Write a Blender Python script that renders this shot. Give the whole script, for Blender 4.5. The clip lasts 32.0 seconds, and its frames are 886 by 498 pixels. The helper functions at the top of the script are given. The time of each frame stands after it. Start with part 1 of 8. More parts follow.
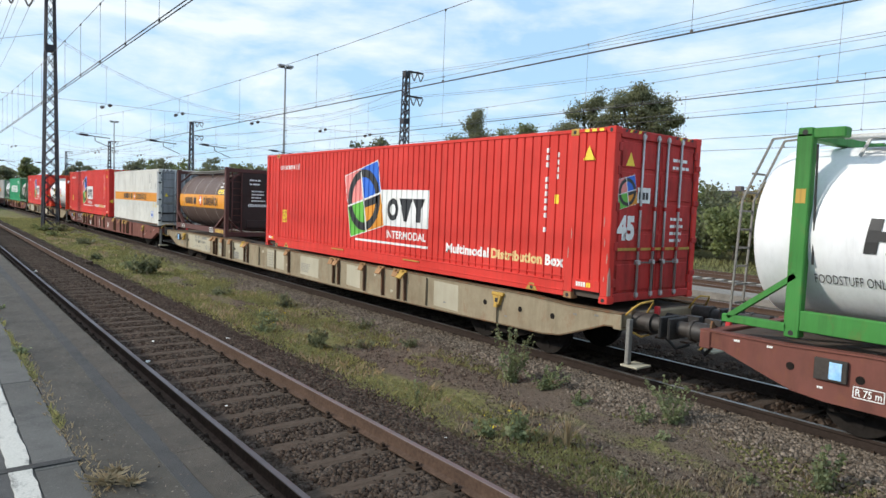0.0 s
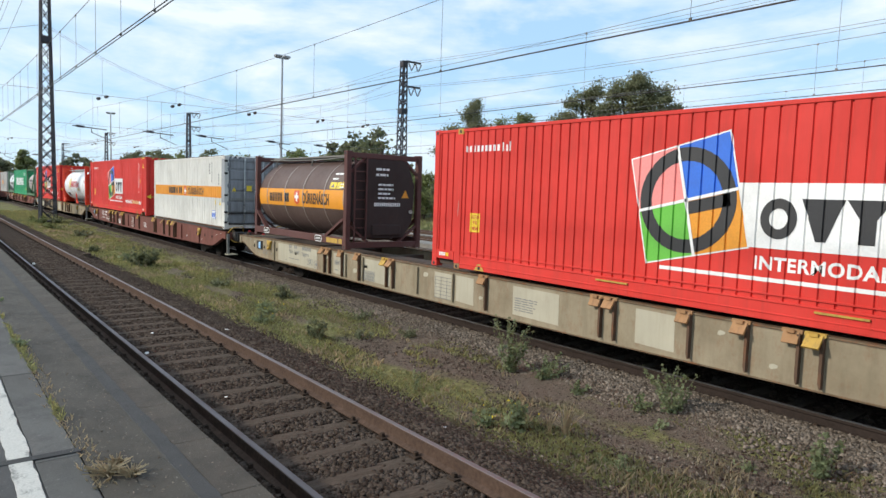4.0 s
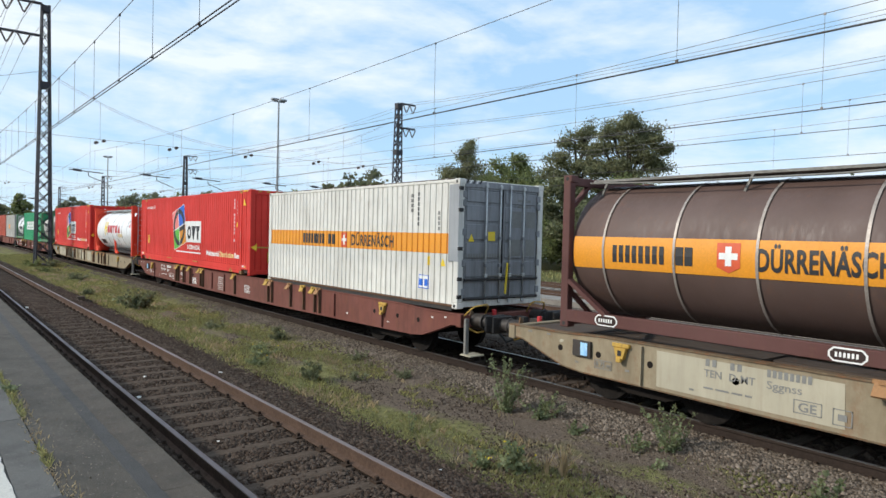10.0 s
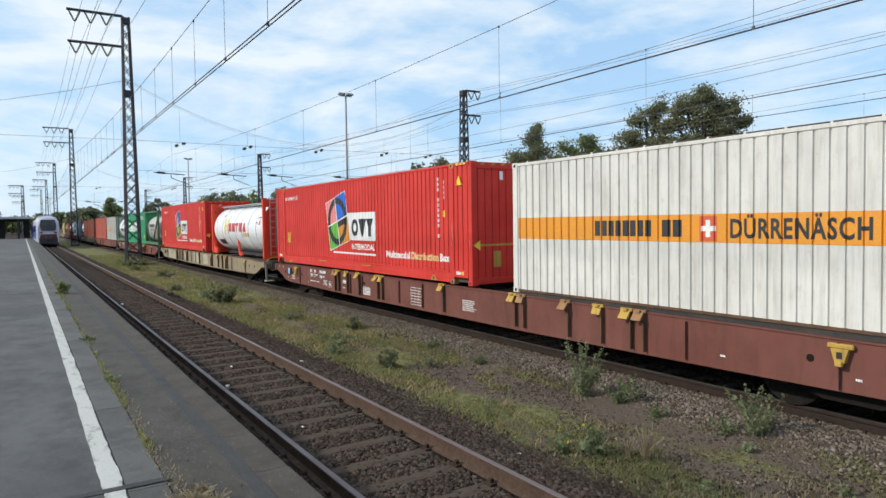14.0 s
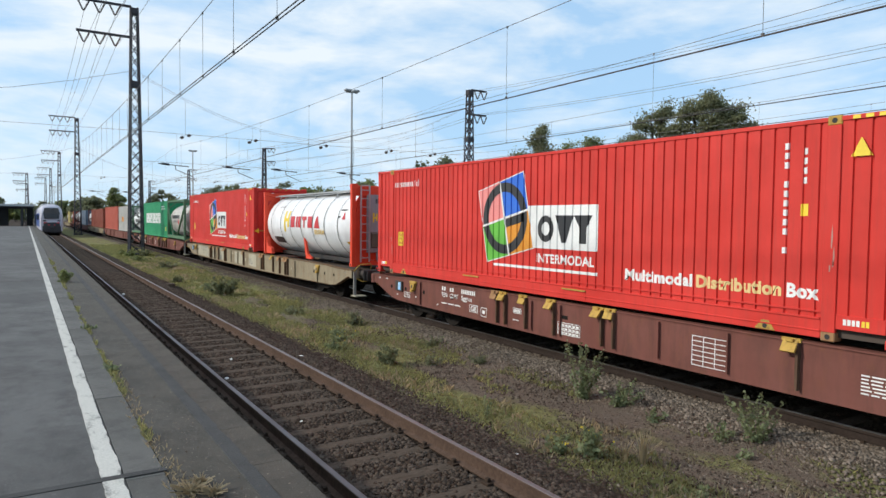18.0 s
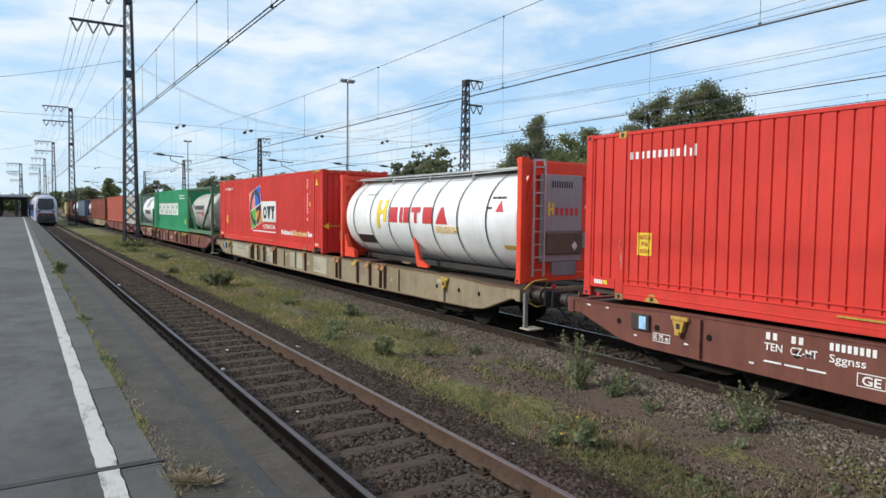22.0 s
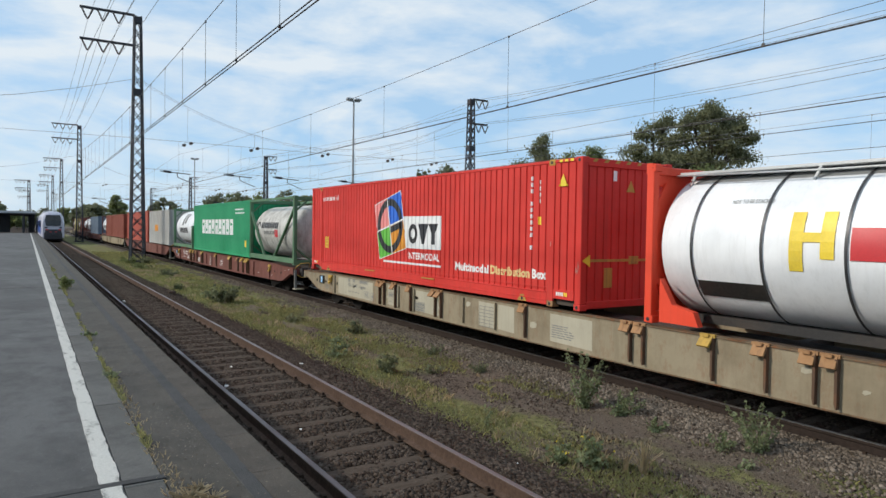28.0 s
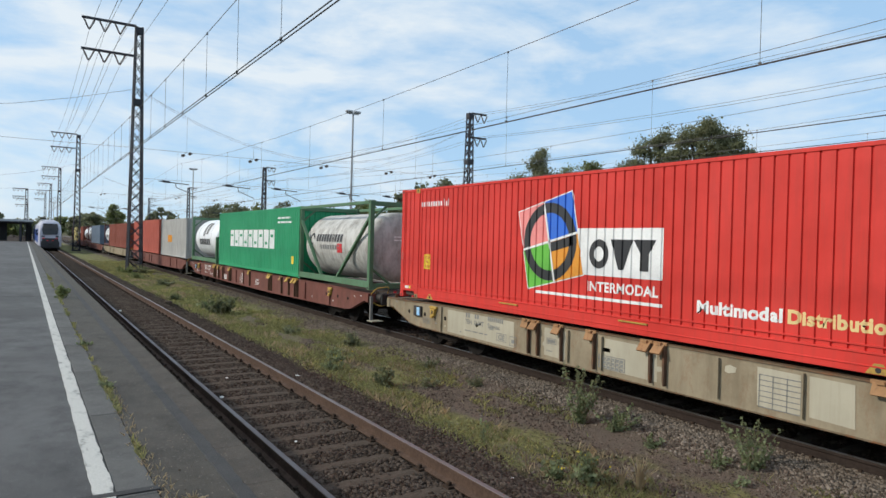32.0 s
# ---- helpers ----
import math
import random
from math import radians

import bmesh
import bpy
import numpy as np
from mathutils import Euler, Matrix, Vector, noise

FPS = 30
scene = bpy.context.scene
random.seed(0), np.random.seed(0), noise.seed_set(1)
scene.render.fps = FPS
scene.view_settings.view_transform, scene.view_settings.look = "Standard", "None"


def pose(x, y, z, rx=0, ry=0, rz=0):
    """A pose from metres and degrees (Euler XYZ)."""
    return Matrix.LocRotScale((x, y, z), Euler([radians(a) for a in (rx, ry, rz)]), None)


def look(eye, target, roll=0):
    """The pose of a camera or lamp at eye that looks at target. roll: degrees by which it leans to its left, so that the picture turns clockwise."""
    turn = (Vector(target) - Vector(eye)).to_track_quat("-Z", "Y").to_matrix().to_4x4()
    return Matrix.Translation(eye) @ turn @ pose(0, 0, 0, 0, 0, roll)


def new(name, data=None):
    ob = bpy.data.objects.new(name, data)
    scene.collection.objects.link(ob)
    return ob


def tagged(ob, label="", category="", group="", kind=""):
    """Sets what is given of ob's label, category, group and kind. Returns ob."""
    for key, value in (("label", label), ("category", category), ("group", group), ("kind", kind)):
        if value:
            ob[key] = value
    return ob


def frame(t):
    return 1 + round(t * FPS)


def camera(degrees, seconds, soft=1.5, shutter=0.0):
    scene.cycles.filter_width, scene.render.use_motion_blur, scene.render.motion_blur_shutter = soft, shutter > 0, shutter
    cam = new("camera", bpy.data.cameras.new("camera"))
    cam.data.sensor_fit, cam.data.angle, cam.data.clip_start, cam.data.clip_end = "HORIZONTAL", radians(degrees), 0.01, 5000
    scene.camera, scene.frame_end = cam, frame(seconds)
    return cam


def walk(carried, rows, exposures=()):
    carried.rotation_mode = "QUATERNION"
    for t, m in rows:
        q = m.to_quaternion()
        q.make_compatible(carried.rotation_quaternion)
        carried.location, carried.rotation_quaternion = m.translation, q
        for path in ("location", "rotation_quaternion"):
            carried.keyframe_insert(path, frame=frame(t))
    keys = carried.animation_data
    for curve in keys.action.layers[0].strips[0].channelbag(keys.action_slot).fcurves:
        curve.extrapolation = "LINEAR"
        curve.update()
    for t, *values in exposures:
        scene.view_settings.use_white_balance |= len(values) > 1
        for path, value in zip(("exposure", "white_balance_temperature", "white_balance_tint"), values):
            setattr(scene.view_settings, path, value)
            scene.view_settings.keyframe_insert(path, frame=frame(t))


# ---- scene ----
cam = camera(67.8, 32.0)
PATH = [
    (0.0, pose(0.007, 0.012, 2.521, 86.15, -2.22, -38.03)),
    (0.5, pose(0.018, 0.015, 2.520, 85.99, -2.17, -37.98)),
    (1.0, pose(0.013, 0.014, 2.523, 85.82, -2.44, -37.88)),
    (1.5, pose(0.011, 0.015, 2.519, 85.65, -2.57, -37.90)),
    (2.0, pose(0.017, 0.022, 2.516, 85.48, -2.60, -37.87)),
    (2.5, pose(0.012, 0.014, 2.521, 85.36, -2.42, -37.92)),
    (3.0, pose(0.011, 0.014, 2.524, 85.30, -2.20, -37.99)),
    (3.5, pose(0.012, 0.020, 2.517, 85.34, -2.07, -38.07)),
    (5.5, pose(0.006, 0.015, 2.526, 85.23, -1.54, -38.45)),
    (6.0, pose(0.007, 0.011, 2.523, 85.42, -1.28, -38.38)),
    (6.5, pose(0.010, 0.006, 2.522, 85.72, -1.06, -38.31)),
    (7.0, pose(0.014, 0.011, 2.517, 85.94, -1.02, -38.25)),
    (7.5, pose(0.010, 0.007, 2.520, 86.21, -0.97, -38.20)),
    (8.0, pose(0.008, 0.000, 2.523, 86.51, -1.01, -38.15)),
    (8.5, pose(0.011, -0.004, 2.528, 86.86, -1.24, -38.08)),
    (9.0, pose(0.014, -0.005, 2.522, 87.17, -1.12, -37.94)),
    (9.5, pose(0.010, -0.013, 2.522, 87.47, -1.05, -37.81)),
    (10.0, pose(0.018, -0.021, 2.524, 88.76, -1.40, -38.55)),
    (10.5, pose(-0.002, -0.023, 2.504, 90.65, -1.04, -38.95)),
    (11.0, pose(-0.019, -0.020, 2.496, 89.15, -0.09, -35.61)),
    (11.5, pose(-0.007, -0.011, 2.497, 87.28, 0.57, -33.51)),
    (12.0, pose(-0.000, -0.014, 2.495, 87.04, 0.79, -33.08)),
    (12.5, pose(-0.003, -0.015, 2.496, 87.06, 0.83, -32.83)),
    (13.0, pose(-0.004, -0.019, 2.497, 87.22, 0.92, -32.69)),
    (13.5, pose(0.001, -0.020, 2.501, 87.45, 0.95, -32.60)),
    (15.5, pose(-0.006, -0.022, 2.501, 87.94, 0.35, -32.39)),
    (16.0, pose(-0.007, -0.019, 2.497, 88.02, 0.11, -32.27)),
    (16.5, pose(-0.011, -0.016, 2.496, 87.99, -0.18, -32.17)),
    (17.0, pose(-0.009, -0.012, 2.494, 87.82, -0.46, -32.17)),
    (17.5, pose(-0.010, -0.012, 2.495, 87.65, -0.60, -32.20)),
    (18.0, pose(-0.014, -0.016, 2.496, 87.54, -0.67, -32.31)),
    (18.5, pose(-0.016, -0.017, 2.491, 87.42, -0.54, -32.38)),
    (19.0, pose(-0.012, -0.020, 2.491, 87.25, -0.22, -32.34)),
    (19.5, pose(-0.010, -0.010, 2.493, 87.09, -0.27, -32.38)),
    (20.0, pose(-0.003, -0.002, 2.486, 86.91, -0.38, -32.44)),
    (20.5, pose(-0.001, -0.000, 2.486, 86.66, -0.49, -32.48)),
    (21.0, pose(-0.004, -0.000, 2.482, 86.55, -0.56, -32.58)),
    (21.5, pose(-0.006, -0.005, 2.489, 86.55, -0.76, -32.63)),
    (22.0, pose(-0.005, -0.003, 2.490, 86.74, -0.67, -32.64)),
    (22.5, pose(-0.007, -0.001, 2.486, 86.96, -0.91, -32.67)),
    (23.0, pose(0.000, 0.000, 2.483, 87.15, -1.24, -32.74)),
    (23.5, pose(0.002, 0.005, 2.486, 87.32, -1.39, -32.80)),
    (24.0, pose(-0.006, -0.003, 2.487, 87.42, -1.49, -32.80)),
    (24.5, pose(0.002, 0.001, 2.485, 87.55, -1.55, -32.75)),
    (25.0, pose(-0.006, -0.008, 2.493, 87.64, -1.53, -32.55)),
    (25.5, pose(-0.015, -0.011, 2.490, 87.75, -1.28, -32.40)),
    (27.5, pose(-0.024, -0.024, 2.490, 88.13, -0.88, -32.23)),
    (28.0, pose(-0.012, -0.017, 2.487, 88.30, -0.92, -32.22)),
    (28.5, pose(-0.020, -0.016, 2.489, 88.37, -1.15, -32.22)),
    (29.0, pose(-0.020, -0.021, 2.492, 88.43, -1.32, -32.23)),
    (29.5, pose(-0.020, -0.018, 2.489, 88.53, -1.44, -32.19)),
    (30.0, pose(-0.022, -0.025, 2.492, 88.72, -1.54, -32.20)),
    (30.5, pose(-0.022, -0.024, 2.495, 88.93, -1.52, -32.20)),
    (31.0, pose(-0.025, -0.030, 2.495, 89.13, -1.56, -32.26)),
    (31.5, pose(-0.033, -0.036, 2.495, 89.35, -1.55, -32.29)),
    (32.0, pose(-0.028, -0.037, 2.491, 89.43, -1.55, -32.43)),
]
EXPOSURES = [(0.0, 0.14), (3.0, 0.12), (6.0, 0.21), (8.0, 0.31), (9.0, 0.26), (10.0, 0.08), (11.0, -0.03), (12.0, 0.05), (13.0, 0.04), (16.0, -0.06), (18.0, 0.0), (20.0, 0.01), (23.0, -0.01), (25.0, -0.14), (28.0, -0.16), (30.0, -0.04), (31.0, -0.08), (32.0, -0.12)]
walk(cam, PATH, EXPOSURES)

# ---- light ----
SUN = Vector((-0.76, 0.38, 0.50)).normalized()
world = bpy.data.worlds.new("world")
scene.world = world
world.use_nodes = True
wt = world.node_tree
for n in list(wt.nodes):
    wt.nodes.remove(n)
w_out = wt.nodes.new("ShaderNodeOutputWorld")
w_bg = wt.nodes.new("ShaderNodeBackground")
w_sky = wt.nodes.new("ShaderNodeTexSky")
w_sky.sky_type, w_sky.sun_disc = "NISHITA", False
w_sky.sun_elevation = math.asin(SUN.z)
w_sky.sun_rotation = math.atan2(SUN.x, SUN.y)
w_sky.air_density, w_sky.dust_density, w_sky.ozone_density = 1.0, 0.3, 1.5
w_geo = wt.nodes.new("ShaderNodeTexCoord")
w_map = wt.nodes.new("ShaderNodeMapping")
w_map.inputs["Scale"].default_value = (1.0, 1.0, 3.2)
w_map.inputs["Rotation"].default_value = (0.0, 0.0, 0.12)
w_n1 = wt.nodes.new("ShaderNodeTexNoise")
w_n1.inputs["Scale"].default_value, w_n1.inputs["Detail"].default_value, w_n1.inputs["Roughness"].default_value = 2.3, 7.0, 0.55
w_n1.inputs["Distortion"].default_value = 0.9
w_ramp = wt.nodes.new("ShaderNodeValToRGB")
w_ramp.color_ramp.elements[0].position, w_ramp.color_ramp.elements[1].position = 0.38, 0.63
w_ramp.color_ramp.elements[0].color, w_ramp.color_ramp.elements[1].color = (0.10, 0.10, 0.10, 1), (0.92, 0.92, 0.92, 1)
w_mix = wt.nodes.new("ShaderNodeMix")
w_mix.data_type = "RGBA"
w_mix.inputs["B"].default_value = (6.0, 6.52, 6.9, 1)
wt.links.new(w_geo.outputs["Generated"], w_map.inputs["Vector"])
wt.links.new(w_map.outputs["Vector"], w_n1.inputs["Vector"])
w_n2 = wt.nodes.new("ShaderNodeTexNoise")     # small broken cloudlets
w_n2.inputs["Scale"].default_value, w_n2.inputs["Detail"].default_value, w_n2.inputs["Roughness"].default_value = 8.5, 6.0, 0.6
wt.links.new(w_map.outputs["Vector"], w_n2.inputs["Vector"])
w_add = wt.nodes.new("ShaderNodeMath")
w_add.operation = "MULTIPLY_ADD"
w_add.inputs[1].default_value = 0.42
wt.links.new(w_n2.outputs["Fac"], w_add.inputs[0])
w_sub = wt.nodes.new("ShaderNodeMath")
w_sub.operation = "SUBTRACT"
w_sub.inputs[1].default_value = 0.21
wt.links.new(w_n1.outputs["Fac"], w_sub.inputs[0])
wt.links.new(w_sub.outputs[0], w_add.inputs[2])
wt.links.new(w_add.outputs[0], w_ramp.inputs["Fac"])
wt.links.new(w_ramp.outputs["Color"], w_mix.inputs["Factor"])
w_veil = wt.nodes.new("ShaderNodeMix")      # thin high haze over the blue
w_veil.data_type = "RGBA"
w_veil.inputs["Factor"].default_value = 0.72
w_veil.inputs["B"].default_value = (2.75, 4.78, 7.1, 1)
wt.links.new(w_sky.outputs["Color"], w_veil.inputs["A"])
wt.links.new(w_veil.outputs["Result"], w_mix.inputs["A"])
wt.links.new(w_mix.outputs["Result"], w_bg.inputs["Color"])
w_bg.inputs["Strength"].default_value = 0.148
wt.links.new(w_bg.outputs["Background"], w_out.inputs["Surface"])

sun = new("sun", bpy.data.lights.new("sun", "SUN"))
sun.data.energy, sun.data.angle, sun.data.color = 3.3, radians(2.6), (1.0, 0.93, 0.82)
sun.matrix_world = look((SUN * 100), (0, 0, 0))
scene.view_settings.exposure = 0.0


# ---- materials ----
def nodes_of(name):
    m = bpy.data.materials.new(name)
    m.use_nodes = True
    t = m.node_tree
    return m, t, t.nodes["Principled BSDF"]


def node(t, kind, **values):
    n = t.nodes.new(kind)
    for k, v in values.items():
        if k in n.inputs:
            n.inputs[k].default_value = v
    return n


def noise_at(t, scale, stretch=(1, 1, 1), detail=4.0, rough=0.6):
    co = t.nodes.new("ShaderNodeTexCoord")
    mp = t.nodes.new("ShaderNodeMapping")
    mp.inputs["Scale"].default_value = stretch
    n = node(t, "ShaderNodeTexNoise", Scale=scale, Detail=detail, Roughness=rough)
    t.links.new(co.outputs["Object"], mp.inputs["Vector"])
    t.links.new(mp.outputs["Vector"], n.inputs["Vector"])
    return n.outputs["Fac"]


def ramp(t, fac, lo, hi):
    r = node(t, "ShaderNodeMapRange")
    r.inputs["From Min"].default_value, r.inputs["From Max"].default_value = lo, hi
    t.links.new(fac, r.inputs["Value"])
    return r.outputs["Result"]


def mix(t, fac, a, b):
    m = t.nodes.new("ShaderNodeMix")
    m.data_type = "RGBA"
    for key, v in (("Factor", fac), ("A", a), ("B", b)):
        if isinstance(v, bpy.types.NodeSocket):
            t.links.new(v, m.inputs[key])
        else:
            m.inputs[key].default_value = (*v, 1) if isinstance(v, tuple) else v
    return m.outputs["Result"]


def bump(t, p, height, strength, distance):
    b = node(t, "ShaderNodeBump", Strength=strength, Distance=distance)
    t.links.new(height, b.inputs["Height"])
    t.links.new(b.outputs["Normal"], p.inputs["Normal"])


def surface(name, rgb, rough=0.6, metal=0.0, var=0.18, grain=30.0, dirt=(0.08, 0.07, 0.06), dirty=0.25, blotch=1.2,
            stretch=(1, 1, 1), relief=0.2, depth=0.004, island=0.0):
    """Base colour with fine grain and a coarser layer of dirt, and a fine relief."""
    m, t, p = nodes_of(name)
    dark = tuple(c * (1 - var) for c in rgb)
    light = tuple(min(1, c * (1 + var)) for c in rgb)
    g = noise_at(t, grain, stretch)
    col = mix(t, ramp(t, g, 0.3, 0.7), dark, light)
    if island:
        geo = t.nodes.new("ShaderNodeNewGeometry")
        col = mix(t, geo.outputs["Random Per Island"], mix(t, island, col, (0.0, 0.0, 0.0)), mix(t, island * 0.45, col, (0.40, 0.35, 0.30)))
    big = noise_at(t, blotch, stretch, 6.0, 0.65)
    f = t.nodes.new("ShaderNodeMath")
    f.operation = "MULTIPLY"
    f.inputs[1].default_value = dirty
    t.links.new(ramp(t, big, 0.45, 0.75), f.inputs[0])
    col = mix(t, f.outputs[0], col, dirt)
    t.links.new(col, p.inputs["Base Color"])
    t.links.new(ramp_to(t, big, rough - 0.1, min(1.0, rough + 0.15)), p.inputs["Roughness"])
    p.inputs["Metallic"].default_value = metal
    if relief:
        bump(t, p, g, relief, depth)
    return m


def ramp_to(t, fac, lo, hi):
    r = node(t, "ShaderNodeMapRange")
    r.inputs["From Min"].default_value, r.inputs["From Max"].default_value = 0.3, 0.7
    r.inputs["To Min"].default_value, r.inputs["To Max"].default_value = lo, hi
    t.links.new(fac, r.inputs["Value"])
    return r.outputs["Result"]


def painted(name, rgb, rough=0.45, dirty=0.35, rust=0.0, dirt=(0.10, 0.08, 0.065), wear=0.0, run=(6, 6, 0.35), drip=0.0, gloss=0.3):
    """Vehicle paint: faded patches, vertical streaks of dirt, thin runs, a little rust."""
    m, t, p = nodes_of(name)
    fade = noise_at(t, 0.9, (1, 1, 1), 5.0)
    col = mix(t, ramp(t, fade, 0.3, 0.7), tuple(c * 0.9 for c in rgb), tuple(min(1, c * 1.1 + 0.012) for c in rgb))
    streak = noise_at(t, 2.2, run, 6.0, 0.7)
    f = t.nodes.new("ShaderNodeMath")
    f.operation = "MULTIPLY"
    f.inputs[1].default_value = dirty
    t.links.new(ramp(t, streak, 0.5 - wear, 0.8 - wear), f.inputs[0])
    col = mix(t, f.outputs[0], col, dirt)
    if drip:
        runs = noise_at(t, 1.6, (3.0, 3.0, 0.45), 5.0, 0.6)
        f3 = t.nodes.new("ShaderNodeMath")
        f3.operation = "MULTIPLY"
        f3.inputs[1].default_value = drip
        t.links.new(ramp(t, runs, 0.47, 0.70), f3.inputs[0])
        col = mix(t, f3.outputs[0], col, tuple(c * 0.6 for c in dirt))
    if rust:
        spots = noise_at(t, 5.0, (1, 1, 0.6), 8.0, 0.75)
        f2 = t.nodes.new("ShaderNodeMath")
        f2.operation = "MULTIPLY"
        f2.inputs[1].default_value = rust
        t.links.new(ramp(t, spots, 0.56 - wear * 0.6, 0.68 - wear * 0.3), f2.inputs[0])
        col = mix(t, f2.outputs[0], col, (0.20, 0.085, 0.04))
    t.links.new(col, p.inputs["Base Color"])
    t.links.new(ramp_to(t, streak, rough, min(1, rough + 0.25)), p.inputs["Roughness"])
    p.inputs["Specular IOR Level"].default_value = gloss
    bump(t, p, noise_at(t, 14.0, (1, 1, 1), 3.0), 0.06, 0.01)
    return m


M = {}
M["red"] = painted("container_red_paint", (0.60, 0.034, 0.024), 0.5, 0.25, drip=0.12, gloss=0.25)
# dirty door red, also darkened for the shade on the end facing off-sun
M["red_door"] = painted("container_red_shaded_dirty_door", (0.47, 0.028, 0.024), 0.55, 0.75, 0.22, (0.16, 0.026, 0.022), 0.05, (1.6, 1.6, 0.6), 0.30)
M["chipped"] = painted("chipped_primer", (0.44, 0.25, 0.21), 0.7, 0.4, 0.5)
M["white_rib"] = painted("container_white_paint", (0.66, 0.65, 0.605), 0.55, 0.42, 0.16, (0.26, 0.22, 0.17), 0.03, drip=0.14)
M["door_grey"] = painted("door_grey_paint", (0.245, 0.252, 0.265), 0.5, 0.45, 0.12, (0.10, 0.10, 0.10), 0.03, drip=0.35)
M["post_grey"] = painted("post_grey_paint", (0.30, 0.315, 0.33), 0.55, 0.25)
M["tank_brown"] = painted("tank_brown_paint", (0.098, 0.060, 0.050), 0.45, 0.30, 0.25, (0.15, 0.105, 0.085), drip=0.2, gloss=0.4)
M["end_dark"] = painted("end_plate_dark_brown", (0.042, 0.027, 0.024), 0.6, 0.4, 0.1, (0.06, 0.042, 0.036), gloss=0.2)
M["frame_brown"] = painted("frame_brown_paint", (0.095, 0.036, 0.031), 0.55, 0.3, 0.2)
M["tank_white"] = painted("tank_white_sheet", (0.80, 0.81, 0.82), 0.30, 0.14, drip=0.06, gloss=0.5)
M["tank_cream"] = painted("tank_cream_paint", (0.52, 0.51, 0.475), 0.5, 0.75, 0.2, (0.19, 0.17, 0.145), 0.06, (1.5, 1.5, 1.0), 0.35)
M["frame_red"] = painted("frame_orange_red_paint", (0.74, 0.060, 0.022), 0.42, 0.1)
M["frame_green"] = painted("frame_green_paint", (0.040, 0.205, 0.036), 0.5, 0.5, 0.25, (0.04, 0.09, 0.03), 0.02, drip=0.25)
M["frame_dull_green"] = painted("frame_dull_green_paint", (0.085, 0.175, 0.095), 0.6, 0.5, 0.25)
M["green"] = painted("container_green_paint", (0.012, 0.27, 0.11), 0.45, 0.2)
M["wagon_brown"] = painted("wagon_brown_paint", (0.165, 0.058, 0.044), 0.65, 0.5, 0.3, (0.080, 0.046, 0.038), 0.05, (0.8, 0.8, 0.4), 0.30, 0.2)
M["wagon_beige"] = painted("wagon_beige_paint", (0.285, 0.236, 0.158), 0.65, 0.65, 0.35, (0.165, 0.125, 0.08), 0.06, (0.5, 0.5, 0.5), 0.30, 0.2)
M["rusted_edge"] = painted("rusted_beige_edge", (0.165, 0.120, 0.075), 0.8, 0.8, 0.9, (0.08, 0.05, 0.03), 0.12, (2, 2, 0.5), gloss=0.15)
M["rust_dark"] = painted("dark_rust", (0.105, 0.060, 0.036), 0.8, 0.6, 0.6, (0.05, 0.03, 0.02), 0.1, (2, 2, 0.5))
M["fresh_beige"] = painted("repainted_beige_patch", (0.41, 0.375, 0.285), 0.65, 0.30, 0.1, (0.26, 0.20, 0.13), 0.0, drip=0.15, gloss=0.2)
M["deck"] = painted("wagon_deck_paint", (0.075, 0.058, 0.048), 0.75, 0.4, 0.4)
M["grey_box"] = painted("container_grey_paint", (0.42, 0.41, 0.385), 0.6, 0.4, drip=0.3, gloss=0.2)
M["orange_box"] = painted("container_orange_red_paint", (0.40, 0.085, 0.055), 0.6, 0.3, gloss=0.2)
M["oxide_box"] = painted("container_oxide_paint", (0.21, 0.050, 0.028), 0.6, 0.3, gloss=0.2)
M["blue_box"] = painted("container_blue_grey_paint", (0.11, 0.15, 0.20), 0.5, 0.3)
M["yellow_box"] = painted("container_ochre_paint", (0.52, 0.42, 0.16), 0.5, 0.3)
M["white_print"] = surface("white_lettering", (0.80, 0.80, 0.78), 0.5, var=0.05, relief=0)
M["black_print"] = surface("black_lettering", (0.022, 0.022, 0.024), 0.5, var=0.1, relief=0)
M["red_print"] = surface("red_lettering", (0.55, 0.03, 0.035), 0.45, var=0.05, relief=0)
M["yellow_print"] = surface("yellow_lettering", (0.85, 0.62, 0.04), 0.5, var=0.06, relief=0)
M["amber_print"] = surface("amber_band", (0.72, 0.285, 0.018), 0.5, var=0.08, dirty=0.12, relief=0)
M["shield_red"] = surface("shield_orange_red", (0.66, 0.10, 0.035), 0.5, var=0.05, relief=0)
M["pink_print"] = surface("pink_tile", (0.80, 0.26, 0.24), 0.5, var=0.05, relief=0)
M["blue_print"] = surface("blue_tile", (0.02, 0.14, 0.62), 0.5, var=0.05, relief=0)
M["green_print"] = surface("green_tile", (0.13, 0.46, 0.05), 0.5, var=0.05, relief=0)
M["tan_print"] = surface("tan_lettering", (0.75, 0.55, 0.24), 0.5, var=0.05, relief=0)
M["grey_print"] = surface("grey_lettering", (0.20, 0.20, 0.19), 0.6, var=0.1, relief=0)
M["clamp_yellow"] = painted("clamp_yellow_paint", (0.46, 0.285, 0.055), 0.6, 0.75, 0.7)
M["clamp_rust"] = painted("clamp_rusty_paint", (0.32, 0.17, 0.075), 0.7, 0.7, 0.9)
M["galv"] = surface("galvanised_steel", (0.50, 0.51, 0.51), 0.45, 0.6, 0.12, 40, dirty=0.3)
M["olive_box"] = surface("dull_olive_cover", (0.115, 0.100, 0.070), 0.75, 0.0, 0.15, 12)
M["dark_steel"] = surface("dark_greasy_steel", (0.035, 0.033, 0.032), 0.55, 0.3, 0.3, 20, (0.10, 0.07, 0.05), 0.5)
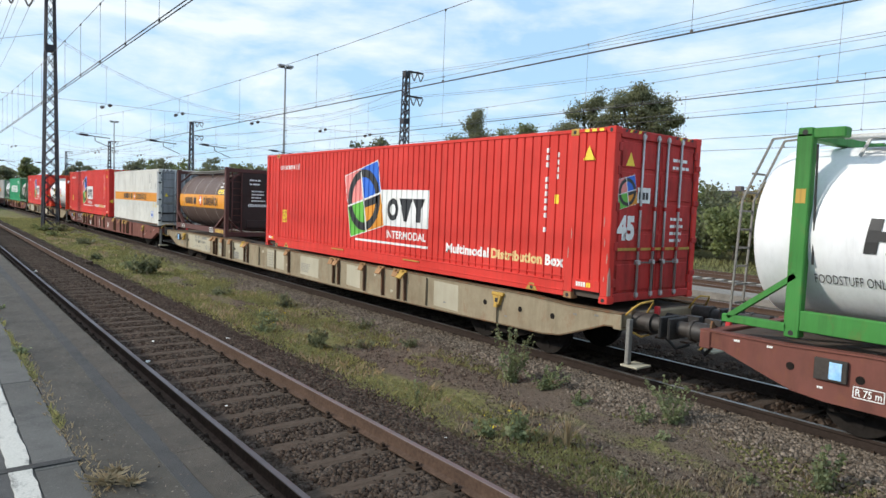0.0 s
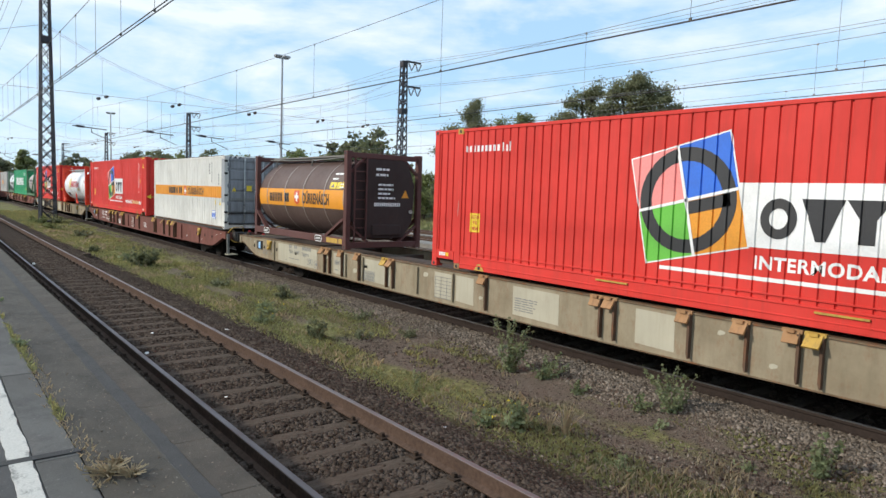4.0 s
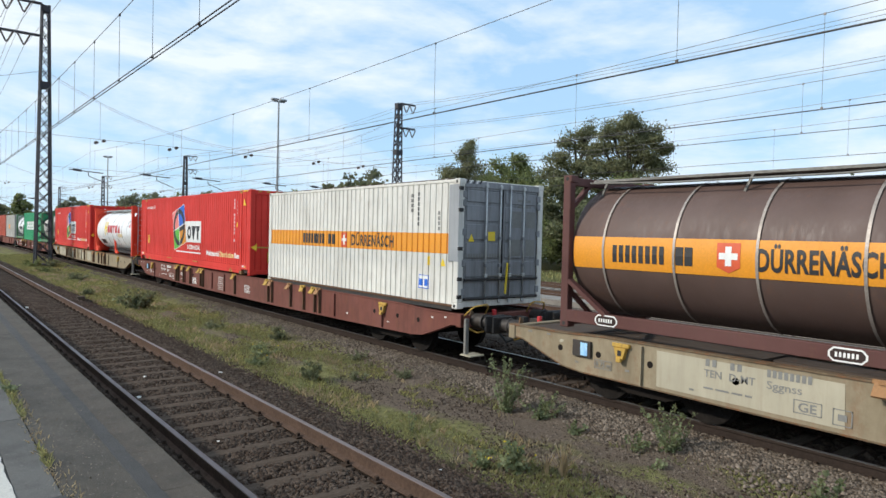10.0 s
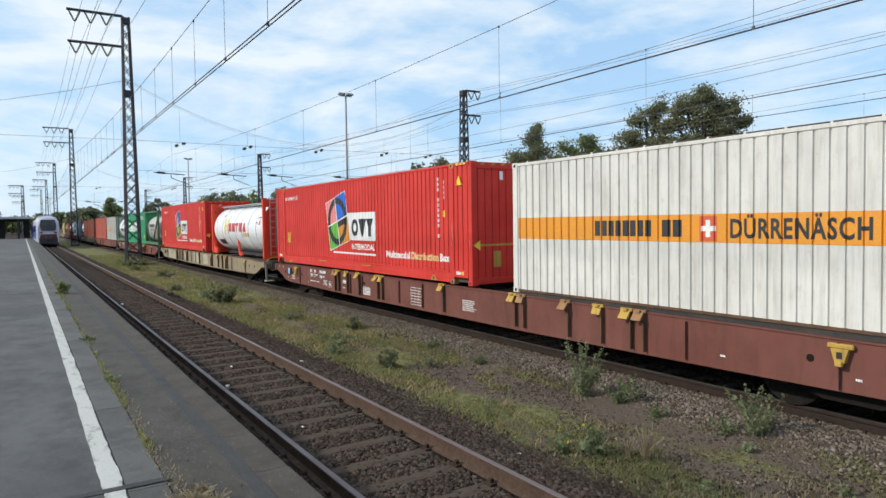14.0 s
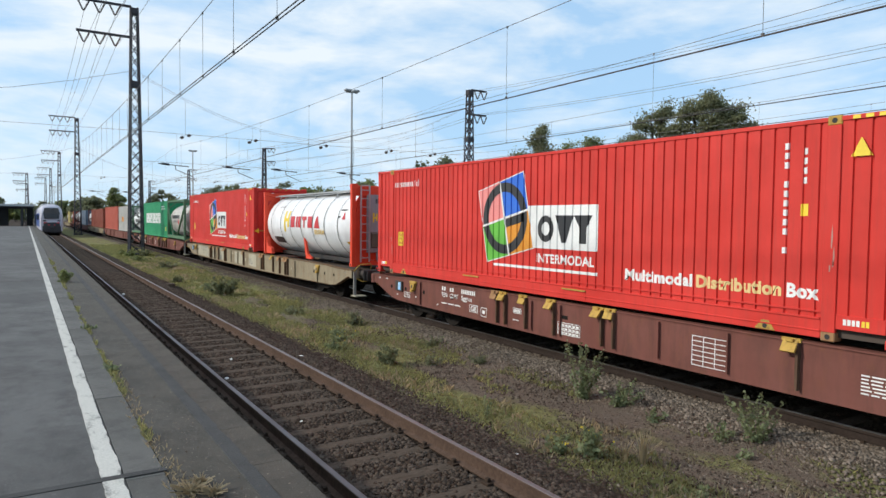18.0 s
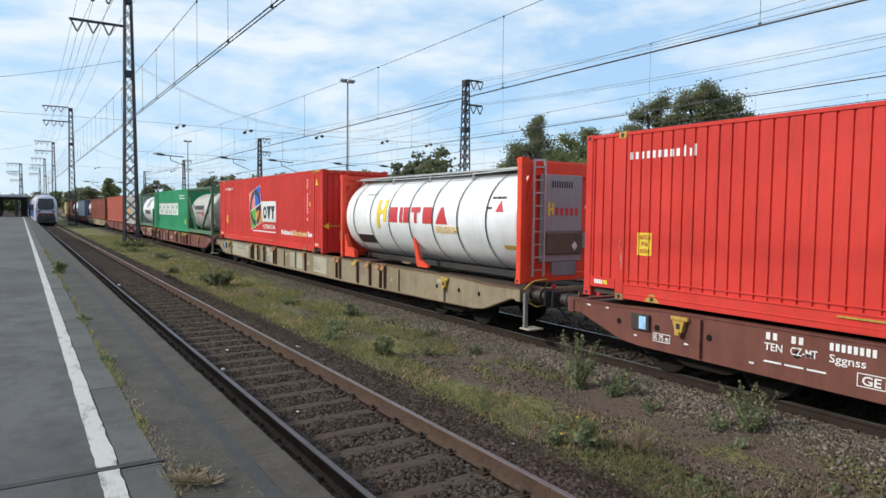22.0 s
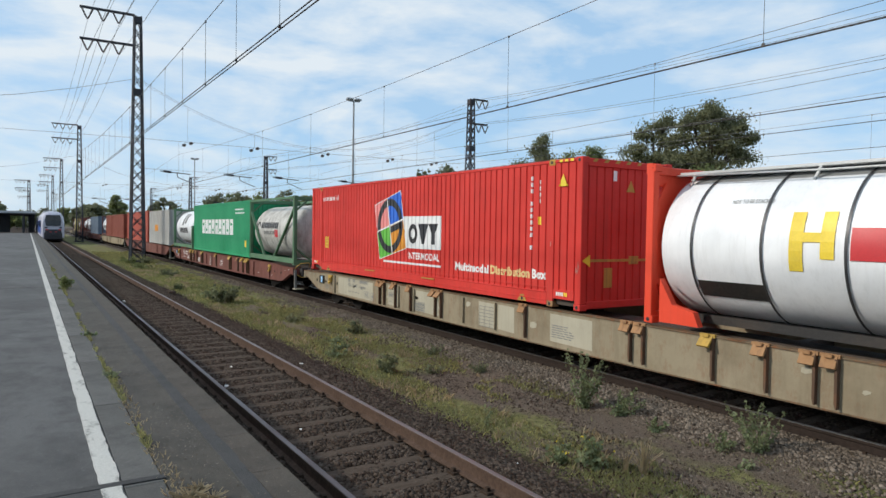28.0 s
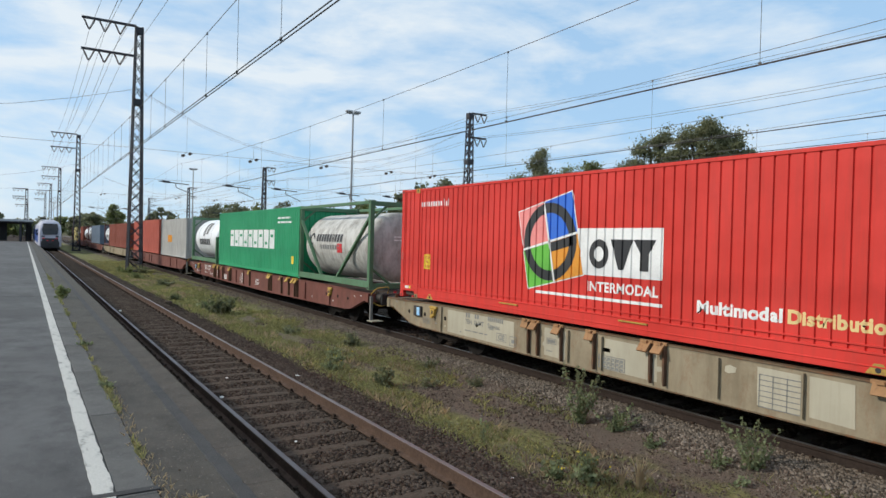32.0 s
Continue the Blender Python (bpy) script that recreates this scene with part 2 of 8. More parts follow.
M["step_steel"] = surface("weathered_step_steel", (0.20, 0.192, 0.175), 0.7, 0.2, 0.25, 20)
M["rail_bright"] = surface("rail_polished_face", (0.34, 0.33, 0.32), 0.36, 0.9, 0.1, 20, dirty=0.3, relief=0)
M["bogie"] = surface("bogie_brown_dust", (0.013, 0.011, 0.010), 0.85, 0.0, 0.3, 12, (0.03, 0.022, 0.017), 0.4)
M["wheel"] = surface("wheel_steel", (0.014, 0.012, 0.011), 0.85, 0.1, 0.3, 20)
M["plate_shine"] = surface("shiny_plate", (0.75, 0.80, 0.86), 0.12, 1.0, 0.03, 20, dirty=0.0, relief=0)
# pale blue stands for sky mirrored in a shiny plate
M["plate_sky"] = surface("plate_sky_reflection", (0.30, 0.58, 0.92), 0.4, 0, 0.2, 18, (0.7, 0.8, 0.9), 0.5, 12.0, relief=0)
M["band_steel"] = surface("tank_band_steel", (0.055, 0.055, 0.058), 0.45, 0.4, 0.2, 30)
M["band_light"] = surface("tank_band_worn", (0.34, 0.30, 0.27), 0.5, 0.3, 0.2, 30)
M["rubber"] = surface("black_rubber", (0.018, 0.018, 0.018), 0.7, var=0.2)
M["rail_side"] = surface("rail_rust", (0.098, 0.064, 0.048), 0.85, 0.1, 0.25, 25, (0.05, 0.036, 0.030), 0.5, 2.0, relief=0.3)
M["rail_dark"] = surface("rail_darker_brown", (0.040, 0.029, 0.024), 0.85, 0.1, 0.25, 25, (0.025, 0.02, 0.017), 0.5, 2.0, relief=0.3)
M["rail_top"] = surface("rail_running_face", (0.18, 0.15, 0.145), 0.5, 0.6, 0.1, 20, (0.12, 0.08, 0.062), 0.5, 3.0, (1, 0.2, 1), 0.05)
M["wood"] = surface("sleeper_wood", (0.080, 0.060, 0.046), 0.9, 0, 0.45, 9, (0.038, 0.027, 0.020), 0.6, 1.5, (1.0, 6.0, 3.0), 0.6, 0.01)
M["concrete_sleeper"] = surface("sleeper_concrete", (0.42, 0.40, 0.36), 0.9, 0, 0.15, 20)
M["clip"] = surface("rail_clip_iron", (0.050, 0.034, 0.025), 0.85, 0.1, 0.3, 30)
M["stone_brown"] = surface("ballast_brown_stone", (0.052, 0.033, 0.023), 0.92, 0, 0.4, 25, (0.020, 0.012, 0.008), 0.6, 3.0, island=0.34)
M["stone_tan"] = surface("ballast_tan_stone", (0.185, 0.145, 0.110), 0.92, 0, 0.35, 25, (0.070, 0.048, 0.033), 0.6, 2.0, island=0.62)
M["lattice"] = surface("mast_steel_paint", (0.030, 0.034, 0.044), 0.65, 0.2, 0.25, 18, (0.11, 0.07, 0.05), 0.35)
M["wire"] = surface("wire_copper_dark", (0.050, 0.048, 0.046), 0.5, 0.5, 0.2, 10, relief=0)
M["wire_pale"] = surface("wire_grey", (0.16, 0.16, 0.165), 0.5, 0.5, 0.2, 10, relief=0)
M["insulator"] = surface("insulator_porcelain", (0.055, 0.035, 0.030), 0.3, 0, 0.2, 10, relief=0)
M["lamp_grey"] = surface("lamp_grey_paint", (0.33, 0.34, 0.35), 0.5, 0.2, 0.1, 20)
M["glass"] = surface("dark_glass", (0.012, 0.014, 0.017), 0.06, 0.0, 0.05, 3, dirty=0.0, relief=0)
M["emu_white"] = surface("coach_white_paint", (0.46, 0.45, 0.52), 0.35, 0, 0.04, 5, dirty=0.1, relief=0)
M["emu_blue"] = surface("coach_blue_paint", (0.03, 0.08, 0.30), 0.35, 0, 0.05, 5, dirty=0.1, relief=0)
M["emu_dark"] = surface("coach_dark_skirt", (0.03, 0.03, 0.035), 0.6, 0, 0.1, 8, relief=0)
M["roof_dark"] = surface("canopy_bitumen", (0.05, 0.05, 0.052), 0.85, 0, 0.2, 6)
M["fascia"] = surface("canopy_fascia", (0.40, 0.42, 0.43), 0.6, 0, 0.1, 8)
M["tile_roof"] = surface("roof_tiles_grey", (0.12, 0.10, 0.10), 0.85, 0, 0.2, 8)
M["plaster"] = surface("house_plaster", (0.55, 0.52, 0.47), 0.9, 0, 0.1, 8)
M["litter"] = surface("litter_paper", (0.70, 0.70, 0.68), 0.8, 0, 0.1, 30)


def leafy(name, rgb, vary=0.5):
    m, t, p = nodes_of(name)
    geo = t.nodes.new("ShaderNodeNewGeometry")
    a = tuple(c * (1 - vary) for c in rgb)
    b = (min(1, rgb[0] * (1 + vary * 1.1)), min(1, rgb[1] * (1 + vary * 0.8)), rgb[2] * (1 + vary * 0.4))
    col = mix(t, geo.outputs["Random Per Island"], a, b)
    big = noise_at(t, 0.35, (1, 1, 1), 3.0)
    col = mix(t, ramp(t, big, 0.35, 0.7), col, tuple(c * 0.72 for c in rgb))
    t.links.new(col, p.inputs["Base Color"])
    p.inputs["Roughness"].default_value = 0.65
    tr = node(t, "ShaderNodeBsdfTranslucent")
    t.links.new(col, tr.inputs["Color"])
    ms = t.nodes.new("ShaderNodeMixShader")
    ms.inputs[0].default_value = 0.48
    t.links.new(p.outputs[0], ms.inputs[1])
    t.links.new(tr.outputs[0], ms.inputs[2])
    t.links.new(ms.outputs[0], t.nodes["Material Output"].inputs["Surface"])
    return m


M["leaf_dark"] = leafy("leaves_dark_green", (0.165, 0.188, 0.105), 0.6)
M["leaf_crown"] = leafy("leaves_sunlit_grey_green", (0.215, 0.235, 0.135), 0.6)
M["leaf_mid"] = leafy("leaves_mid_green", (0.205, 0.250, 0.105), 0.5)
M["leaf_autumn"] = leafy("leaves_turning_brown", (0.265, 0.225, 0.120))
M["leaf_grey"] = leafy("leaves_grey_green", (0.205, 0.230, 0.140))
M["leaf_weed"] = leafy("weed_leaves", (0.225, 0.275, 0.150), 0.4)
M["grass"] = leafy("grass_blades", (0.310, 0.325, 0.150), 0.5)
M["grass_dry"] = leafy("dry_grass_blades", (0.42, 0.355, 0.235), 0.3)
M["flower"] = leafy("yellow_flowers", (0.75, 0.60, 0.05), 0.15)
M["bark"] = surface("bark", (0.070, 0.055, 0.042), 0.95, 0, 0.3, 10, relief=0.5, depth=0.02)
M["stem"] = surface("weed_stem", (0.13, 0.13, 0.06), 0.8, 0, 0.2, 30, relief=0)


def ground_material():
    m, t, p = nodes_of("ground_ballast_soil_grass")
    co = t.nodes.new("ShaderNodeTexCoord")
    sep = t.nodes.new("ShaderNodeSeparateXYZ")
    t.links.new(co.outputs["Object"], sep.inputs[0])
    wob = noise_at(t, 1.1, (1, 0.6, 1), 5.0, 0.65)
    add = t.nodes.new("ShaderNodeMath")
    add.operation = "MULTIPLY_ADD"
    add.inputs[1].default_value, add.inputs[2].default_value = 1.3, -0.65
    t.links.new(wob, add.inputs[0])
    x = t.nodes.new("ShaderNodeMath")
    x.operation = "ADD"
    t.links.new(sep.outputs["X"], x.inputs[0])
    t.links.new(add.outputs[0], x.inputs[1])
    x = x.outputs[0]
    fine = noise_at(t, 38, (1, 1, 1), 5.0, 0.7)
    mid = noise_at(t, 7, (1, 1, 1), 5.0, 0.65)
    patch = noise_at(t, 0.75, (1.0, 0.45, 1), 5.0, 0.6)
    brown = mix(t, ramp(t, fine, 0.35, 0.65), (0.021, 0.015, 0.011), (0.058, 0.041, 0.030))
    soil = mix(t, ramp(t, fine, 0.3, 0.7), (0.104, 0.081, 0.063), (0.208, 0.166, 0.130))
    soil = mix(t, ramp(t, mid, 0.55, 0.8), soil, (0.213, 0.172, 0.135))
    grass = mix(t, ramp(t, mid, 0.35, 0.65), (0.120, 0.125, 0.048), (0.245, 0.235, 0.105))
    tan = mix(t, ramp(t, fine, 0.35, 0.65), (0.066, 0.055, 0.045), (0.180, 0.153, 0.126))
    far = ramp(t, sep.outputs["Y"], 7.0, 30.0)
    lush = t.nodes.new("ShaderNodeMath")
    lush.operation = "MULTIPLY_ADD"
    lush.inputs[1].default_value = 0.16
    t.links.new(far, lush.inputs[0])
    t.links.new(patch, lush.inputs[2])
    patch = lush.outputs[0]
    verge = mix(t, ramp(t, patch, 0.40, 0.52), soil, grass)
    col = mix(t, ramp(t, x, 5.15, 5.50), brown, verge)
    # a trodden, bare strip before the second track
    bare_in = ramp(t, x, 6.15, 6.5)
    col = mix(t, bare_in, col, mix(t, ramp(t, patch, 0.52, 0.62), soil, grass))
    col = mix(t, ramp(t, x, 8.15, 8.50), col, tan)
    # the dark brown from here to x 13.6 stands for the train's shade
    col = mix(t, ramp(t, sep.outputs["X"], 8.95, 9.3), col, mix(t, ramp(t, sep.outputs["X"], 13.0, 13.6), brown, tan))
    col = mix(t, ramp(t, x, 31.5, 33.0), col, mix(t, ramp(t, mid, 0.35, 0.65), (0.058, 0.061, 0.020), (0.122, 0.107, 0.049)))
    t.links.new(col, p.inputs["Base Color"])
    p.inputs["Roughness"].default_value = 0.95
    p.inputs["Specular IOR Level"].default_value = 0.12
    bump(t, p, fine, 1.0, 0.05)
    return m


def asphalt_material(name, lo, hi, tint, worn=0.5, specks=0.0):
    """Rolled or cast paving: fine grain, broad stains, darker spots and pale specks of stone."""
    m, t, p = nodes_of(name)
    fine = noise_at(t, 85, (1, 1, 1), 5.0, 0.75)
    big = noise_at(t, 0.55, (1, 0.5, 1), 6.0, 0.6)
    mid = noise_at(t, 2.6, (1, 0.8, 1), 6.0, 0.7)
    spot = noise_at(t, 14.0, (1, 1, 1), 6.0, 0.75)
    col = mix(t, ramp(t, fine, 0.3, 0.7), lo, hi)
    f = t.nodes.new("ShaderNodeMath")
    f.operation = "MULTIPLY"
    f.inputs[1].default_value = worn
    t.links.new(ramp(t, big, 0.42, 0.62), f.inputs[0])
    col = mix(t, f.outputs[0], col, tint)
    f = t.nodes.new("ShaderNodeMath")
    f.operation = "MULTIPLY"
    f.inputs[1].default_value = 0.75
    t.links.new(ramp(t, mid, 0.44, 0.66), f.inputs[0])
    col = mix(t, f.outputs[0], col, tuple(c * 0.72 for c in lo))
    col = mix(t, ramp(t, spot, 0.60, 0.80), col, tuple(c * 0.5 for c in lo))
    if specks:
        chip = noise_at(t, 42, (1, 1, 1), 2.0, 0.5)
        f = t.nodes.new("ShaderNodeMath")
        f.operation = "MULTIPLY"
        f.inputs[1].default_value = specks
        t.links.new(ramp(t, chip, 0.66, 0.72), f.inputs[0])
        col = mix(t, f.outputs[0], col, tuple(min(0.6, c * 2.2) for c in hi))
    t.links.new(col, p.inputs["Base Color"])
    p.inputs["Roughness"].default_value = 0.88
    bump(t, p, fine, 0.7, 0.012)
    return m


def line_material():
    """Old white road paint, worn through to the asphalt in places."""
    m, t, p = nodes_of("worn_white_line")
    fine = noise_at(t, 60, (1, 1, 1), 5.0, 0.7)
    wear = noise_at(t, 4.5, (1.6, 0.7, 1), 8.0, 0.78)
    col = mix(t, ramp(t, fine, 0.3, 0.7), (0.40, 0.39, 0.355), (0.56, 0.545, 0.50))
    col = mix(t, ramp(t, wear, 0.52, 0.64), col, (0.20, 0.195, 0.18))
    t.links.new(col, p.inputs["Base Color"])
    p.inputs["Roughness"].default_value = 0.8
    bump(t, p, fine, 0.3, 0.005)
    return m


for key in ("bogie", "wheel", "stone_brown", "stone_tan", "wood", "clip", "rail_side", "rail_dark", "deck"):
    M[key].node_tree.nodes["Principled BSDF"].inputs["Specular IOR Level"].default_value = 0.12    # dusty, no sheen
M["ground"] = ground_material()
M["asphalt"] = asphalt_material("platform_asphalt", (0.062, 0.061, 0.060), (0.152, 0.149, 0.146), (0.062, 0.060, 0.058), 0.85, 0.25)
M["asphalt_edge"] = asphalt_material("platform_edge_asphalt", (0.036, 0.032, 0.026), (0.104, 0.093, 0.077), (0.062, 0.053, 0.040), 0.85, 0.8)
M["tar"] = asphalt_material("tar_patch", (0.036, 0.036, 0.036), (0.062, 0.061, 0.060), (0.047, 0.046, 0.044), 0.7, 0.2)
M["slab"] = asphalt_material("paving_slab", (0.070, 0.068, 0.063), (0.148, 0.143, 0.133), (0.075, 0.071, 0.064), 0.8, 0.3)
M["edge_stone"] = asphalt_material("platform_edge_stone", (0.042, 0.035, 0.027), (0.108, 0.092, 0.072), (0.066, 0.054, 0.041), 0.8, 0.6)
M["line_paint"] = line_material()
M["pale_concrete"] = asphalt_material("pale_concrete", (0.185, 0.170, 0.150), (0.285, 0.265, 0.235), (0.17, 0.155, 0.135), 0.5)


# ---- building helpers ----
def thing(name, m, label="", category="", group="", kind=""):
    ob = new(name)
    ob.empty_display_size = 0.2
    ob.matrix_basis = m
    return tagged(ob, label, category, group, kind)


def mesh_of(name, verts, faces, material, smooth=False):
    me = bpy.data.meshes.new(name)
    me.from_pydata([tuple(v) for v in verts], [], faces)
    me.materials.append(material)
    if smooth:
        me.polygons.foreach_set("use_smooth", [True] * len(me.polygons))
    me.update()
    return me


def islands(bm):
    """The loose pieces of a bmesh, each as a bmesh of its own."""
    left, out = set(bm.verts), []
    while left:
        todo, group = [left.pop()], set()
        while todo:
            v = todo.pop()
            group.add(v)
            for e in v.link_edges:
                w = e.other_vert(v)
                if w in left:
                    left.discard(w)
                    todo.append(w)
        one = bmesh.new()
        twin = {v: one.verts.new(v.co) for v in group}
        for f in {f for v in group for f in v.link_faces}:
            one.faces.new([twin[v] for v in f.verts])
        out.append(one)
    out.sort(key=lambda b: sum(v.co.y for v in b.verts) / len(b.verts))
    return out


SMALL_PRINT = ("notice", "load_table", "data_notice", "number_notice", "address_mark", "maker_mark")


def part(name, bm, material, parent, label="", smooth=False, kind=""):
    """Links a bmesh or mesh as one object under a thing or a part."""
    if isinstance(bm, bmesh.types.BMesh):
        if name in ("name_mark", "name_shape"):
            apart = islands(bm)
            if len(apart) > 1:
                bm.free()
                return [part(name, one, material, parent, label) for one in apart][0]
        bmesh.ops.recalc_face_normals(bm, faces=bm.faces)
        me = bpy.data.meshes.new(name)
        bm.to_mesh(me)
        bm.free()
        me.materials.append(material)
        if smooth:
            me.polygons.foreach_set("use_smooth", [True] * len(me.polygons))
    else:
        me = bm
    ob = new(name, me)
    ob.parent = parent
    return tagged(ob, label, kind=kind or ("stuff" if name in SMALL_PRINT else ""))


def box(bm, x0, x1, y0, y1, z0, z1, bevel=0.0):
    r = bmesh.ops.create_cube(bm, size=1.0, matrix=Matrix.Translation(((x0 + x1) / 2, (y0 + y1) / 2, (z0 + z1) / 2)) @ Matrix.Diagonal((abs(x1 - x0), abs(y1 - y0), abs(z1 - z0), 1)))
    if bevel:
        es = list({e for v in r["verts"] for e in v.link_edges})
        bmesh.ops.bevel(bm, geom=es, offset=bevel, segments=1, affect="EDGES")
    return bm


def boxes(*rows, bevel=0.0):
    bm = bmesh.new()
    for r in rows:
        box(bm, *r, bevel=bevel)
    return bm


def bar(bm, a, b, w, d=None):
    """A square bar from a to b."""
    a, b = Vector(a), Vector(b)
    q = (b - a).to_track_quat("Z", "Y").to_matrix().to_4x4()
    bmesh.ops.create_cube(bm, size=1.0, matrix=Matrix.Translation((a + b) / 2) @ q @ Matrix.Diagonal((w, d or w, (b - a).length, 1)))
    return bm


def rod(bm, a, b, r, seg=10, r2=None):
    a, b = Vector(a), Vector(b)
    q = (b - a).to_track_quat("Z", "Y").to_matrix().to_4x4()
    bmesh.ops.create_cone(bm, cap_ends=True, segments=seg, radius1=r, radius2=r if r2 is None else r2, depth=(b - a).length, matrix=Matrix.Translation((a + b) / 2) @ q)
    return bm


def prism(bm, pts, x0, x1):
    """A polygon of (y, z) swept along x."""
    a = [bm.verts.new((x0, y, z)) for y, z in pts]
    b = [bm.verts.new((x1, y, z)) for y, z in pts]
    bm.faces.new(a)
    bm.faces.new(b[::-1])
    n = len(pts)
    for i in range(n):
        bm.faces.new((a[i], b[i], b[(i + 1) % n], a[(i + 1) % n]))
    return bm


def plate_x(pts, x0, x1):
    """A polygon of (y, z) given a thickness along x."""
    return prism(bmesh.new(), pts, x0, x1)


def plate(pts, y0, y1):
    """A polygon of (x, z) given a thickness along y."""
    bm = bmesh.new()
    a = [bm.verts.new((x, y0, z)) for x, z in pts]
    b = [bm.verts.new((x, y1, z)) for x, z in pts]
    bm.faces.new(a)
    bm.faces.new(b[::-1])
    n = len(pts)
    for i in range(n):
        bm.faces.new((a[i], b[i], b[(i + 1) % n], a[(i + 1) % n]))
    return bm


def tube(pts, r, seg=5):
    """Vertices and faces of a thin tube along a line."""
    vs, fs = [], []
    n = len(pts)
    for i, p in enumerate(pts):
        p = Vector(p)
        d = (Vector(pts[min(i + 1, n - 1)]) - Vector(pts[max(i - 1, 0)])).normalized()
        u = d.orthogonal().normalized() if abs(d.z) > 0.9 else d.cross(Vector((0, 0, 1))).normalized()
        v = d.cross(u)
        for k in range(seg):
            a = 2 * math.pi * k / seg
            vs.append(p + u * (math.cos(a) * r) + v * (math.sin(a) * r))
    for i in range(n - 1):
        for k in range(seg):
            fs.append((i * seg + k, i * seg + (k + 1) % seg, (i + 1) * seg + (k + 1) % seg, (i + 1) * seg + k))
    fs.append(tuple(range(seg))[::-1])
    fs.append(tuple((n - 1) * seg + k for k in range(seg)))
    return vs, fs


def wire_part(name, pts, r, material, parent, seg=5, label=""):
    vs, fs = tube(pts, r, seg)
    return part(name, mesh_of(name, vs, fs, material, True), None, parent, label)


def letters(word, height, spacing=1.0, bold=0.0):
    """A bmesh of flat lettering in the x-y plane, starting at the origin, scaled to capitals of that height."""
    cu = bpy.data.curves.new("lettering", "FONT")
    cu.body, cu.size, cu.space_character, cu.offset = word, height / 0.70, spacing, bold
    cu.resolution_u = 3
    ob = bpy.data.objects.new("lettering", cu)
    scene.collection.objects.link(ob)
    dg = bpy.context.evaluated_depsgraph_get()
    me = bpy.data.meshes.new_from_object(ob.evaluated_get(dg))
    bpy.data.objects.remove(ob)
    bm = bmesh.new()
    bm.from_mesh(me)
    bpy.data.meshes.remove(me)
    return bm


def fit_width(bm, width):
    xs = [v.co.x for v in bm.verts]
    k = width / (max(xs) - min(xs))
    x0 = min(xs)
    for v in bm.verts:
        v.co.x = (v.co.x - x0) * k
    return bm

# ---- the setting: ground, platform, tracks ----
T1, T2, T3, T4, T5, T6 = 3.275, 9.96, 14.75, 18.75, 24.65, 29.2
Z2 = -0.17
PLATFORM_Z, EDGE = 0.60, 1.69


def ground_sheet():
    prof = [(-2500, -0.5), (-60, -0.5), (-12, -0.4), (1.9, -0.30), (2.1, -0.168), (2.42, -0.163), (2.62, -0.196), (3.93, -0.196), (4.13, -0.163), (4.5, -0.185), (5.15, -0.40), (6.0, -0.43), (7.2, -0.45), (7.9, -0.46), (8.45, -0.345), (9.10, -0.333), (9.32, -0.362), (10.6, -0.362),
            (11.3, -0.37), (12.2, -0.44), (13.5, -0.40), (16.1, -0.40), (17.5, -0.40), (20.4, -0.40), (23.3, -0.40), (26, -0.38), (30.5, -0.38), (32.5, -0.5), (36, -0.3), (60, 0.2), (200, 0.4), (2500, 0.0)]
    ys = [-300, -60, -20, -5] + [y * 1.5 for y in range(0, 34)] + [55, 65, 80, 100, 130, 180, 260, 400, 700, 1400, 3500]
    vs, fs = [], []
    for y in ys:
        for x, z in prof:
            near = 4.6 < x < 8.2
            vs.append((x, y, z + (0.05 * noise.noise((x * 0.9, y * 0.5, 0)) if near else 0)))
    n = len(prof)
    for j in range(len(ys) - 1):
        for i in range(n - 1):
            a = j * n + i
            fs.append((a, a + 1, a + n + 1, a + n))
    ob = new("ground", mesh_of("ground", vs, fs, M["ground"], True))
    tagged(ob, "ballast, bare soil and thin grass between railway tracks", "ground", kind="structure")


def ragged_strip(x0, x1, y0, y1, dz=0.0):
    """A thin coat of road paint with uneven, chipped edges near the eye."""
    bm = bmesh.new()
    ys = [y0] + [2.0 + 0.06 * k for k in range(500)] + [32.0 + 1.0 * k for k in range(1, int(y1 - 32))] + [y1]
    row = []
    for y in ys:
        n1 = 0.010 * noise.noise((y * 2.3, 1.0, 0)) + 0.008 * noise.noise((y * 9.0, 2.0, 0))
        n2 = 0.016 * noise.noise((y * 1.7, 5.0, 0)) + 0.012 * noise.noise((y * 8.0, 7.0, 0))
        row.append([bm.verts.new((x, y, z)) for x, z in ((x0 + n1, PLATFORM_Z + dz - 0.002), (x0 + n1 + 0.003, PLATFORM_Z + dz + 0.003), (x1 + n2 - 0.003, PLATFORM_Z + dz + 0.003), (x1 + n2, PLATFORM_Z + dz - 0.002))])
    for a, b in zip(row, row[1:]):
        for k in range(3):
            bm.faces.new((a[k], a[k + 1], b[k + 1], b[k]))
    return bm


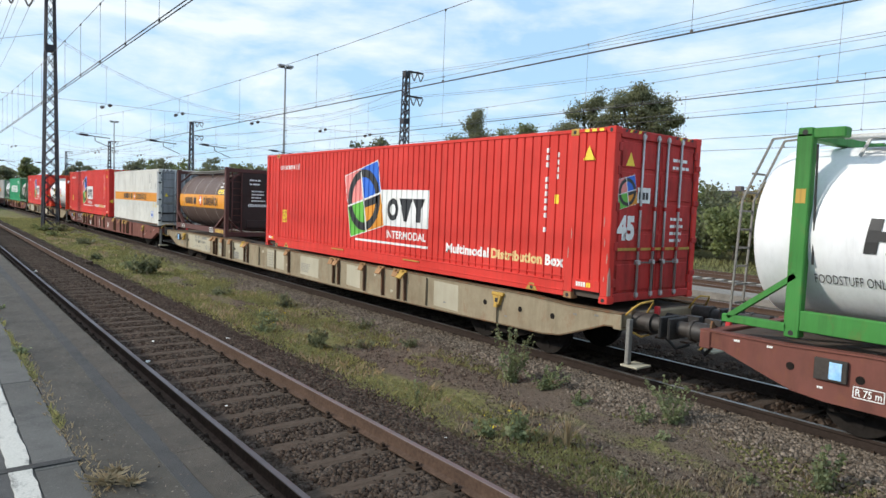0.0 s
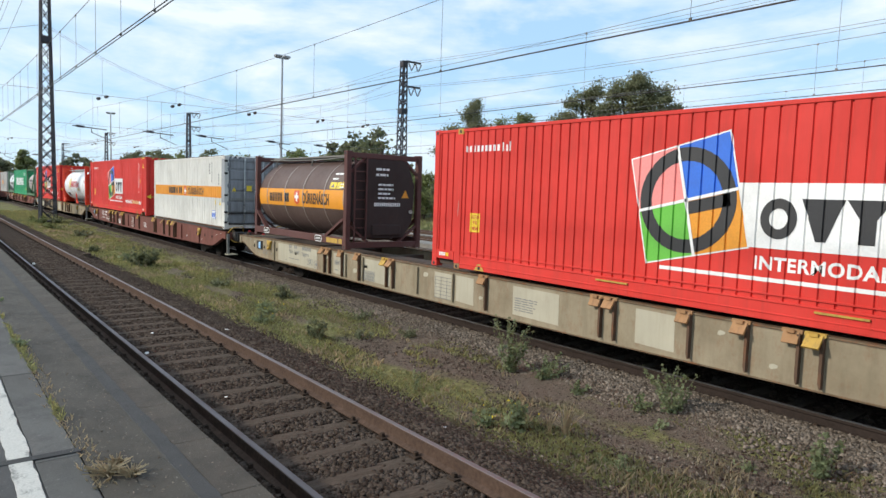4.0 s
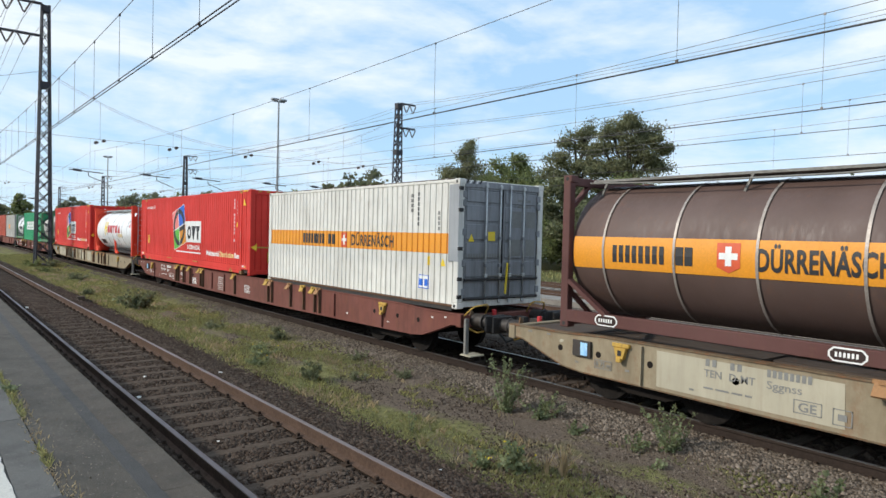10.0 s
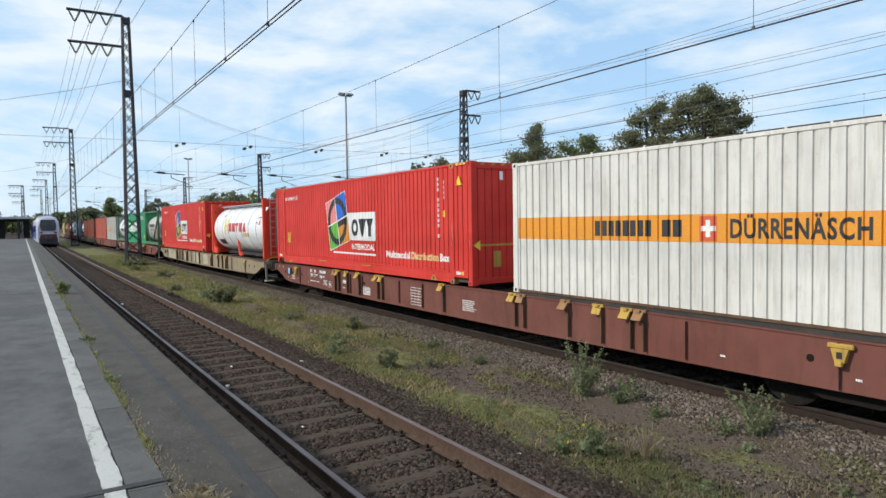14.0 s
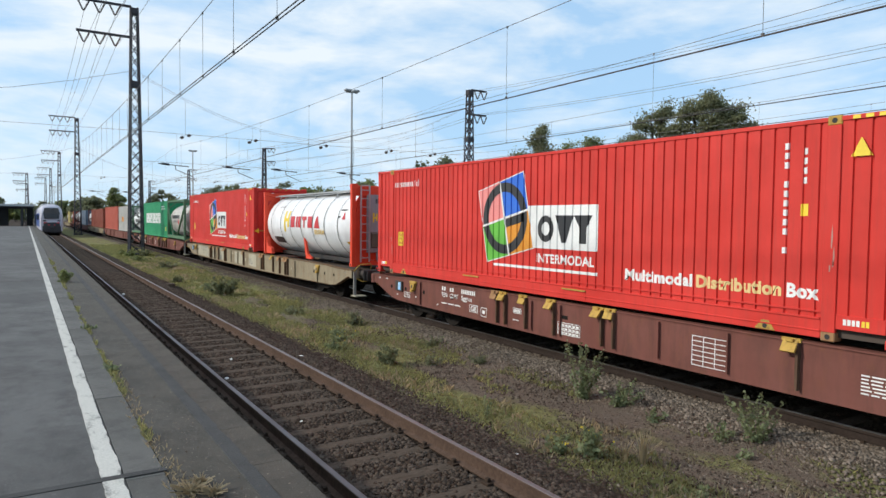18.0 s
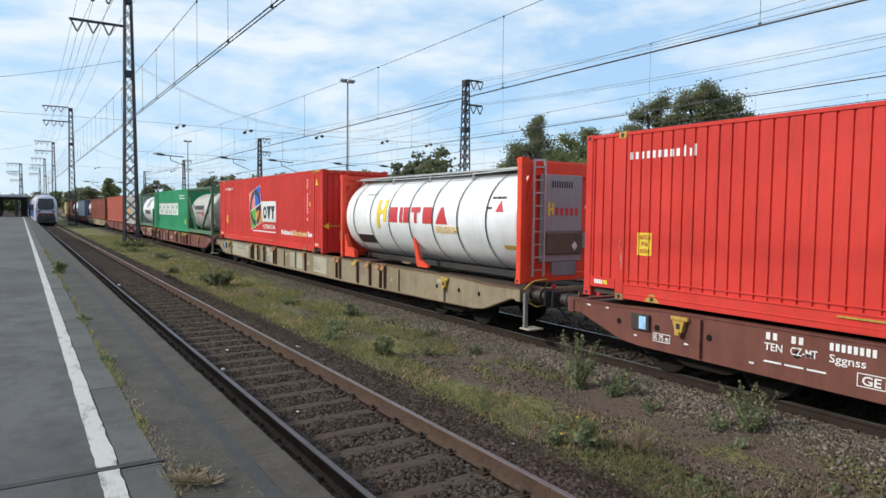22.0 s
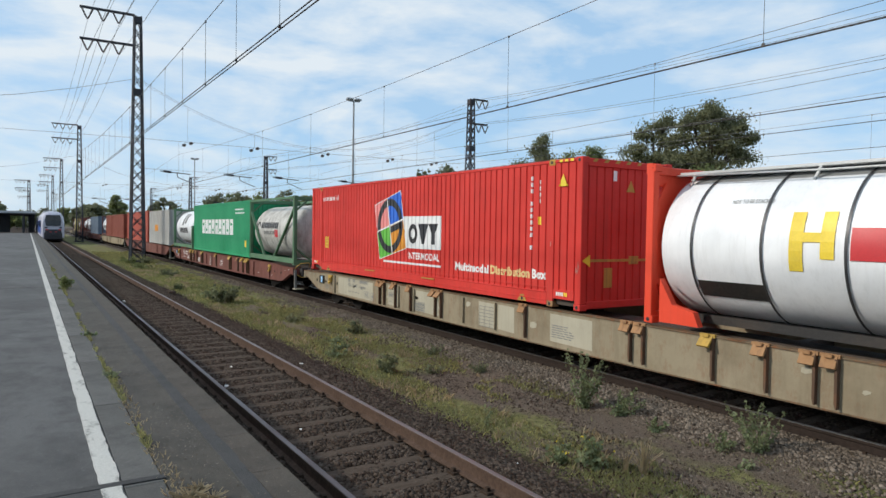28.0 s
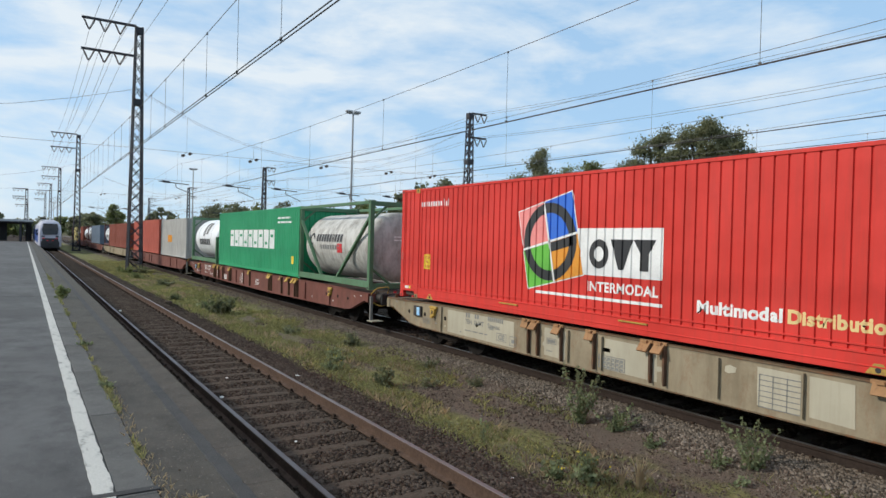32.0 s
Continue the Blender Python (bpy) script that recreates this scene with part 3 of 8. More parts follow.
def platform():
    p = thing("platform", pose(0, 0, 0), "grey asphalt station platform with a worn white line", "platform", kind="structure")
    y0, y1 = -40, 143
    part("platform_body", boxes((-9, EDGE - 0.03, y0, y1, -0.5, PLATFORM_Z - 0.06)), M["edge_stone"], p)
    part("asphalt", boxes((-9, 0.42, y0, y1, PLATFORM_Z - 0.06, PLATFORM_Z)), M["asphalt"], p)
    part("line_bed", boxes((0.421, 0.566, y0, y1, PLATFORM_Z - 0.06, PLATFORM_Z - 0.001)), M["asphalt"], p)
    part("white_line", ragged_strip(0.422, 0.562, y0, y1), M["line_paint"], p, "worn white safety line")
    y = -2.35
    slab = None
    k = 0
    while y < 60:
        if slab is None:
            bm = boxes((0.570, 0.840, 0.0, 2.49, PLATFORM_Z - 0.06, PLATFORM_Z - 0.001), bevel=0.006)
            ob = part("paving_slab", bm, M["slab"], p)
            slab = ob.data
        else:
            ob = new("paving_slab", slab)
            ob.parent = p
        ob.location = (random.uniform(-0.004, 0.004), y, random.uniform(-0.006, 0.001))
        y += 2.5
        k += 1
    part("slab_rest", boxes((0.570, 0.840, 60, y1, PLATFORM_Z - 0.06, PLATFORM_Z - 0.001)), M["slab"], p)
    part("edge_asphalt", boxes((0.85, 1.33, y0, y1, PLATFORM_Z - 0.06, PLATFORM_Z - 0.012)), M["asphalt_edge"], p)
    part("tar_bed", boxes((1.33, 1.44, y0, y1, PLATFORM_Z - 0.06, PLATFORM_Z - 0.012)), M["asphalt_edge"], p)
    part("tar_strip", ragged_strip(1.325, 1.445, y0, y1, -0.010), M["tar"], p, "dark tar joint")
    part("slab_rest", boxes((0.570, 0.840, y0, -2.36, PLATFORM_Z - 0.06, PLATFORM_Z - 0.001)), M["slab"], p)
    part("edge_rest", boxes((1.441, EDGE + 0.02, y0, -2.01, PLATFORM_Z - 0.16, PLATFORM_Z - 0.009)), M["edge_stone"], p)
    part("tar_joint", boxes((-3.0, 0.86, 5.19, 5.27, PLATFORM_Z - 0.02, PLATFORM_Z + 0.006)), M["tar"], p, "tar-filled joint across the paving")
    for yj in (22.7, 61.0):
        part("joint_strip", boxes((-8.9, 0.418, yj - 0.09, yj + 0.09, PLATFORM_Z - 0.02, PLATFORM_Z + 0.004)), M["slab"], p, "pale filled joint across the paving")
    y, stone = -2.0, None
    while y < 56:
        if stone is None:
            ob = part("edge_stone", boxes((1.441, EDGE + 0.02, 0, 0.997, PLATFORM_Z - 0.16, PLATFORM_Z - 0.009), bevel=0.005), M["edge_stone"], p)
            stone = ob.data
        else:
            ob = new("edge_stone", stone)
            ob.parent = p
        ob.location = (random.uniform(-0.004, 0.004), y, random.uniform(-0.003, 0.001))
        y += 1.0
    part("edge_rest", boxes((1.443, EDGE + 0.02, y, y1, PLATFORM_Z - 0.16, PLATFORM_Z - 0.005)), M["edge_stone"], p)


RAIL = [(-0.07, 0.0), (0.07, 0.0), (0.07, 0.012), (0.012, 0.032), (0.012, 0.118), (0.034, 0.130), (0.036, 0.166), (0.026, 0.172), (-0.026, 0.172), (-0.036, 0.166), (-0.034, 0.130), (-0.012, 0.118), (-0.012, 0.032), (-0.07, 0.012)]


def rail_meshes(y0, y1, paint="rail_side", shine="rail_top"):
    ys = [y0, y1]
    vs, fs, n = [], [], len(RAIL)
    for y in ys:
        vs += [(x, y, z - 0.172) for x, z in RAIL]
    for i in range(n):
        if i != 7:
            fs.append((i, (i + 1) % n, n + (i + 1) % n, n + i))
    fs += [tuple(range(n))[::-1], tuple(range(n, 2 * n))]
    side = mesh_of("rail", vs, fs, M[paint])
    top = mesh_of("running_face", [(-0.027, y0, 0.0005), (0.027, y0, 0.0005), (0.027, y1, 0.0005), (-0.027, y1, 0.0005), (-0.035, y0, -0.006), (0.035, y0, -0.006), (0.035, y1, -0.006), (-0.035, y1, -0.006)],
                  [(0, 1, 2, 3), (1, 5, 6, 2), (4, 0, 3, 7)], M[shine])
    return side, top


RAIL_SIDE, RAIL_TOP = rail_meshes(-60, 420)
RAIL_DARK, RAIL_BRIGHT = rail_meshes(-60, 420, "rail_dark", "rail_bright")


def sleeper_mesh(material, half=1.3, name="sleeper"):
    bm = bmesh.new()
    box(bm, -half, half, -0.115, 0.115, -0.16, 0, bevel=0.012)
    for v in bm.verts:
        v.co.z += 0.008 * noise.noise(v.co * 3)
    me = bpy.data.meshes.new(name)
    bm.to_mesh(me)
    bm.free()
    me.materials.append(material)
    return me


def track(name, x, z, material, near_y, label, pitch=0.63, start=0.0, clips=False):
    t = thing(name, pose(x, 0, z), label, "railway track", kind="structure")
    for s in (-0.7535, 0.7535):
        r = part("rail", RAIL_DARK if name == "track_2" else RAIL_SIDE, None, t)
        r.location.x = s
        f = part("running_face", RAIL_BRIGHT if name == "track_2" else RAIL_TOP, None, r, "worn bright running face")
    me = sleeper_mesh(material)
    y = start
    while y < near_y:
        ob = new("sleeper", me)
        ob.parent = t
        ob.location = (random.uniform(-0.03, 0.03), y, -0.178 + random.uniform(-0.008, 0.004))
        ob.rotation_euler.z = random.uniform(-0.012, 0.012)
        y += pitch
    bm = bmesh.new()
    rest = []
    back = start - pitch
    while back > -40:
        box(bm, -1.3, 1.3, back - 0.115, back + 0.115, -0.30, -0.178)
        back -= pitch
    while y < 240:
        box(bm, -1.3, 1.3, y - 0.13, y + 0.13, -0.30, -0.178)
        y += pitch
    part("sleeper_rest", bm, material, t, kind="stuff")
    if clips:
        bm = bmesh.new()
        y = start
        while y < 60:
            for s in (-0.7535, 0.7535):
                for e in (-0.105, 0.105):
                    box(bm, s + e - 0.040, s + e + 0.040, y - 0.06, y + 0.06, -0.18, -0.155)
                    box(bm, s + e * 0.93 - 0.02, s + e * 0.93 + 0.02, y - 0.022, y + 0.022, -0.155, -0.115)
            y += pitch
        part("rail_clip", bm, M["clip"], t, "rusty clips and bolts", kind="stuff")
    return t


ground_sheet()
platform()
track("track_1", T1, 0.0, M["wood"], 62, "rusty rails on dark wooden sleepers beside the platform", 0.63, 0.9, True)
track("track_2", T2, Z2, M["wood"], 26, "rusty rails on wooden sleepers under the freight train", 0.63, 0.4, True)
track("track_3", T3, Z2, M["wood"], 14, "rusty siding rails behind the freight train")
track("track_4", T4, Z2, M["wood"], 14, "rusty siding rails behind the freight train")
track("track_5", T5, Z2, M["concrete_sleeper"], 26, "rails on pale concrete sleepers", 0.62)
track("track_6", T6, Z2, M["concrete_sleeper"], 26, "rails on pale concrete sleepers", 0.62)
walkway = thing("walkway", pose(0, 0, 0), "pale concrete walkway between sidings", "walkway", kind="structure")
part("concrete_strip", boxes((21.6, 23.0, -40, 300, -0.6, -0.17)), M["pale_concrete"], walkway)


def stone_field(name, count, area, z_of, size, material, label, keep=None, seed=1):
    """Loose broken stones: one joined mesh of small irregular blocks."""
    rng = np.random.default_rng(seed)
    base = np.array([(-1, -1, -0.6), (1, -1, -0.7), (1, 1, -0.6), (-1, 1, -0.7), (-0.7, -0.6, 0.7), (0.6, -0.8, 0.6), (0.8, 0.6, 0.75), (-0.6, 0.8, 0.55)]) * 0.5
    quads = np.array([(4, 5, 6, 7), (0, 1, 5, 4), (1, 2, 6, 5), (2, 3, 7, 6), (3, 0, 4, 7)])
    x0, x1, y0, y1 = area
    u = rng.random((count * 3, 2))
    x, y = x0 + (x1 - x0) * u[:, 0], y0 + (y1 - y0) * u[:, 1] ** 1.6
    if keep is not None:
        ok = keep(x, y, rng.random(len(x)))
        x, y = x[ok], y[ok]
    x, y = x[:count], y[:count]
    n = len(x)
    s = size * (0.4 + 1.15 * rng.random((n, 1, 1)) ** 1.6)
    v = base[None] * (1 + 0.95 * (rng.random((n, 8, 3)) - 0.5)) * s
    a, b = rng.random(n) * 6.283, (rng.random(n) - 0.5) * 2.2
    ca, sa, cb, sb = np.cos(a), np.sin(a), np.cos(b), np.sin(b)
    vx, vy, vz = v[:, :, 0], v[:, :, 1], v[:, :, 2]
    vx, vz = vx * cb[:, None] - vz * sb[:, None], vx * sb[:, None] + vz * cb[:, None]
    vx, vy = vx * ca[:, None] - vy * sa[:, None], vx * sa[:, None] + vy * ca[:, None]
    P = np.stack([vx + x[:, None], vy + y[:, None], vz + z_of(x, y)[:, None] + 0.2 * size], 2).reshape(-1, 3)
    F = (quads[None] + 8 * np.arange(n)[:, None, None]).reshape(-1)
    me = bpy.data.meshes.new(name)
    me.vertices.add(len(P))
    me.vertices.foreach_set("co", P.ravel().astype(np.float32))
    me.loops.add(len(F))
    me.loops.foreach_set("vertex_index", F.astype(np.int32))
    me.polygons.add(len(F) // 4)
    me.polygons.foreach_set("loop_start", np.arange(0, len(F), 4, dtype=np.int32))
    me.polygons.foreach_set("loop_total", np.full(len(F) // 4, 4, np.int32))
    me.materials.append(material)
    me.update(calc_edges=True)
    return tagged(new(name, me), label, "ballast", kind="stuff")


def noise_row(y, x):
    return np.sin(x * 9.0 + y * 31.0) * np.sin(x * 23.0 - y * 7.0)


def t1_keep(x, y, r):
    d = np.abs((y - 0.9 + 0.315) % 0.63 - 0.315)
    on_sleeper = (d < 0.105 - 0.03 * noise_row(y, x)) & (np.abs(x - T1) < 0.86)
    rail = (np.abs(np.abs(x - T1) - 0.7535) < 0.10)
    shoulder = (x < 5.0) | (r < np.clip((5.65 - x) / 0.6, 0, 1))
    return (~on_sleeper | (r < 0.05 + np.clip((y - 15) / 15, 0, 0.5))) & ~rail & shoulder


def t1_z(x, y):
    return np.interp(x, [1.6, 2.1, 2.42, 2.62, 3.93, 4.13, 4.5, 5.15, 5.65], [-0.22, -0.170, -0.168, -0.196, -0.196, -0.168, -0.190, -0.40, -0.42])


stone_field("ballast", 112000, (1.74, 5.60, 2.2, 36), t1_z, 0.035, M["stone_brown"], "dark brown broken-stone ballast", t1_keep, 1)
stone_field("ballast", 40000, (7.75, 9.15, 1.0, 40), lambda x, y: np.interp(x, [7.4, 7.9, 8.45, 9.15], [-0.465, -0.462, -0.348, -0.336]), 0.034, M["stone_tan"], "pale tan broken-stone ballast",
            lambda x, y, r: r < 0.04 + 0.12 * np.clip((x - 7.8) / 0.3, 0, 1) + np.clip((x - 8.12 - np.clip((y - 8) / 60, 0, 0.25) + 0.22 * np.sin(y * 1.3) * np.sin(y * 0.37)) / 0.75, 0, 1) ** 1.2, 2)
# brown stones instead of tan: the shade below the wagons put into colour
stone_field("ballast", 6000, (9.3, 12.5, 1.0, 24), lambda x, y: -0.365 + 0 * x, 0.055, M["stone_brown"], "ballast under the train, darkened in colour for its shade",
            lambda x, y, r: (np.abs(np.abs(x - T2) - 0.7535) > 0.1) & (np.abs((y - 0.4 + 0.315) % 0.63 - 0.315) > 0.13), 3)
stone_field("gravel", 9000, (5.0, 7.9, 1.5, 26), lambda x, y: np.interp(x, [5.0, 5.15, 6.0, 7.2, 7.9], [-0.36, -0.40, -0.43, -0.45, -0.46]), 0.022, M["stone_tan"], "loose gravel on bare soil", None, 4)
stone_field("gravel", 16000, (5.2, 8.6, 1.5, 26), lambda x, y: np.interp(x, [4.8, 5.15, 6.0, 7.2, 7.9, 8.45, 8.7], [-0.29, -0.40, -0.43, -0.45, -0.46, -0.348, -0.345]), 0.021, M["stone_brown"], "loose dark gravel on bare soil", None, 5)

stone_field("grit", 800, (0.86, 1.60, 3.5, 16), lambda x, y: PLATFORM_Z - 0.012 + 0 * x, 0.009, M["stone_tan"], "fine grit on the platform edge", None, 6)


# ---- the freight train ----
TRAIN = [(0, 0.0), (1, -2.28), (2, -4.55), (3, -6.79), (4, -9.03), (5, -11.27), (6, -13.53), (7, -15.81), (8, -18.10), (9, -20.39), (10, -22.68), (11, -24.91), (12, -27.10), (13, -29.30),
         (14, -31.50), (15, -33.71), (16, -35.91), (17, -38.10), (18, -40.28), (19, -42.45), (20, -44.59), (21, -46.72), (22, -48.84), (23, -50.93), (24, -53.01), (25, -55.07),
         (26, -57.11), (27, -59.11), (28, -61.09), (29, -62.95), (30, -64.71), (31, -66.37), (32, -67.95)]
MOVING, WHEELS = [], []
FLOOR = 1.165      # underside of the boxes above the rails


def rolling(name, u, z, label, category, group=""):
    """A thing that travels with the train: u is the place of its leading end at the start."""
    ob = thing(name, pose(T2, u, Z2 + z), label, category, group)
    MOVING.append((ob, u, z))
    return ob


PITCH, DEEP = 0.208, 0.024
BREAKS = (0.0, 0.80, 0.85, 0.94)


def rib(y):
    f = (y / PITCH) % 1.0
    if f < 0.80:
        return 0.0
    if f < 0.85:
        return DEEP * (f - 0.80) / 0.05
    if f < 0.94:
        return DEEP
    return DEEP * (1.0 - f) / 0.06


def rib_breaks(a, b):
    out = [a, b]
    k = math.floor(a / PITCH)
    while k * PITCH < b:
        out += [(k + f) * PITCH for f in BREAKS if a < (k + f) * PITCH < b]
        k += 1
    return sorted(out)


def ribbed_wall(a, b, z0, z1, x, inward, rot=False):
    """A corrugated sheet from a to b; rot makes it an end wall across the box."""
    bm = bmesh.new()
    ys = rib_breaks(a, b)
    lo = []
    for y in ys:
        d = x + inward * rib(y + 1e-6)
        lo.append((bm.verts.new((y, d, z0) if rot else (d, y, z0)), bm.verts.new((y, d, z1) if rot else (d, y, z1))))
    for p, q in zip(lo, lo[1:]):
        bm.faces.new((p[0], q[0], q[1], p[1]))
    return bm


def drape(bm, y_left, z0, x, ribs=True, lift=0.004):
    """Lays flat lettering (x to the right, y up) on the side that faces the platform, following the corrugation."""
    for v in bm.verts:
        v.co = Vector((0, y_left - v.co.x, z0 + v.co.y))
    if ribs:
        ys = [v.co.y for v in bm.verts]
        for y in rib_breaks(min(ys), max(ys))[1:-1]:
            bmesh.ops.bisect_plane(bm, geom=bm.verts[:] + bm.edges[:] + bm.faces[:], plane_co=(0, y, 0), plane_no=(0, 1, 0))
    for v in bm.verts:
        v.co.x = x - lift + (rib(v.co.y) if ribs else 0)
    return bm


def flat(*polys):
    bm = bmesh.new()
    for poly in polys:
        bm.faces.new([bm.verts.new((x, y, 0)) for x, y in poly])
    return bm


def rect(x0, y0, x1, y1):
    return [(x0, y0), (x1, y0), (x1, y1), (x0, y1)]


def strokes(n, width, height, gap=0.25, seed=0):
    """A row of plain bars in place of writing."""
    w = width / n
    return flat(*[rect(i * w, 0, i * w + w * (1 - gap), height) for i in range(n)])


def lines(rows, width, height, seed=0):
    """A block of plain bars: several lines of small print."""
    r = random.Random(seed)
    out = []
    for i in range(rows):
        y = height * (rows - 1 - i) / rows
        x = 0.0
        end = width * r.uniform(0.6, 1.0)
        while x < end:
            w = min(r.uniform(0.12, 0.3) * width, end - x)
            out.append(rect(x, y, x + w, y + height / rows * 0.42))
            x += w + 0.04 * width
    return flat(*out)


def casting(parent, x, y, z, material):
    s = 0.09
    bm = box(bmesh.new(), x - s, x + s, y - s, y + s, z - 0.06, z + 0.06, bevel=0.012)
    c = part("corner_casting", bm, material, parent)
    hole = bmesh.new()
    rod(hole, (x - s - 0.003 if x < 0 else x + s + 0.003, y, z), (x, y, z), 0.035, 10)
    part("hole", hole, M["rubber"], c)


def box_container(name, u, L, H, W, skin, label, group="", frame=None, doors=False, ribs=True, mids=False, foot=0.17):
    frame = frame or skin
    c = rolling(name, u, FLOOR, label, "container", group)
    h = W / 2
    x = -h + 0.025
    for side, nm in ((-1, "side_wall"), (1, "side_wall")):
        part(nm, ribbed_wall(0.16, L - 0.16, foot - 0.01, H - 0.06, side * (h - 0.02), -side), skin, c) if ribs else part(nm, boxes((side * (h - 0.02), side * (h - 0.06), 0.1, L - 0.1, 0.1, H - 0.05)), skin, c)
        gap = 0.94 if foot > 0.2 else 0.1
        part("bottom_rail", boxes((side * h, side * (h - 0.09), gap, L - gap, 0.03, foot), bevel=0.008), frame, c)
        if foot > 0.2:
            part("rail_lip", boxes((side * (h + 0.014), side * (h - 0.05), 0.95, L - 0.95, foot - 0.03, foot), bevel=0.006), frame, c)
            part("rail_lip", boxes((side * (h + 0.010), side * (h - 0.05), 0.95, L - 0.95, 0.115, 0.14), bevel=0.006), frame, c)
        part("top_rail", boxes((side * (h - 0.005), side * (h - 0.07), 0.1, L - 0.1, H - 0.075, H - 0.012), bevel=0.008), frame, c)
    part("roof", boxes((-h + 0.07, h - 0.07, 0.1, L - 0.1, H - 0.05, H - 0.025)), frame, c)
    part("floor", boxes((-h + 0.09, h - 0.09, 0.1, L - 0.1, 0.06, 0.16)), M["deck"], c)
    for y in (0.0, L):
        s = 1 if y == 0 else -1
        for side in (-1, 1):
            part("corner_post", boxes((side * h, side * (h - 0.15), y, y + s * 0.16, 0.12, H - 0.1), bevel=0.012), frame, c)
            casting(c, side * (h - 0.085), y + s * 0.085, 0.06, frame)
            casting(c, side * (h - 0.085), y + s * 0.085, H - 0.06, frame)
        part("end_header", boxes((-h + 0.15, h - 0.15, y, y + s * 0.1, H - 0.17, H - 0.02), bevel=0.01), frame, c)
        part("end_sill", boxes((-h + 0.15, h - 0.15, y, y + s * 0.1, 0.03, 0.17), bevel=0.01), frame, c)
        if not (doors and y == 0):
            part("end_wall", ribbed_wall(-h + 0.15, h - 0.15, 0.17, H - 0.17, y + s * 0.03, s, True), skin, c)
    if mids:
        for y in (0.76, L - 0.94):
            part("lifting_post", boxes((-h - 0.004, -h + 0.05, y, y + 0.18, 0.12, H - 0.12), bevel=0.006), frame, c)
            casting(c, -h + 0.088, y + 0.09, 0.06, M["clamp_rust"])
            casting(c, -h + 0.088, y + 0.09, H - 0.06, M["clamp_yellow"])
    return c


def container_doors(c, H, W, skin, bar_mat, panels=5, lower=0.17):
    """Two closed leaves with locking bars on the leading end."""
    h = W / 2 - 0.15
    for side in (-1, 1):
        x0, x1 = (-h, -0.012) if side < 0 else (0.012, h)
        d = part("door", boxes((x0, x1, 0.035, 0.075, lower, H - 0.17), bevel=0.008), skin, c)
        zs = [lower + (H - 0.34) * i / panels for i in range(panels + 1)]
        for za, zb in zip(zs, zs[1:]):
            part("door_panel", boxes((x0 + 0.07, x1 - 0.07, 0.015, 0.04, za + 0.035, min(zb, H - 0.19) - 0.03), bevel=0.012), skin, d)
        for e in (x0, x1 - 0.02):
            part("door_gasket", boxes((e, e + 0.02, 0.028, 0.05, lower, H - 0.17)), M["rubber"], d)
        for f in ((0.55, 0.93) if side < 0 else (0.18, 0.56)):
            x = x0 + (x1 - x0) * f
            b = part("locking_bar", rod(bmesh.new(), (x, -0.012, 0.08), (x, -0.012, H - 0.06), 0.021, 8), bar_mat, d, "galvanised locking bar", smooth=True)
            for z in (0.13, 0.9, H * 0.55, H - 0.12):
                part("bar_guide", boxes((x - 0.038, x + 0.038, -0.038, 0.03, z - 0.035, z + 0.035), bevel=0.006), bar_mat if z in (0.13, H - 0.12) else skin, b)
            part("handle", boxes((x - 0.02, x + side * -0.36, -0.05, -0.03, 0.665, 0.69)), M["step_steel"], b)
            part("handle_catch", boxes((x - 0.04, x + 0.04, -0.052, 0.03, 0.64, 0.72), bevel=0.01), bar_mat, b)
        for z in (0.35, 0.95, 1.6, 2.2, H - 0.32):
            e = -h if side < 0 else h
            part("hinge", boxes((e - 0.05, e + 0.05, -0.012, 0.03, z - 0.07, z + 0.07), bevel=0.008), skin, d)


def on_side(c, bm, y, z, W, name, material, label="", ribs=True, lift=0.004, skin_in=0.02):
    return part(name, drape(bm, y, z, -W / 2 + skin_in, ribs, lift), material, c, label)


def on_end(c, bm, x, z, y, name, material, label=""):
    """Flat lettering on the leading end, which faces the camera's way."""
    for v in bm.verts:
        v.co = Vector((x + v.co.x, y, z + v.co.y))
    return part(name, bm, material, c, label)


def tri(s):
    return flat([(0, 0), (s, 0), (s / 2, s * 0.95)])


def ring(cx, cy, r0, r1, a0=0, a1=360, n=40, k=1.0):
    out = []
    for i in range(n):
        a, b = [radians(a0 + (a1 - a0) * (i + j) / n) for j in (0, 1)]
        out.append([(cx + math.cos(a) * r0, cy + math.sin(a) * r0 * k), (cx + math.cos(a) * r1, cy + math.sin(a) * r1 * k), (cx + math.cos(b) * r1, cy + math.sin(b) * r1 * k), (cx + math.cos(b) * r0, cy + math.sin(b) * r0 * k)])
    return flat(*out)


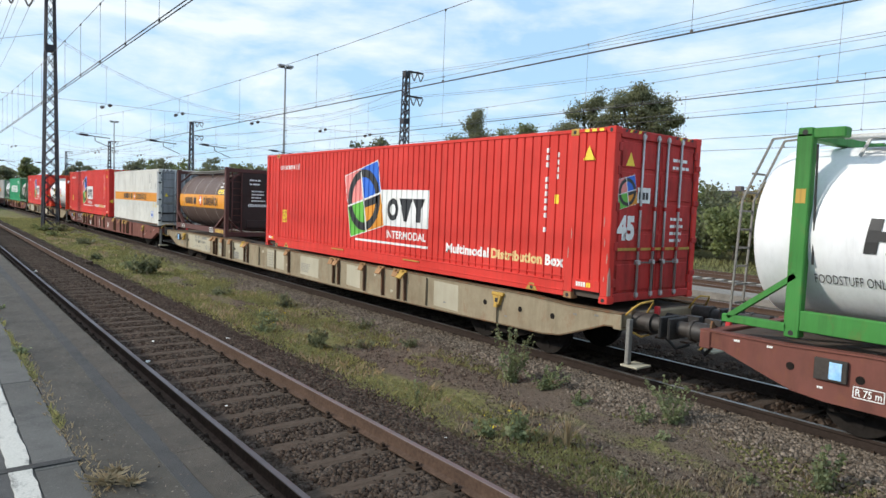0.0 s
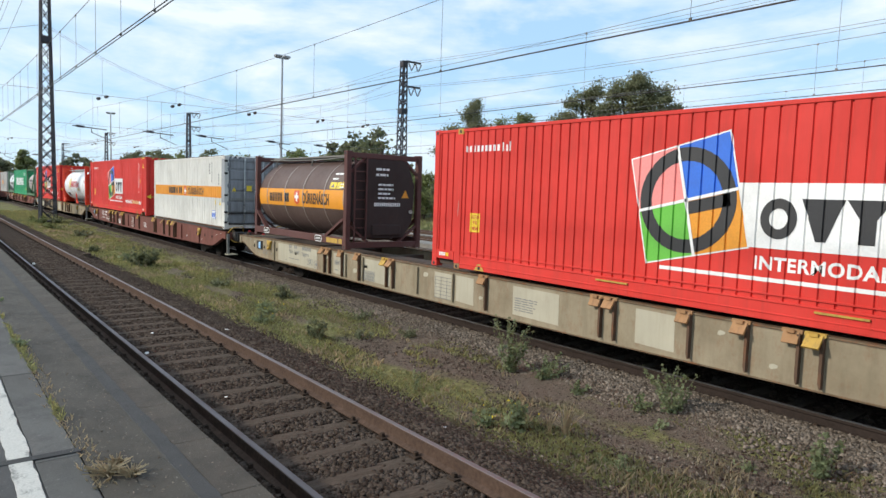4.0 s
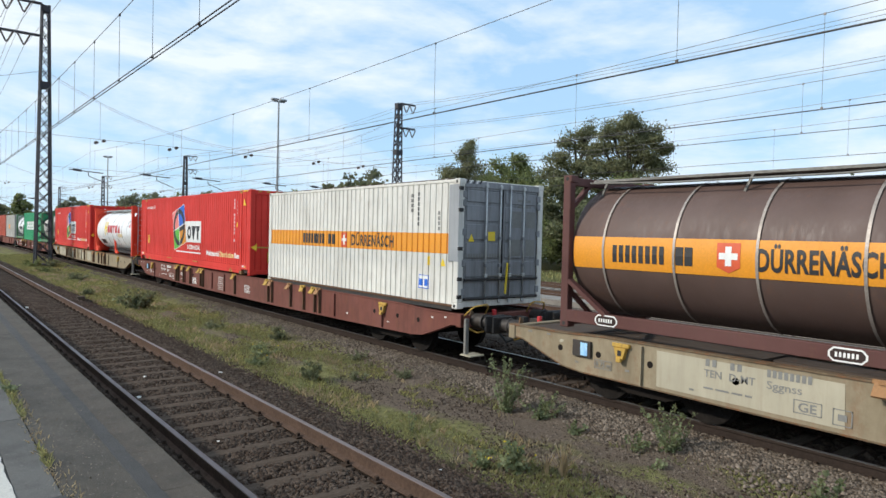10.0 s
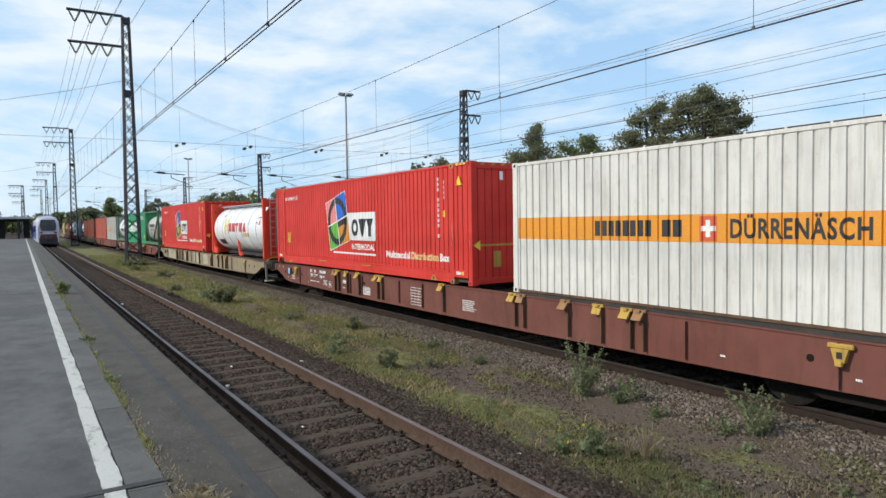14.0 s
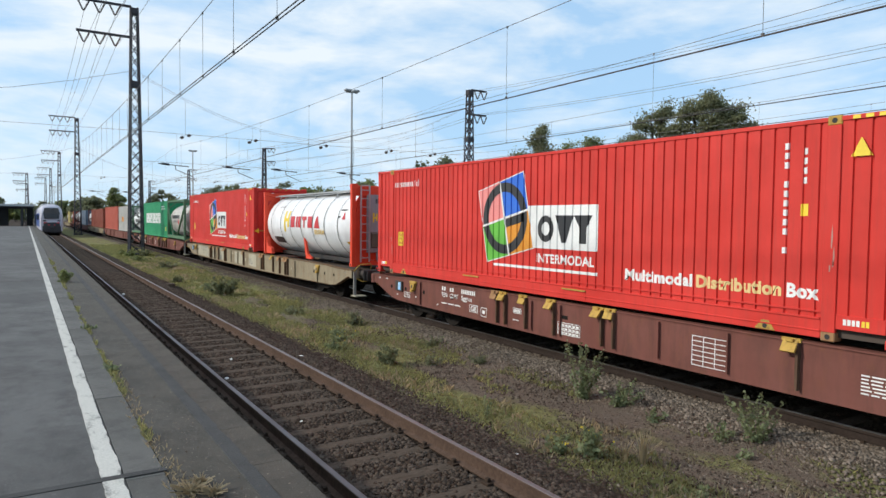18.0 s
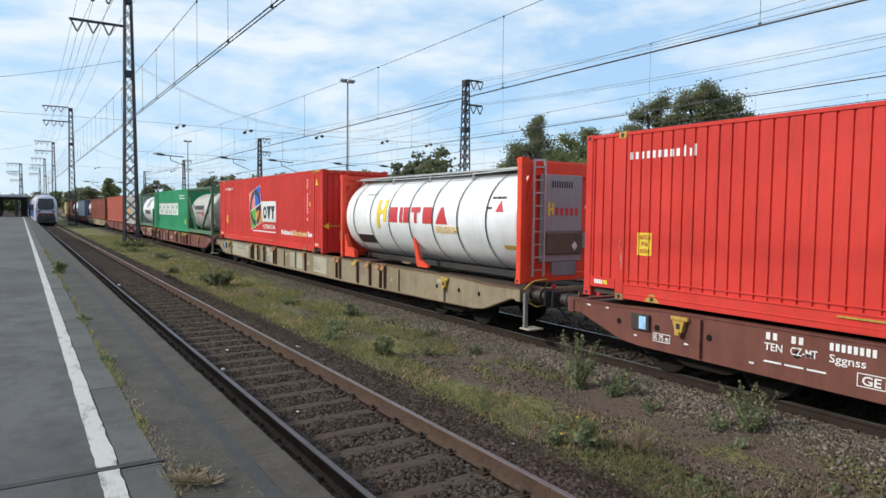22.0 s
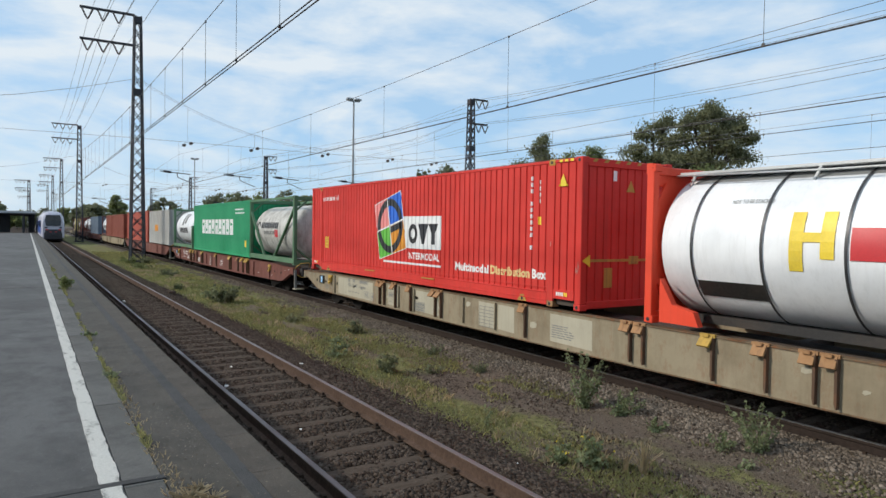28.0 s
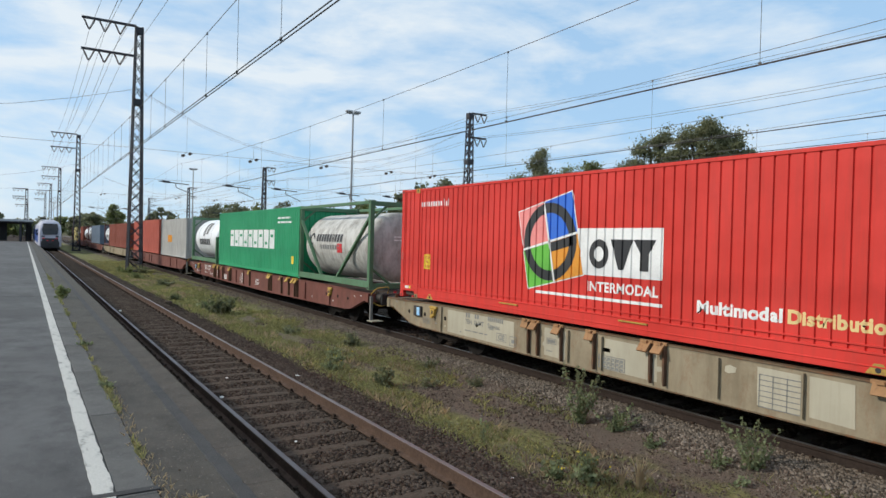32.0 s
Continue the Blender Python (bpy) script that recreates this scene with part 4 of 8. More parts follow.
def tile_logo(c, put, k=1.0, dz=0.0):
    """A tilted square of four coloured tiles with a black ring."""
    def q(u, v):
        a = radians(13)
        return ((u * math.cos(a) - v * math.sin(a) * 0.98) * k, (u * math.sin(a) + v * math.cos(a)) * k)
    s, g = 0.80, 0.022
    put(flat([q(-s - g, -s - g), q(s + g, -s - g), q(s + g, s + g), q(-s - g, s + g)]), "logo_ground", M["white_print"], 0.004, "white edge of a tilted square sign")
    for (a, b, cc, d), m in (((-s, g, -g, s), "pink_print"), ((g, g, s, s), "blue_print"), ((-s, -s, -g, -g), "green_print"), ((g, -s, s, -g), "amber_print")):
        put(flat([q(a, b), q(cc, b), q(cc, d), q(a, d)]), "logo_tile", M[m], 0.007, "")
    put(ring(0, 0, 0.57 * k, 0.77 * k, 0, 360), "logo_ring", M["black_print"], 0.010, "black ring")
    put(flat([q(0.02, -0.21), q(0.66, -0.21), q(0.66, -0.03), q(0.02, -0.03)]), "logo_bar", M["black_print"], 0.010, "")
    for a, b, cc, d in ((-s, -g, s, g), (-g, -s, g, s)):
        put(flat([q(a, b), q(cc, b), q(cc, d), q(a, d)]), "logo_seam", M["white_print"], 0.013, "")


def red_box(u, label, doors):
    L, H, W = 13.716, 2.896, 2.5
    c = box_container("shipping_container", u, L, H, W, M["red"], label, "red 45-foot containers", doors=doors, mids=True, foot=0.30)
    side = lambda bm, y, z, nm, m, lift=0.004, lab="": on_side(c, bm, y, z, W, nm, m, lab, lift=lift)
    tile_logo(c, lambda bm, nm, m, lift, lab: side(bm, 7.70, 1.57, nm, m, lift, lab))
    side(flat(rect(0, 0, 2.02, 0.86)), 6.96, 0.97, "name_panel", M["white_print"], 0.005, "white name panel")
    side(ring(0.22, 0.265, 0.12, 0.235, 0, 360, 24, 1.13), 6.58, 1.10, "name_shape", M["black_print"], 0.010)
    side(flat([(0, 0.53), (0.50, 0.53), (0.31, 0), (0.19, 0)]), 6.08, 1.10, "name_shape", M["black_print"], 0.010)
    side(flat([(0, 0.53), (0.48, 0.53), (0.33, 0.30), (0.33, 0), (0.15, 0), (0.15, 0.30)]), 5.56, 1.10, "name_shape", M["black_print"], 0.010)
    side(fit_width(letters("INTERMODAL", 0.17, 1.12, 0.008), 1.62), 6.64, 0.69, "lettering", M["white_print"])
    side(flat(rect(0, 0, 3.15, 0.055)), 8.08, 0.53, "underline", M["white_print"])
    side(fit_width(letters("Multimodal", 0.18, 1.06, 0.011), 1.36), 4.28, 0.53, "lettering", M["white_print"])
    side(fit_width(letters("Distribution", 0.18, 1.06, 0.011), 1.36), 2.85, 0.53, "lettering", M["tan_print"])
    side(fit_width(letters("Box", 0.18, 1.06, 0.011), 0.44), 1.42, 0.53, "lettering", M["white_print"])
    side(strokes(9, 1.05, 0.12, 0.45), 12.70, 2.41, "address_mark", M["white_print"], 0.004, "white web address drawn as bars")
    side(flat(rect(0, 0, 0.05, 0.17), rect(0.12, 0, 0.16, 0.12), rect(0.2, 0, 0.235, 0.18)), 11.64, 2.40, "address_mark", M["white_print"])
    side(flat(rect(0, 0, 0.30, 0.38)), 12.50, 0.80, "caution_sticker", M["yellow_print"], 0.004, "yellow height warning sticker")
    for i, w in enumerate(("CAUTION", "9'6", "HIGH")):
        side(fit_width(letters(w, 0.075, 1.0, 0.001), (0.25, 0.13, 0.17)[i]), 12.47 - (0, 0.06, 0.04)[i], 1.07 - i * 0.115, "lettering", M["red_print"], 0.010)
    side(flat(*[rect(0, i * 0.128, 0.055, i * 0.128 + 0.085) for i in range(12) if i not in (1, 8)]), 1.50, 1.11, "number_notice", M["white_print"])
    side(flat(*[rect(0, i * 0.128, 0.050, i * 0.128 + 0.085) for i in range(4)]), 1.24, 2.05, "number_notice", M["white_print"])
    side(flat(rect(0, 0, 0.10, 0.16)), 1.26, 1.62, "yellow_label", M["yellow_print"])
    side(tri(0.25), 0.64, 2.36, "warning_triangle", M["yellow_print"], 0.03)
    side(flat(rect(0, 0, 0.22, 0.1)), 3.05, 0.19, "yellow_label", M["yellow_print"])
    part("stripe_patch", boxes((-W / 2 - 0.003, -W / 2 + 0.02, 0.20, 0.68, H - 0.07, H - 0.02)), M["red"], c)
    for i in range(3):
        part("hazard_stripe", boxes((-W / 2 - 0.006, -W / 2 + 0.02, 0.24 + i * 0.15, 0.33 + i * 0.15, H - 0.068, H - 0.022)), M["yellow_print"], c)
    for y0, y1 in ((0.94, L - 0.94),):
        part("sheet_seam", boxes((-W / 2 - 0.002, -W / 2 + 0.02, y0, y1, 0.365, 0.385)), M["red"], c)
    part("unit_panel", boxes((-W / 2 - 0.003, -W / 2 + 0.02, 0.17, 0.75, 0.18, 0.36)), M["red"], c)
    part("unit_panel", boxes((-W / 2 - 0.003, -W / 2 + 0.02, L - 0.75, L - 0.17, 0.18, 0.36)), M["red"], c)
    for yy in (0.66, L - 0.27):
        on_side(c, strokes(4, 0.21, 0.075), yy, 0.24, W, "maker_mark", M["white_print"], ribs=False, lift=0.025)
        on_side(c, strokes(2, 0.10, 0.075), yy - 0.22, 0.24, W, "maker_mark", M["yellow_print"], ribs=False, lift=0.025)
    rr = random.Random(int(u * 10))
    for _ in range(9):      # bare scratches on posts and sheets
        yy, zz, hh = rr.choice((0.08, 0.10, 0.84, L - 0.86, L - 0.08)) + rr.uniform(-0.04, 0.04), rr.uniform(0.25, 1.3), rr.uniform(0.06, 0.30)
        on_side(c, flat([(0, 0), (0.012, -0.01), (0.022, hh * 0.5), (0.010, hh), (0.002, hh * 0.7)]), yy, zz, W, "scratch", M["chipped"], ribs=False, lift=0.027)
    for y in (1.55, 12.0):
        half = bmesh.new()
        prism(half, [(y, 0.04), (y + 0.30, 0.04), (y + 0.20, 0.17), (y + 0.10, 0.17)], -W / 2 - 0.006, -W / 2 + 0.02)
        lm = part("lifting_mark", half, M["clamp_yellow"], c, "yellow lifting mark")
        part("hole", rod(bmesh.new(), (-W / 2 - 0.009, y + 0.15, 0.09), (-W / 2, y + 0.15, 0.09), 0.035, 10), M["rubber"], lm)
    for y in (5.2, 8.6):
        fs = part("fork_slot", boxes((-W / 2 - 0.004, -W / 2 + 0.02, y, y + 0.62, 0.06, 0.22)), M["red"], c)
        part("slot_lip", boxes((-W / 2 - 0.03, -W / 2, y, y + 0.62, 0.215, 0.24)), M["clamp_yellow"], fs, "worn yellow lip")
    if doors:
        container_doors(c, H, W, M["red_door"], M["galv"])
        # leading header and sill get the shade-darkened red as well
        for ob in list(c.children):
            if ob.name.split(".")[0] in ("end_header", "end_sill") and min(v.co.y for v in ob.data.vertices) < 1.0:
                ob.data.materials.clear()
                ob.data.materials.append(M["red_door"])
        for sx in (-1, 1):
            for i in range(5):
                x0 = sx * 0.72 - 0.30 + i * 0.12
                part("hazard_stripe", plate([(x0, H - 0.075), (x0 + 0.06, H - 0.075), (x0 + 0.10, H - 0.028), (x0 + 0.04, H - 0.028)], -0.004, 0.02), M["yellow_print" if i % 2 else "black_print"], c)
        part("wear_plate", plate([(-1.25, 0.14), (-1.17, 0.14), (-1.19, 0.45), (-1.225, 0.62), (-1.25, 0.50)], -0.003, 0.02), M["chipped"], c, "chipped bare corner post")
        for z in (0.45, 1.05, 1.72, 2.35):
            part("post_hinge", boxes((1.10, 1.255, -0.02, 0.03, z - 0.05, z + 0.05), bevel=0.01), M["red_door"], c)
        on_end(c, fit_width(letters("45", 0.36, 1.0, 0.030), 0.46), -1.07, 1.08, 0.010, "lettering", M["white_print"])
        on_end(c, tri(0.24), -0.93, 2.28, 0.010, "warning_triangle", M["yellow_print"])
        part("height_stripe", boxes((-1.07, 1.07, -0.004, 0.014, 0.88, 0.925)), M["clamp_yellow"], c, "worn yellow height stripe")
        tile_logo(c, lambda bm, nm, m, lift, lab: on_end(c, bm, -0.86, 1.85, 0.014 - lift, nm, m, lab), 0.30)
        on_end(c, flat(rect(0, 0, 0.36, 0.26)), -0.58, 1.68, 0.008, "name_panel", M["white_print"])
        on_end(c, strokes(3, 0.28, 0.12), -0.54, 1.74, 0.004, "name_shape", M["black_print"])
        on_end(c, lines(2, 0.62, 0.26, 3), 0.40, 2.30, 0.010, "number_notice", M["white_print"])
        on_end(c, lines(4, 0.52, 0.5, 4), 0.42, 1.02, 0.010, "data_notice", M["white_print"])
    else:
        on_end(c, flat(rect(0, 0, 2.1, 0.05)), -1.1, 0.92, 0.022, "height_stripe", M["clamp_yellow"], "yellow height stripe")
        on_end(c, flat([(0, 0), (0.2, -0.12), (0.2, 0.12)]), -1.22, 0.945, -0.006, "arrow_head", M["yellow_print"])
        on_end(c, flat(rect(0, 0, 0.27, 0.16)), 0.05, 0.865, 0.018, "height_sticker", M["clamp_yellow"])
        for x in (-0.62, 0.62):
            on_end(c, flat(rect(0, 0, 0.22, 0.38)), x, 0.42, 0.020, "caution_sticker", M["clamp_yellow"])
        on_end(c, tri(0.24), -0.05, 2.28, 0.022, "warning_triangle", M["clamp_yellow"])
        on_end(c, flat(rect(0, 0, 0.10, 0.20)), -0.42, H - 0.42, 0.020, "white_label", M["white_print"])
        for i in range(7):
            x0 = -1.0 + i * 0.30
            part("hazard_stripe", plate([(x0, H - 0.085), (x0 + 0.10, H - 0.085), (x0 + 0.16, H - 0.028), (x0 + 0.06, H - 0.028)], -0.004, 0.02), M["clamp_yellow"], c)
    return c


def barrel(y0, y1, r, z, dish=0.28, seg=44):
    """A lying cylinder with domed ends."""
    prof = [(y0 + dish * (1 - math.cos(math.pi / 2 * i / 7)), max(0.001, r * math.sin(math.pi / 2 * i / 7) ** 0.75)) for i in range(8)]
    prof += [(y0 + (y1 - y0) * f, r) for f in (0.25, 0.5, 0.75)] + [(y0 + y1 - p, q) for p, q in reversed(prof)]
    vs, fs = [], []
    for y, q in prof:
        for k in range(seg):
            a = 2 * math.pi * k / seg
            vs.append((math.sin(a) * q, y, z + math.cos(a) * q))
    for i in range(len(prof) - 1):
        for k in range(seg):
            a, b = i * seg + k, i * seg + (k + 1) % seg
            fs.append((a, b, b + seg, a + seg))
    return vs, fs


def hoop(y, w, r, z, seg=44, a0=0, a1=360):
    vs, fs = [], []
    n = seg
    for k in range(n + 1):
        a = radians(a0 + (a1 - a0) * k / n)
        for yy, q in ((y, r), (y + w, r)):
            vs.append((math.sin(a) * q, yy, z + math.cos(a) * q))
    for k in range(n):
        a = 2 * k
        fs.append((a, a + 1, a + 3, a + 2))
    return vs, fs


def wrap(bm, y_left, zc, z, r, lift=0.006):
    """Flat lettering bent onto the platform side of a barrel of radius r about height z; zc is the foot of the letters."""
    zs = sorted({round(v.co.y, 3) for v in bm.verts})
    lo, hi = zs[0], zs[-1]
    n = max(1, int((hi - lo) / 0.12))
    for i in range(1, n):
        bmesh.ops.bisect_plane(bm, geom=bm.verts[:] + bm.edges[:] + bm.faces[:], plane_co=(0, lo + (hi - lo) * i / n, 0), plane_no=(0, 1, 0))
    for v in bm.verts:
        a = (zc + v.co.y - z) / r
        v.co = Vector((-math.cos(a) * (r + lift), y_left - v.co.x, z + math.sin(a) * (r + lift)))
    return bm


def end_frame(c, y, s, H, W, material, w=0.14, deep=0.16, top=True, braces=True):
    h = W / 2
    for side in (-1, 1):
        part("corner_post", boxes((side * h, side * (h - w), y, y + s * deep, 0.1, H - 0.1), bevel=0.012), material, c)
        casting(c, side * (h - 0.09), y + s * 0.09, 0.06, material)
        casting(c, side * (h - 0.09), y + s * 0.09, H - 0.06, material)
    if top:
        part("top_bar", boxes((-h + w, h - w, y + s * 0.02, y + s * 0.13, H - 0.17, H - 0.03), bevel=0.01), material, c)
    part("bottom_bar", boxes((-h + w, h - w, y + s * 0.02, y + s * 0.15, 0.03, 0.19), bevel=0.01), material, c)
    if braces:
        for side in (-1, 1):
            part("corner_brace", bar(bmesh.new(), (side * (h - w), y + s * 0.08, 0.62), (side * (h - 0.75), y + s * 0.08, 0.16), 0.09, 0.06), material, c)
            part("corner_brace", bar(bmesh.new(), (side * (h - w), y + s * 0.08, H - 0.55), (side * (h - 0.62), y + s * 0.08, H - 0.12), 0.09, 0.06), material, c)


def ladder(c, x0, x1, y, z0, z1, material, n=9):
    l = part("ladder", boxes((x0 - 0.02, x0 + 0.02, y - 0.02, y + 0.02, z0, z1), (x1 - 0.02, x1 + 0.02, y - 0.02, y + 0.02, z0, z1)), material, c)
    for i in range(n):
        z = z0 + (z1 - z0) * (i + 0.5) / n
        part("rung", boxes((x0, x1, y - 0.013, y + 0.013, z - 0.013, z + 0.013)), material, l)


def walkway_top(c, L, H, material):
    w = part("walkway", boxes((-0.62, -0.14, 0.2, L - 0.2, H - 0.10, H - 0.07), bevel=0.006), material, c, "galvanised walkway grating")
    part("walkway_edge", boxes((-0.655, -0.625, 0.2, L - 0.2, H - 0.095, H - 0.055)), material, w)
    vs, fs = tube([(-0.80, 0.25, H - 0.12), (-0.82, L * 0.3, H - 0.17), (-0.82, L * 0.7, H - 0.17), (-0.80, L - 0.25, H - 0.12)], 0.016, 6)
    part("spray_pipe", mesh_of("spray_pipe", vs, fs, material, True), None, w)
    n = max(3, int(L / 1.6))
    for i in range(n):
        y = 0.5 + (L - 1.0) * i / (n - 1)
        part("walkway_strut", bar(bmesh.new(), (-0.64, y, H - 0.09), (-0.64, y + 0.12, H - 0.34), 0.035), material, w)


def tank_body(c, y0, y1, r, z, skin, bands, band_mat, dish=0.28, label=""):
    vs, fs = barrel(y0, y1, r, z, dish)
    b = part("barrel", mesh_of("barrel", vs, fs, skin, True), None, c, label)
    for y in bands:
        vs, fs = hoop(y, 0.040, r + 0.021, z)
        part("band", mesh_of("band", vs, fs, band_mat, True), None, b)
    return b


def brown_tank(u):
    L, H, W, r, z = 6.058, 2.60, 2.44, 1.13, 1.33
    c = rolling("tank_container", u, FLOOR, "dark brown tank container with an orange band in a brown frame", "tank container", "tank containers")
    b = tank_body(c, 0.18, L - 0.04, r, z, M["tank_brown"], (0.28, 1.38, 2.68, 3.93, 5.22), M["band_light"], 0.14)
    for y, s in ((0, 1), (L, -1)):
        end_frame(c, y, s, H, W, M["frame_brown"])
    for side in (-1, 1):
        h = side * W / 2
        part("side_rail", boxes((h, h - side * 0.10, 0.14, L - 0.14, 0.10, 0.30), bevel=0.01), M["frame_brown"], c)
        part("side_brace", bar(bmesh.new(), (h - side * 0.05, 0.16, 0.80), (h - side * 0.05, 1.15, 0.28), 0.12, 0.07), M["frame_brown"], c)
        part("side_brace", bar(bmesh.new(), (h - side * 0.05, L - 0.16, 0.80), (h - side * 0.05, L - 0.95, 0.28), 0.12, 0.07), M["frame_brown"], c)
    ladder(c, -0.98, -0.62, -0.015, 0.2, H - 0.15, M["frame_brown"])
    part("end_plate", plate([(-0.60, 0.30), (0.62, 0.30), (0.92, 0.75), (0.98, 1.75), (0.72, H - 0.20), (-0.60, H - 0.12)], 0.03, 0.10), M["end_dark"], c, "dark brown end plate with cut corners")
    part("end_plate_wing", plate([(-1.08, 0.85), (-0.60, 0.30), (-0.60, H - 0.14), (-1.08, H - 0.40)], 0.11, 0.14), M["end_dark"], c)
    part("valve_box", boxes((-0.42, 0.52, -0.02, 0.03, 0.36, 0.66), bevel=0.02), M["end_dark"], c)
    part("valve_cap", rod(bmesh.new(), (0.86, -0.01, 1.02), (0.86, 0.06, 1.02), 0.055, 12), M["band_light"], c)
    walkway_top(c, L, H, M["step_steel"])
    put = lambda bm, yl, zc, nm, m, lift=0.012, lab="": part(nm, wrap(bm, yl, zc, z, r, lift), m, b, lab, True)
    put(flat(rect(0, 0, L - 0.42, 0.52)), L - 0.20, 1.04, "amber_band", M["amber_print"], 0.010, "amber band round the barrel")
    put(strokes(8, 0.98, 0.27, 0.36), 5.05, 1.16, "name_mark", M["black_print"], 0.016)
    put(strokes(2, 0.30, 0.27, 0.15), 3.92, 1.16, "name_mark", M["black_print"], 0.016)
    put(flat([(0, 0.42), (0.34, 0.42), (0.34, 0.08), (0.17, 0.0), (0, 0.08)]), 3.27, 1.09, "shield", M["shield_red"], 0.015, "red shield with a white cross")
    put(flat(rect(0.125, 0.10, 0.215, 0.37), rect(0.035, 0.19, 0.125, 0.28), rect(0.215, 0.19, 0.305, 0.28)), 3.27, 1.09, "white_cross", M["white_print"], 0.018)
    put(fit_width(letters("DÜRRENÄSCH", 0.29, 1.04, 0.012), 1.60), 2.70, 1.15, "lettering", M["black_print"], 0.016)
    put(lines(1, 0.80, 0.14, 5), 1.12, 2.02, "number_notice", M["white_print"])
    put(lines(1, 0.34, 0.12, 6), 1.12, 1.86, "number_notice", M["white_print"])
    put(flat(rect(0, 0, 0.34, 0.18), rect(0.38, 0, 0.62, 0.18), rect(0.66, 0.04, 0.80, 0.22)), 1.14, 1.60, "hazard_sticker", M["yellow_print"], 0.012, "yellow data stickers")
    put(flat([(0.06, 0.03), (0.28, 0.03), (0.17, 0.15)], [(0.42, 0.03), (0.46, 0.03), (0.59, 0.15), (0.55, 0.15)]), 1.14, 1.60, "sticker_mark", M["grey_print"], 0.016)
    put(lines(2, 0.45, 0.16, 7), 0.56, 1.62, "data_notice", M["white_print"], 0.018)
    put(tri(0.26), 0.50, 1.92, "warning_triangle", M["amber_print"])
    for y in (5.3, 1.75):
        on_side(c, flat([(0, 0.06), (0.06, 0), (0.38, 0), (0.44, 0.06), (0.44, 0.12), (0.38, 0.18), (0.06, 0.18), (0, 0.12)]), y, 0.11, W, "maker_plate", M["white_print"], "white-edged six-sided maker's plate", False, 0.024)
        on_side(c, flat([(0.025, 0.065), (0.07, 0.022), (0.37, 0.022), (0.415, 0.065), (0.415, 0.115), (0.37, 0.158), (0.07, 0.158), (0.025, 0.115)]), y, 0.11, W, "maker_plate_field", M["end_dark"], "", False, 0.027)
        on_side(c, strokes(6, 0.28, 0.06, 0.4), y - 0.08, 0.17, W, "maker_mark", M["white_print"], "", False, 0.030)
    on_side(c, flat(rect(0, 0, 0.62, 0.13), rect(0.66, 0, 0.86, 0.13)), 1.05, 0.13, W, "rating_plate", M["clamp_yellow"], "", False, 0.024)
    on_end(c, lines(2, 0.62, 0.30, 8), -0.30, 1.98, 0.026, "number_notice", M["white_print"])
    on_end(c, lines(4, 0.62, 0.48, 9), -0.22, 1.36, 0.026, "data_notice", M["white_print"])
    on_end(c, strokes(14, 0.86, 0.10, 0.3), -0.34, 1.16, 0.026, "address_mark", M["white_print"])
    on_end(c, tri(0.24), 0.55, 1.40, 0.026, "warning_triangle", M["amber_print"])


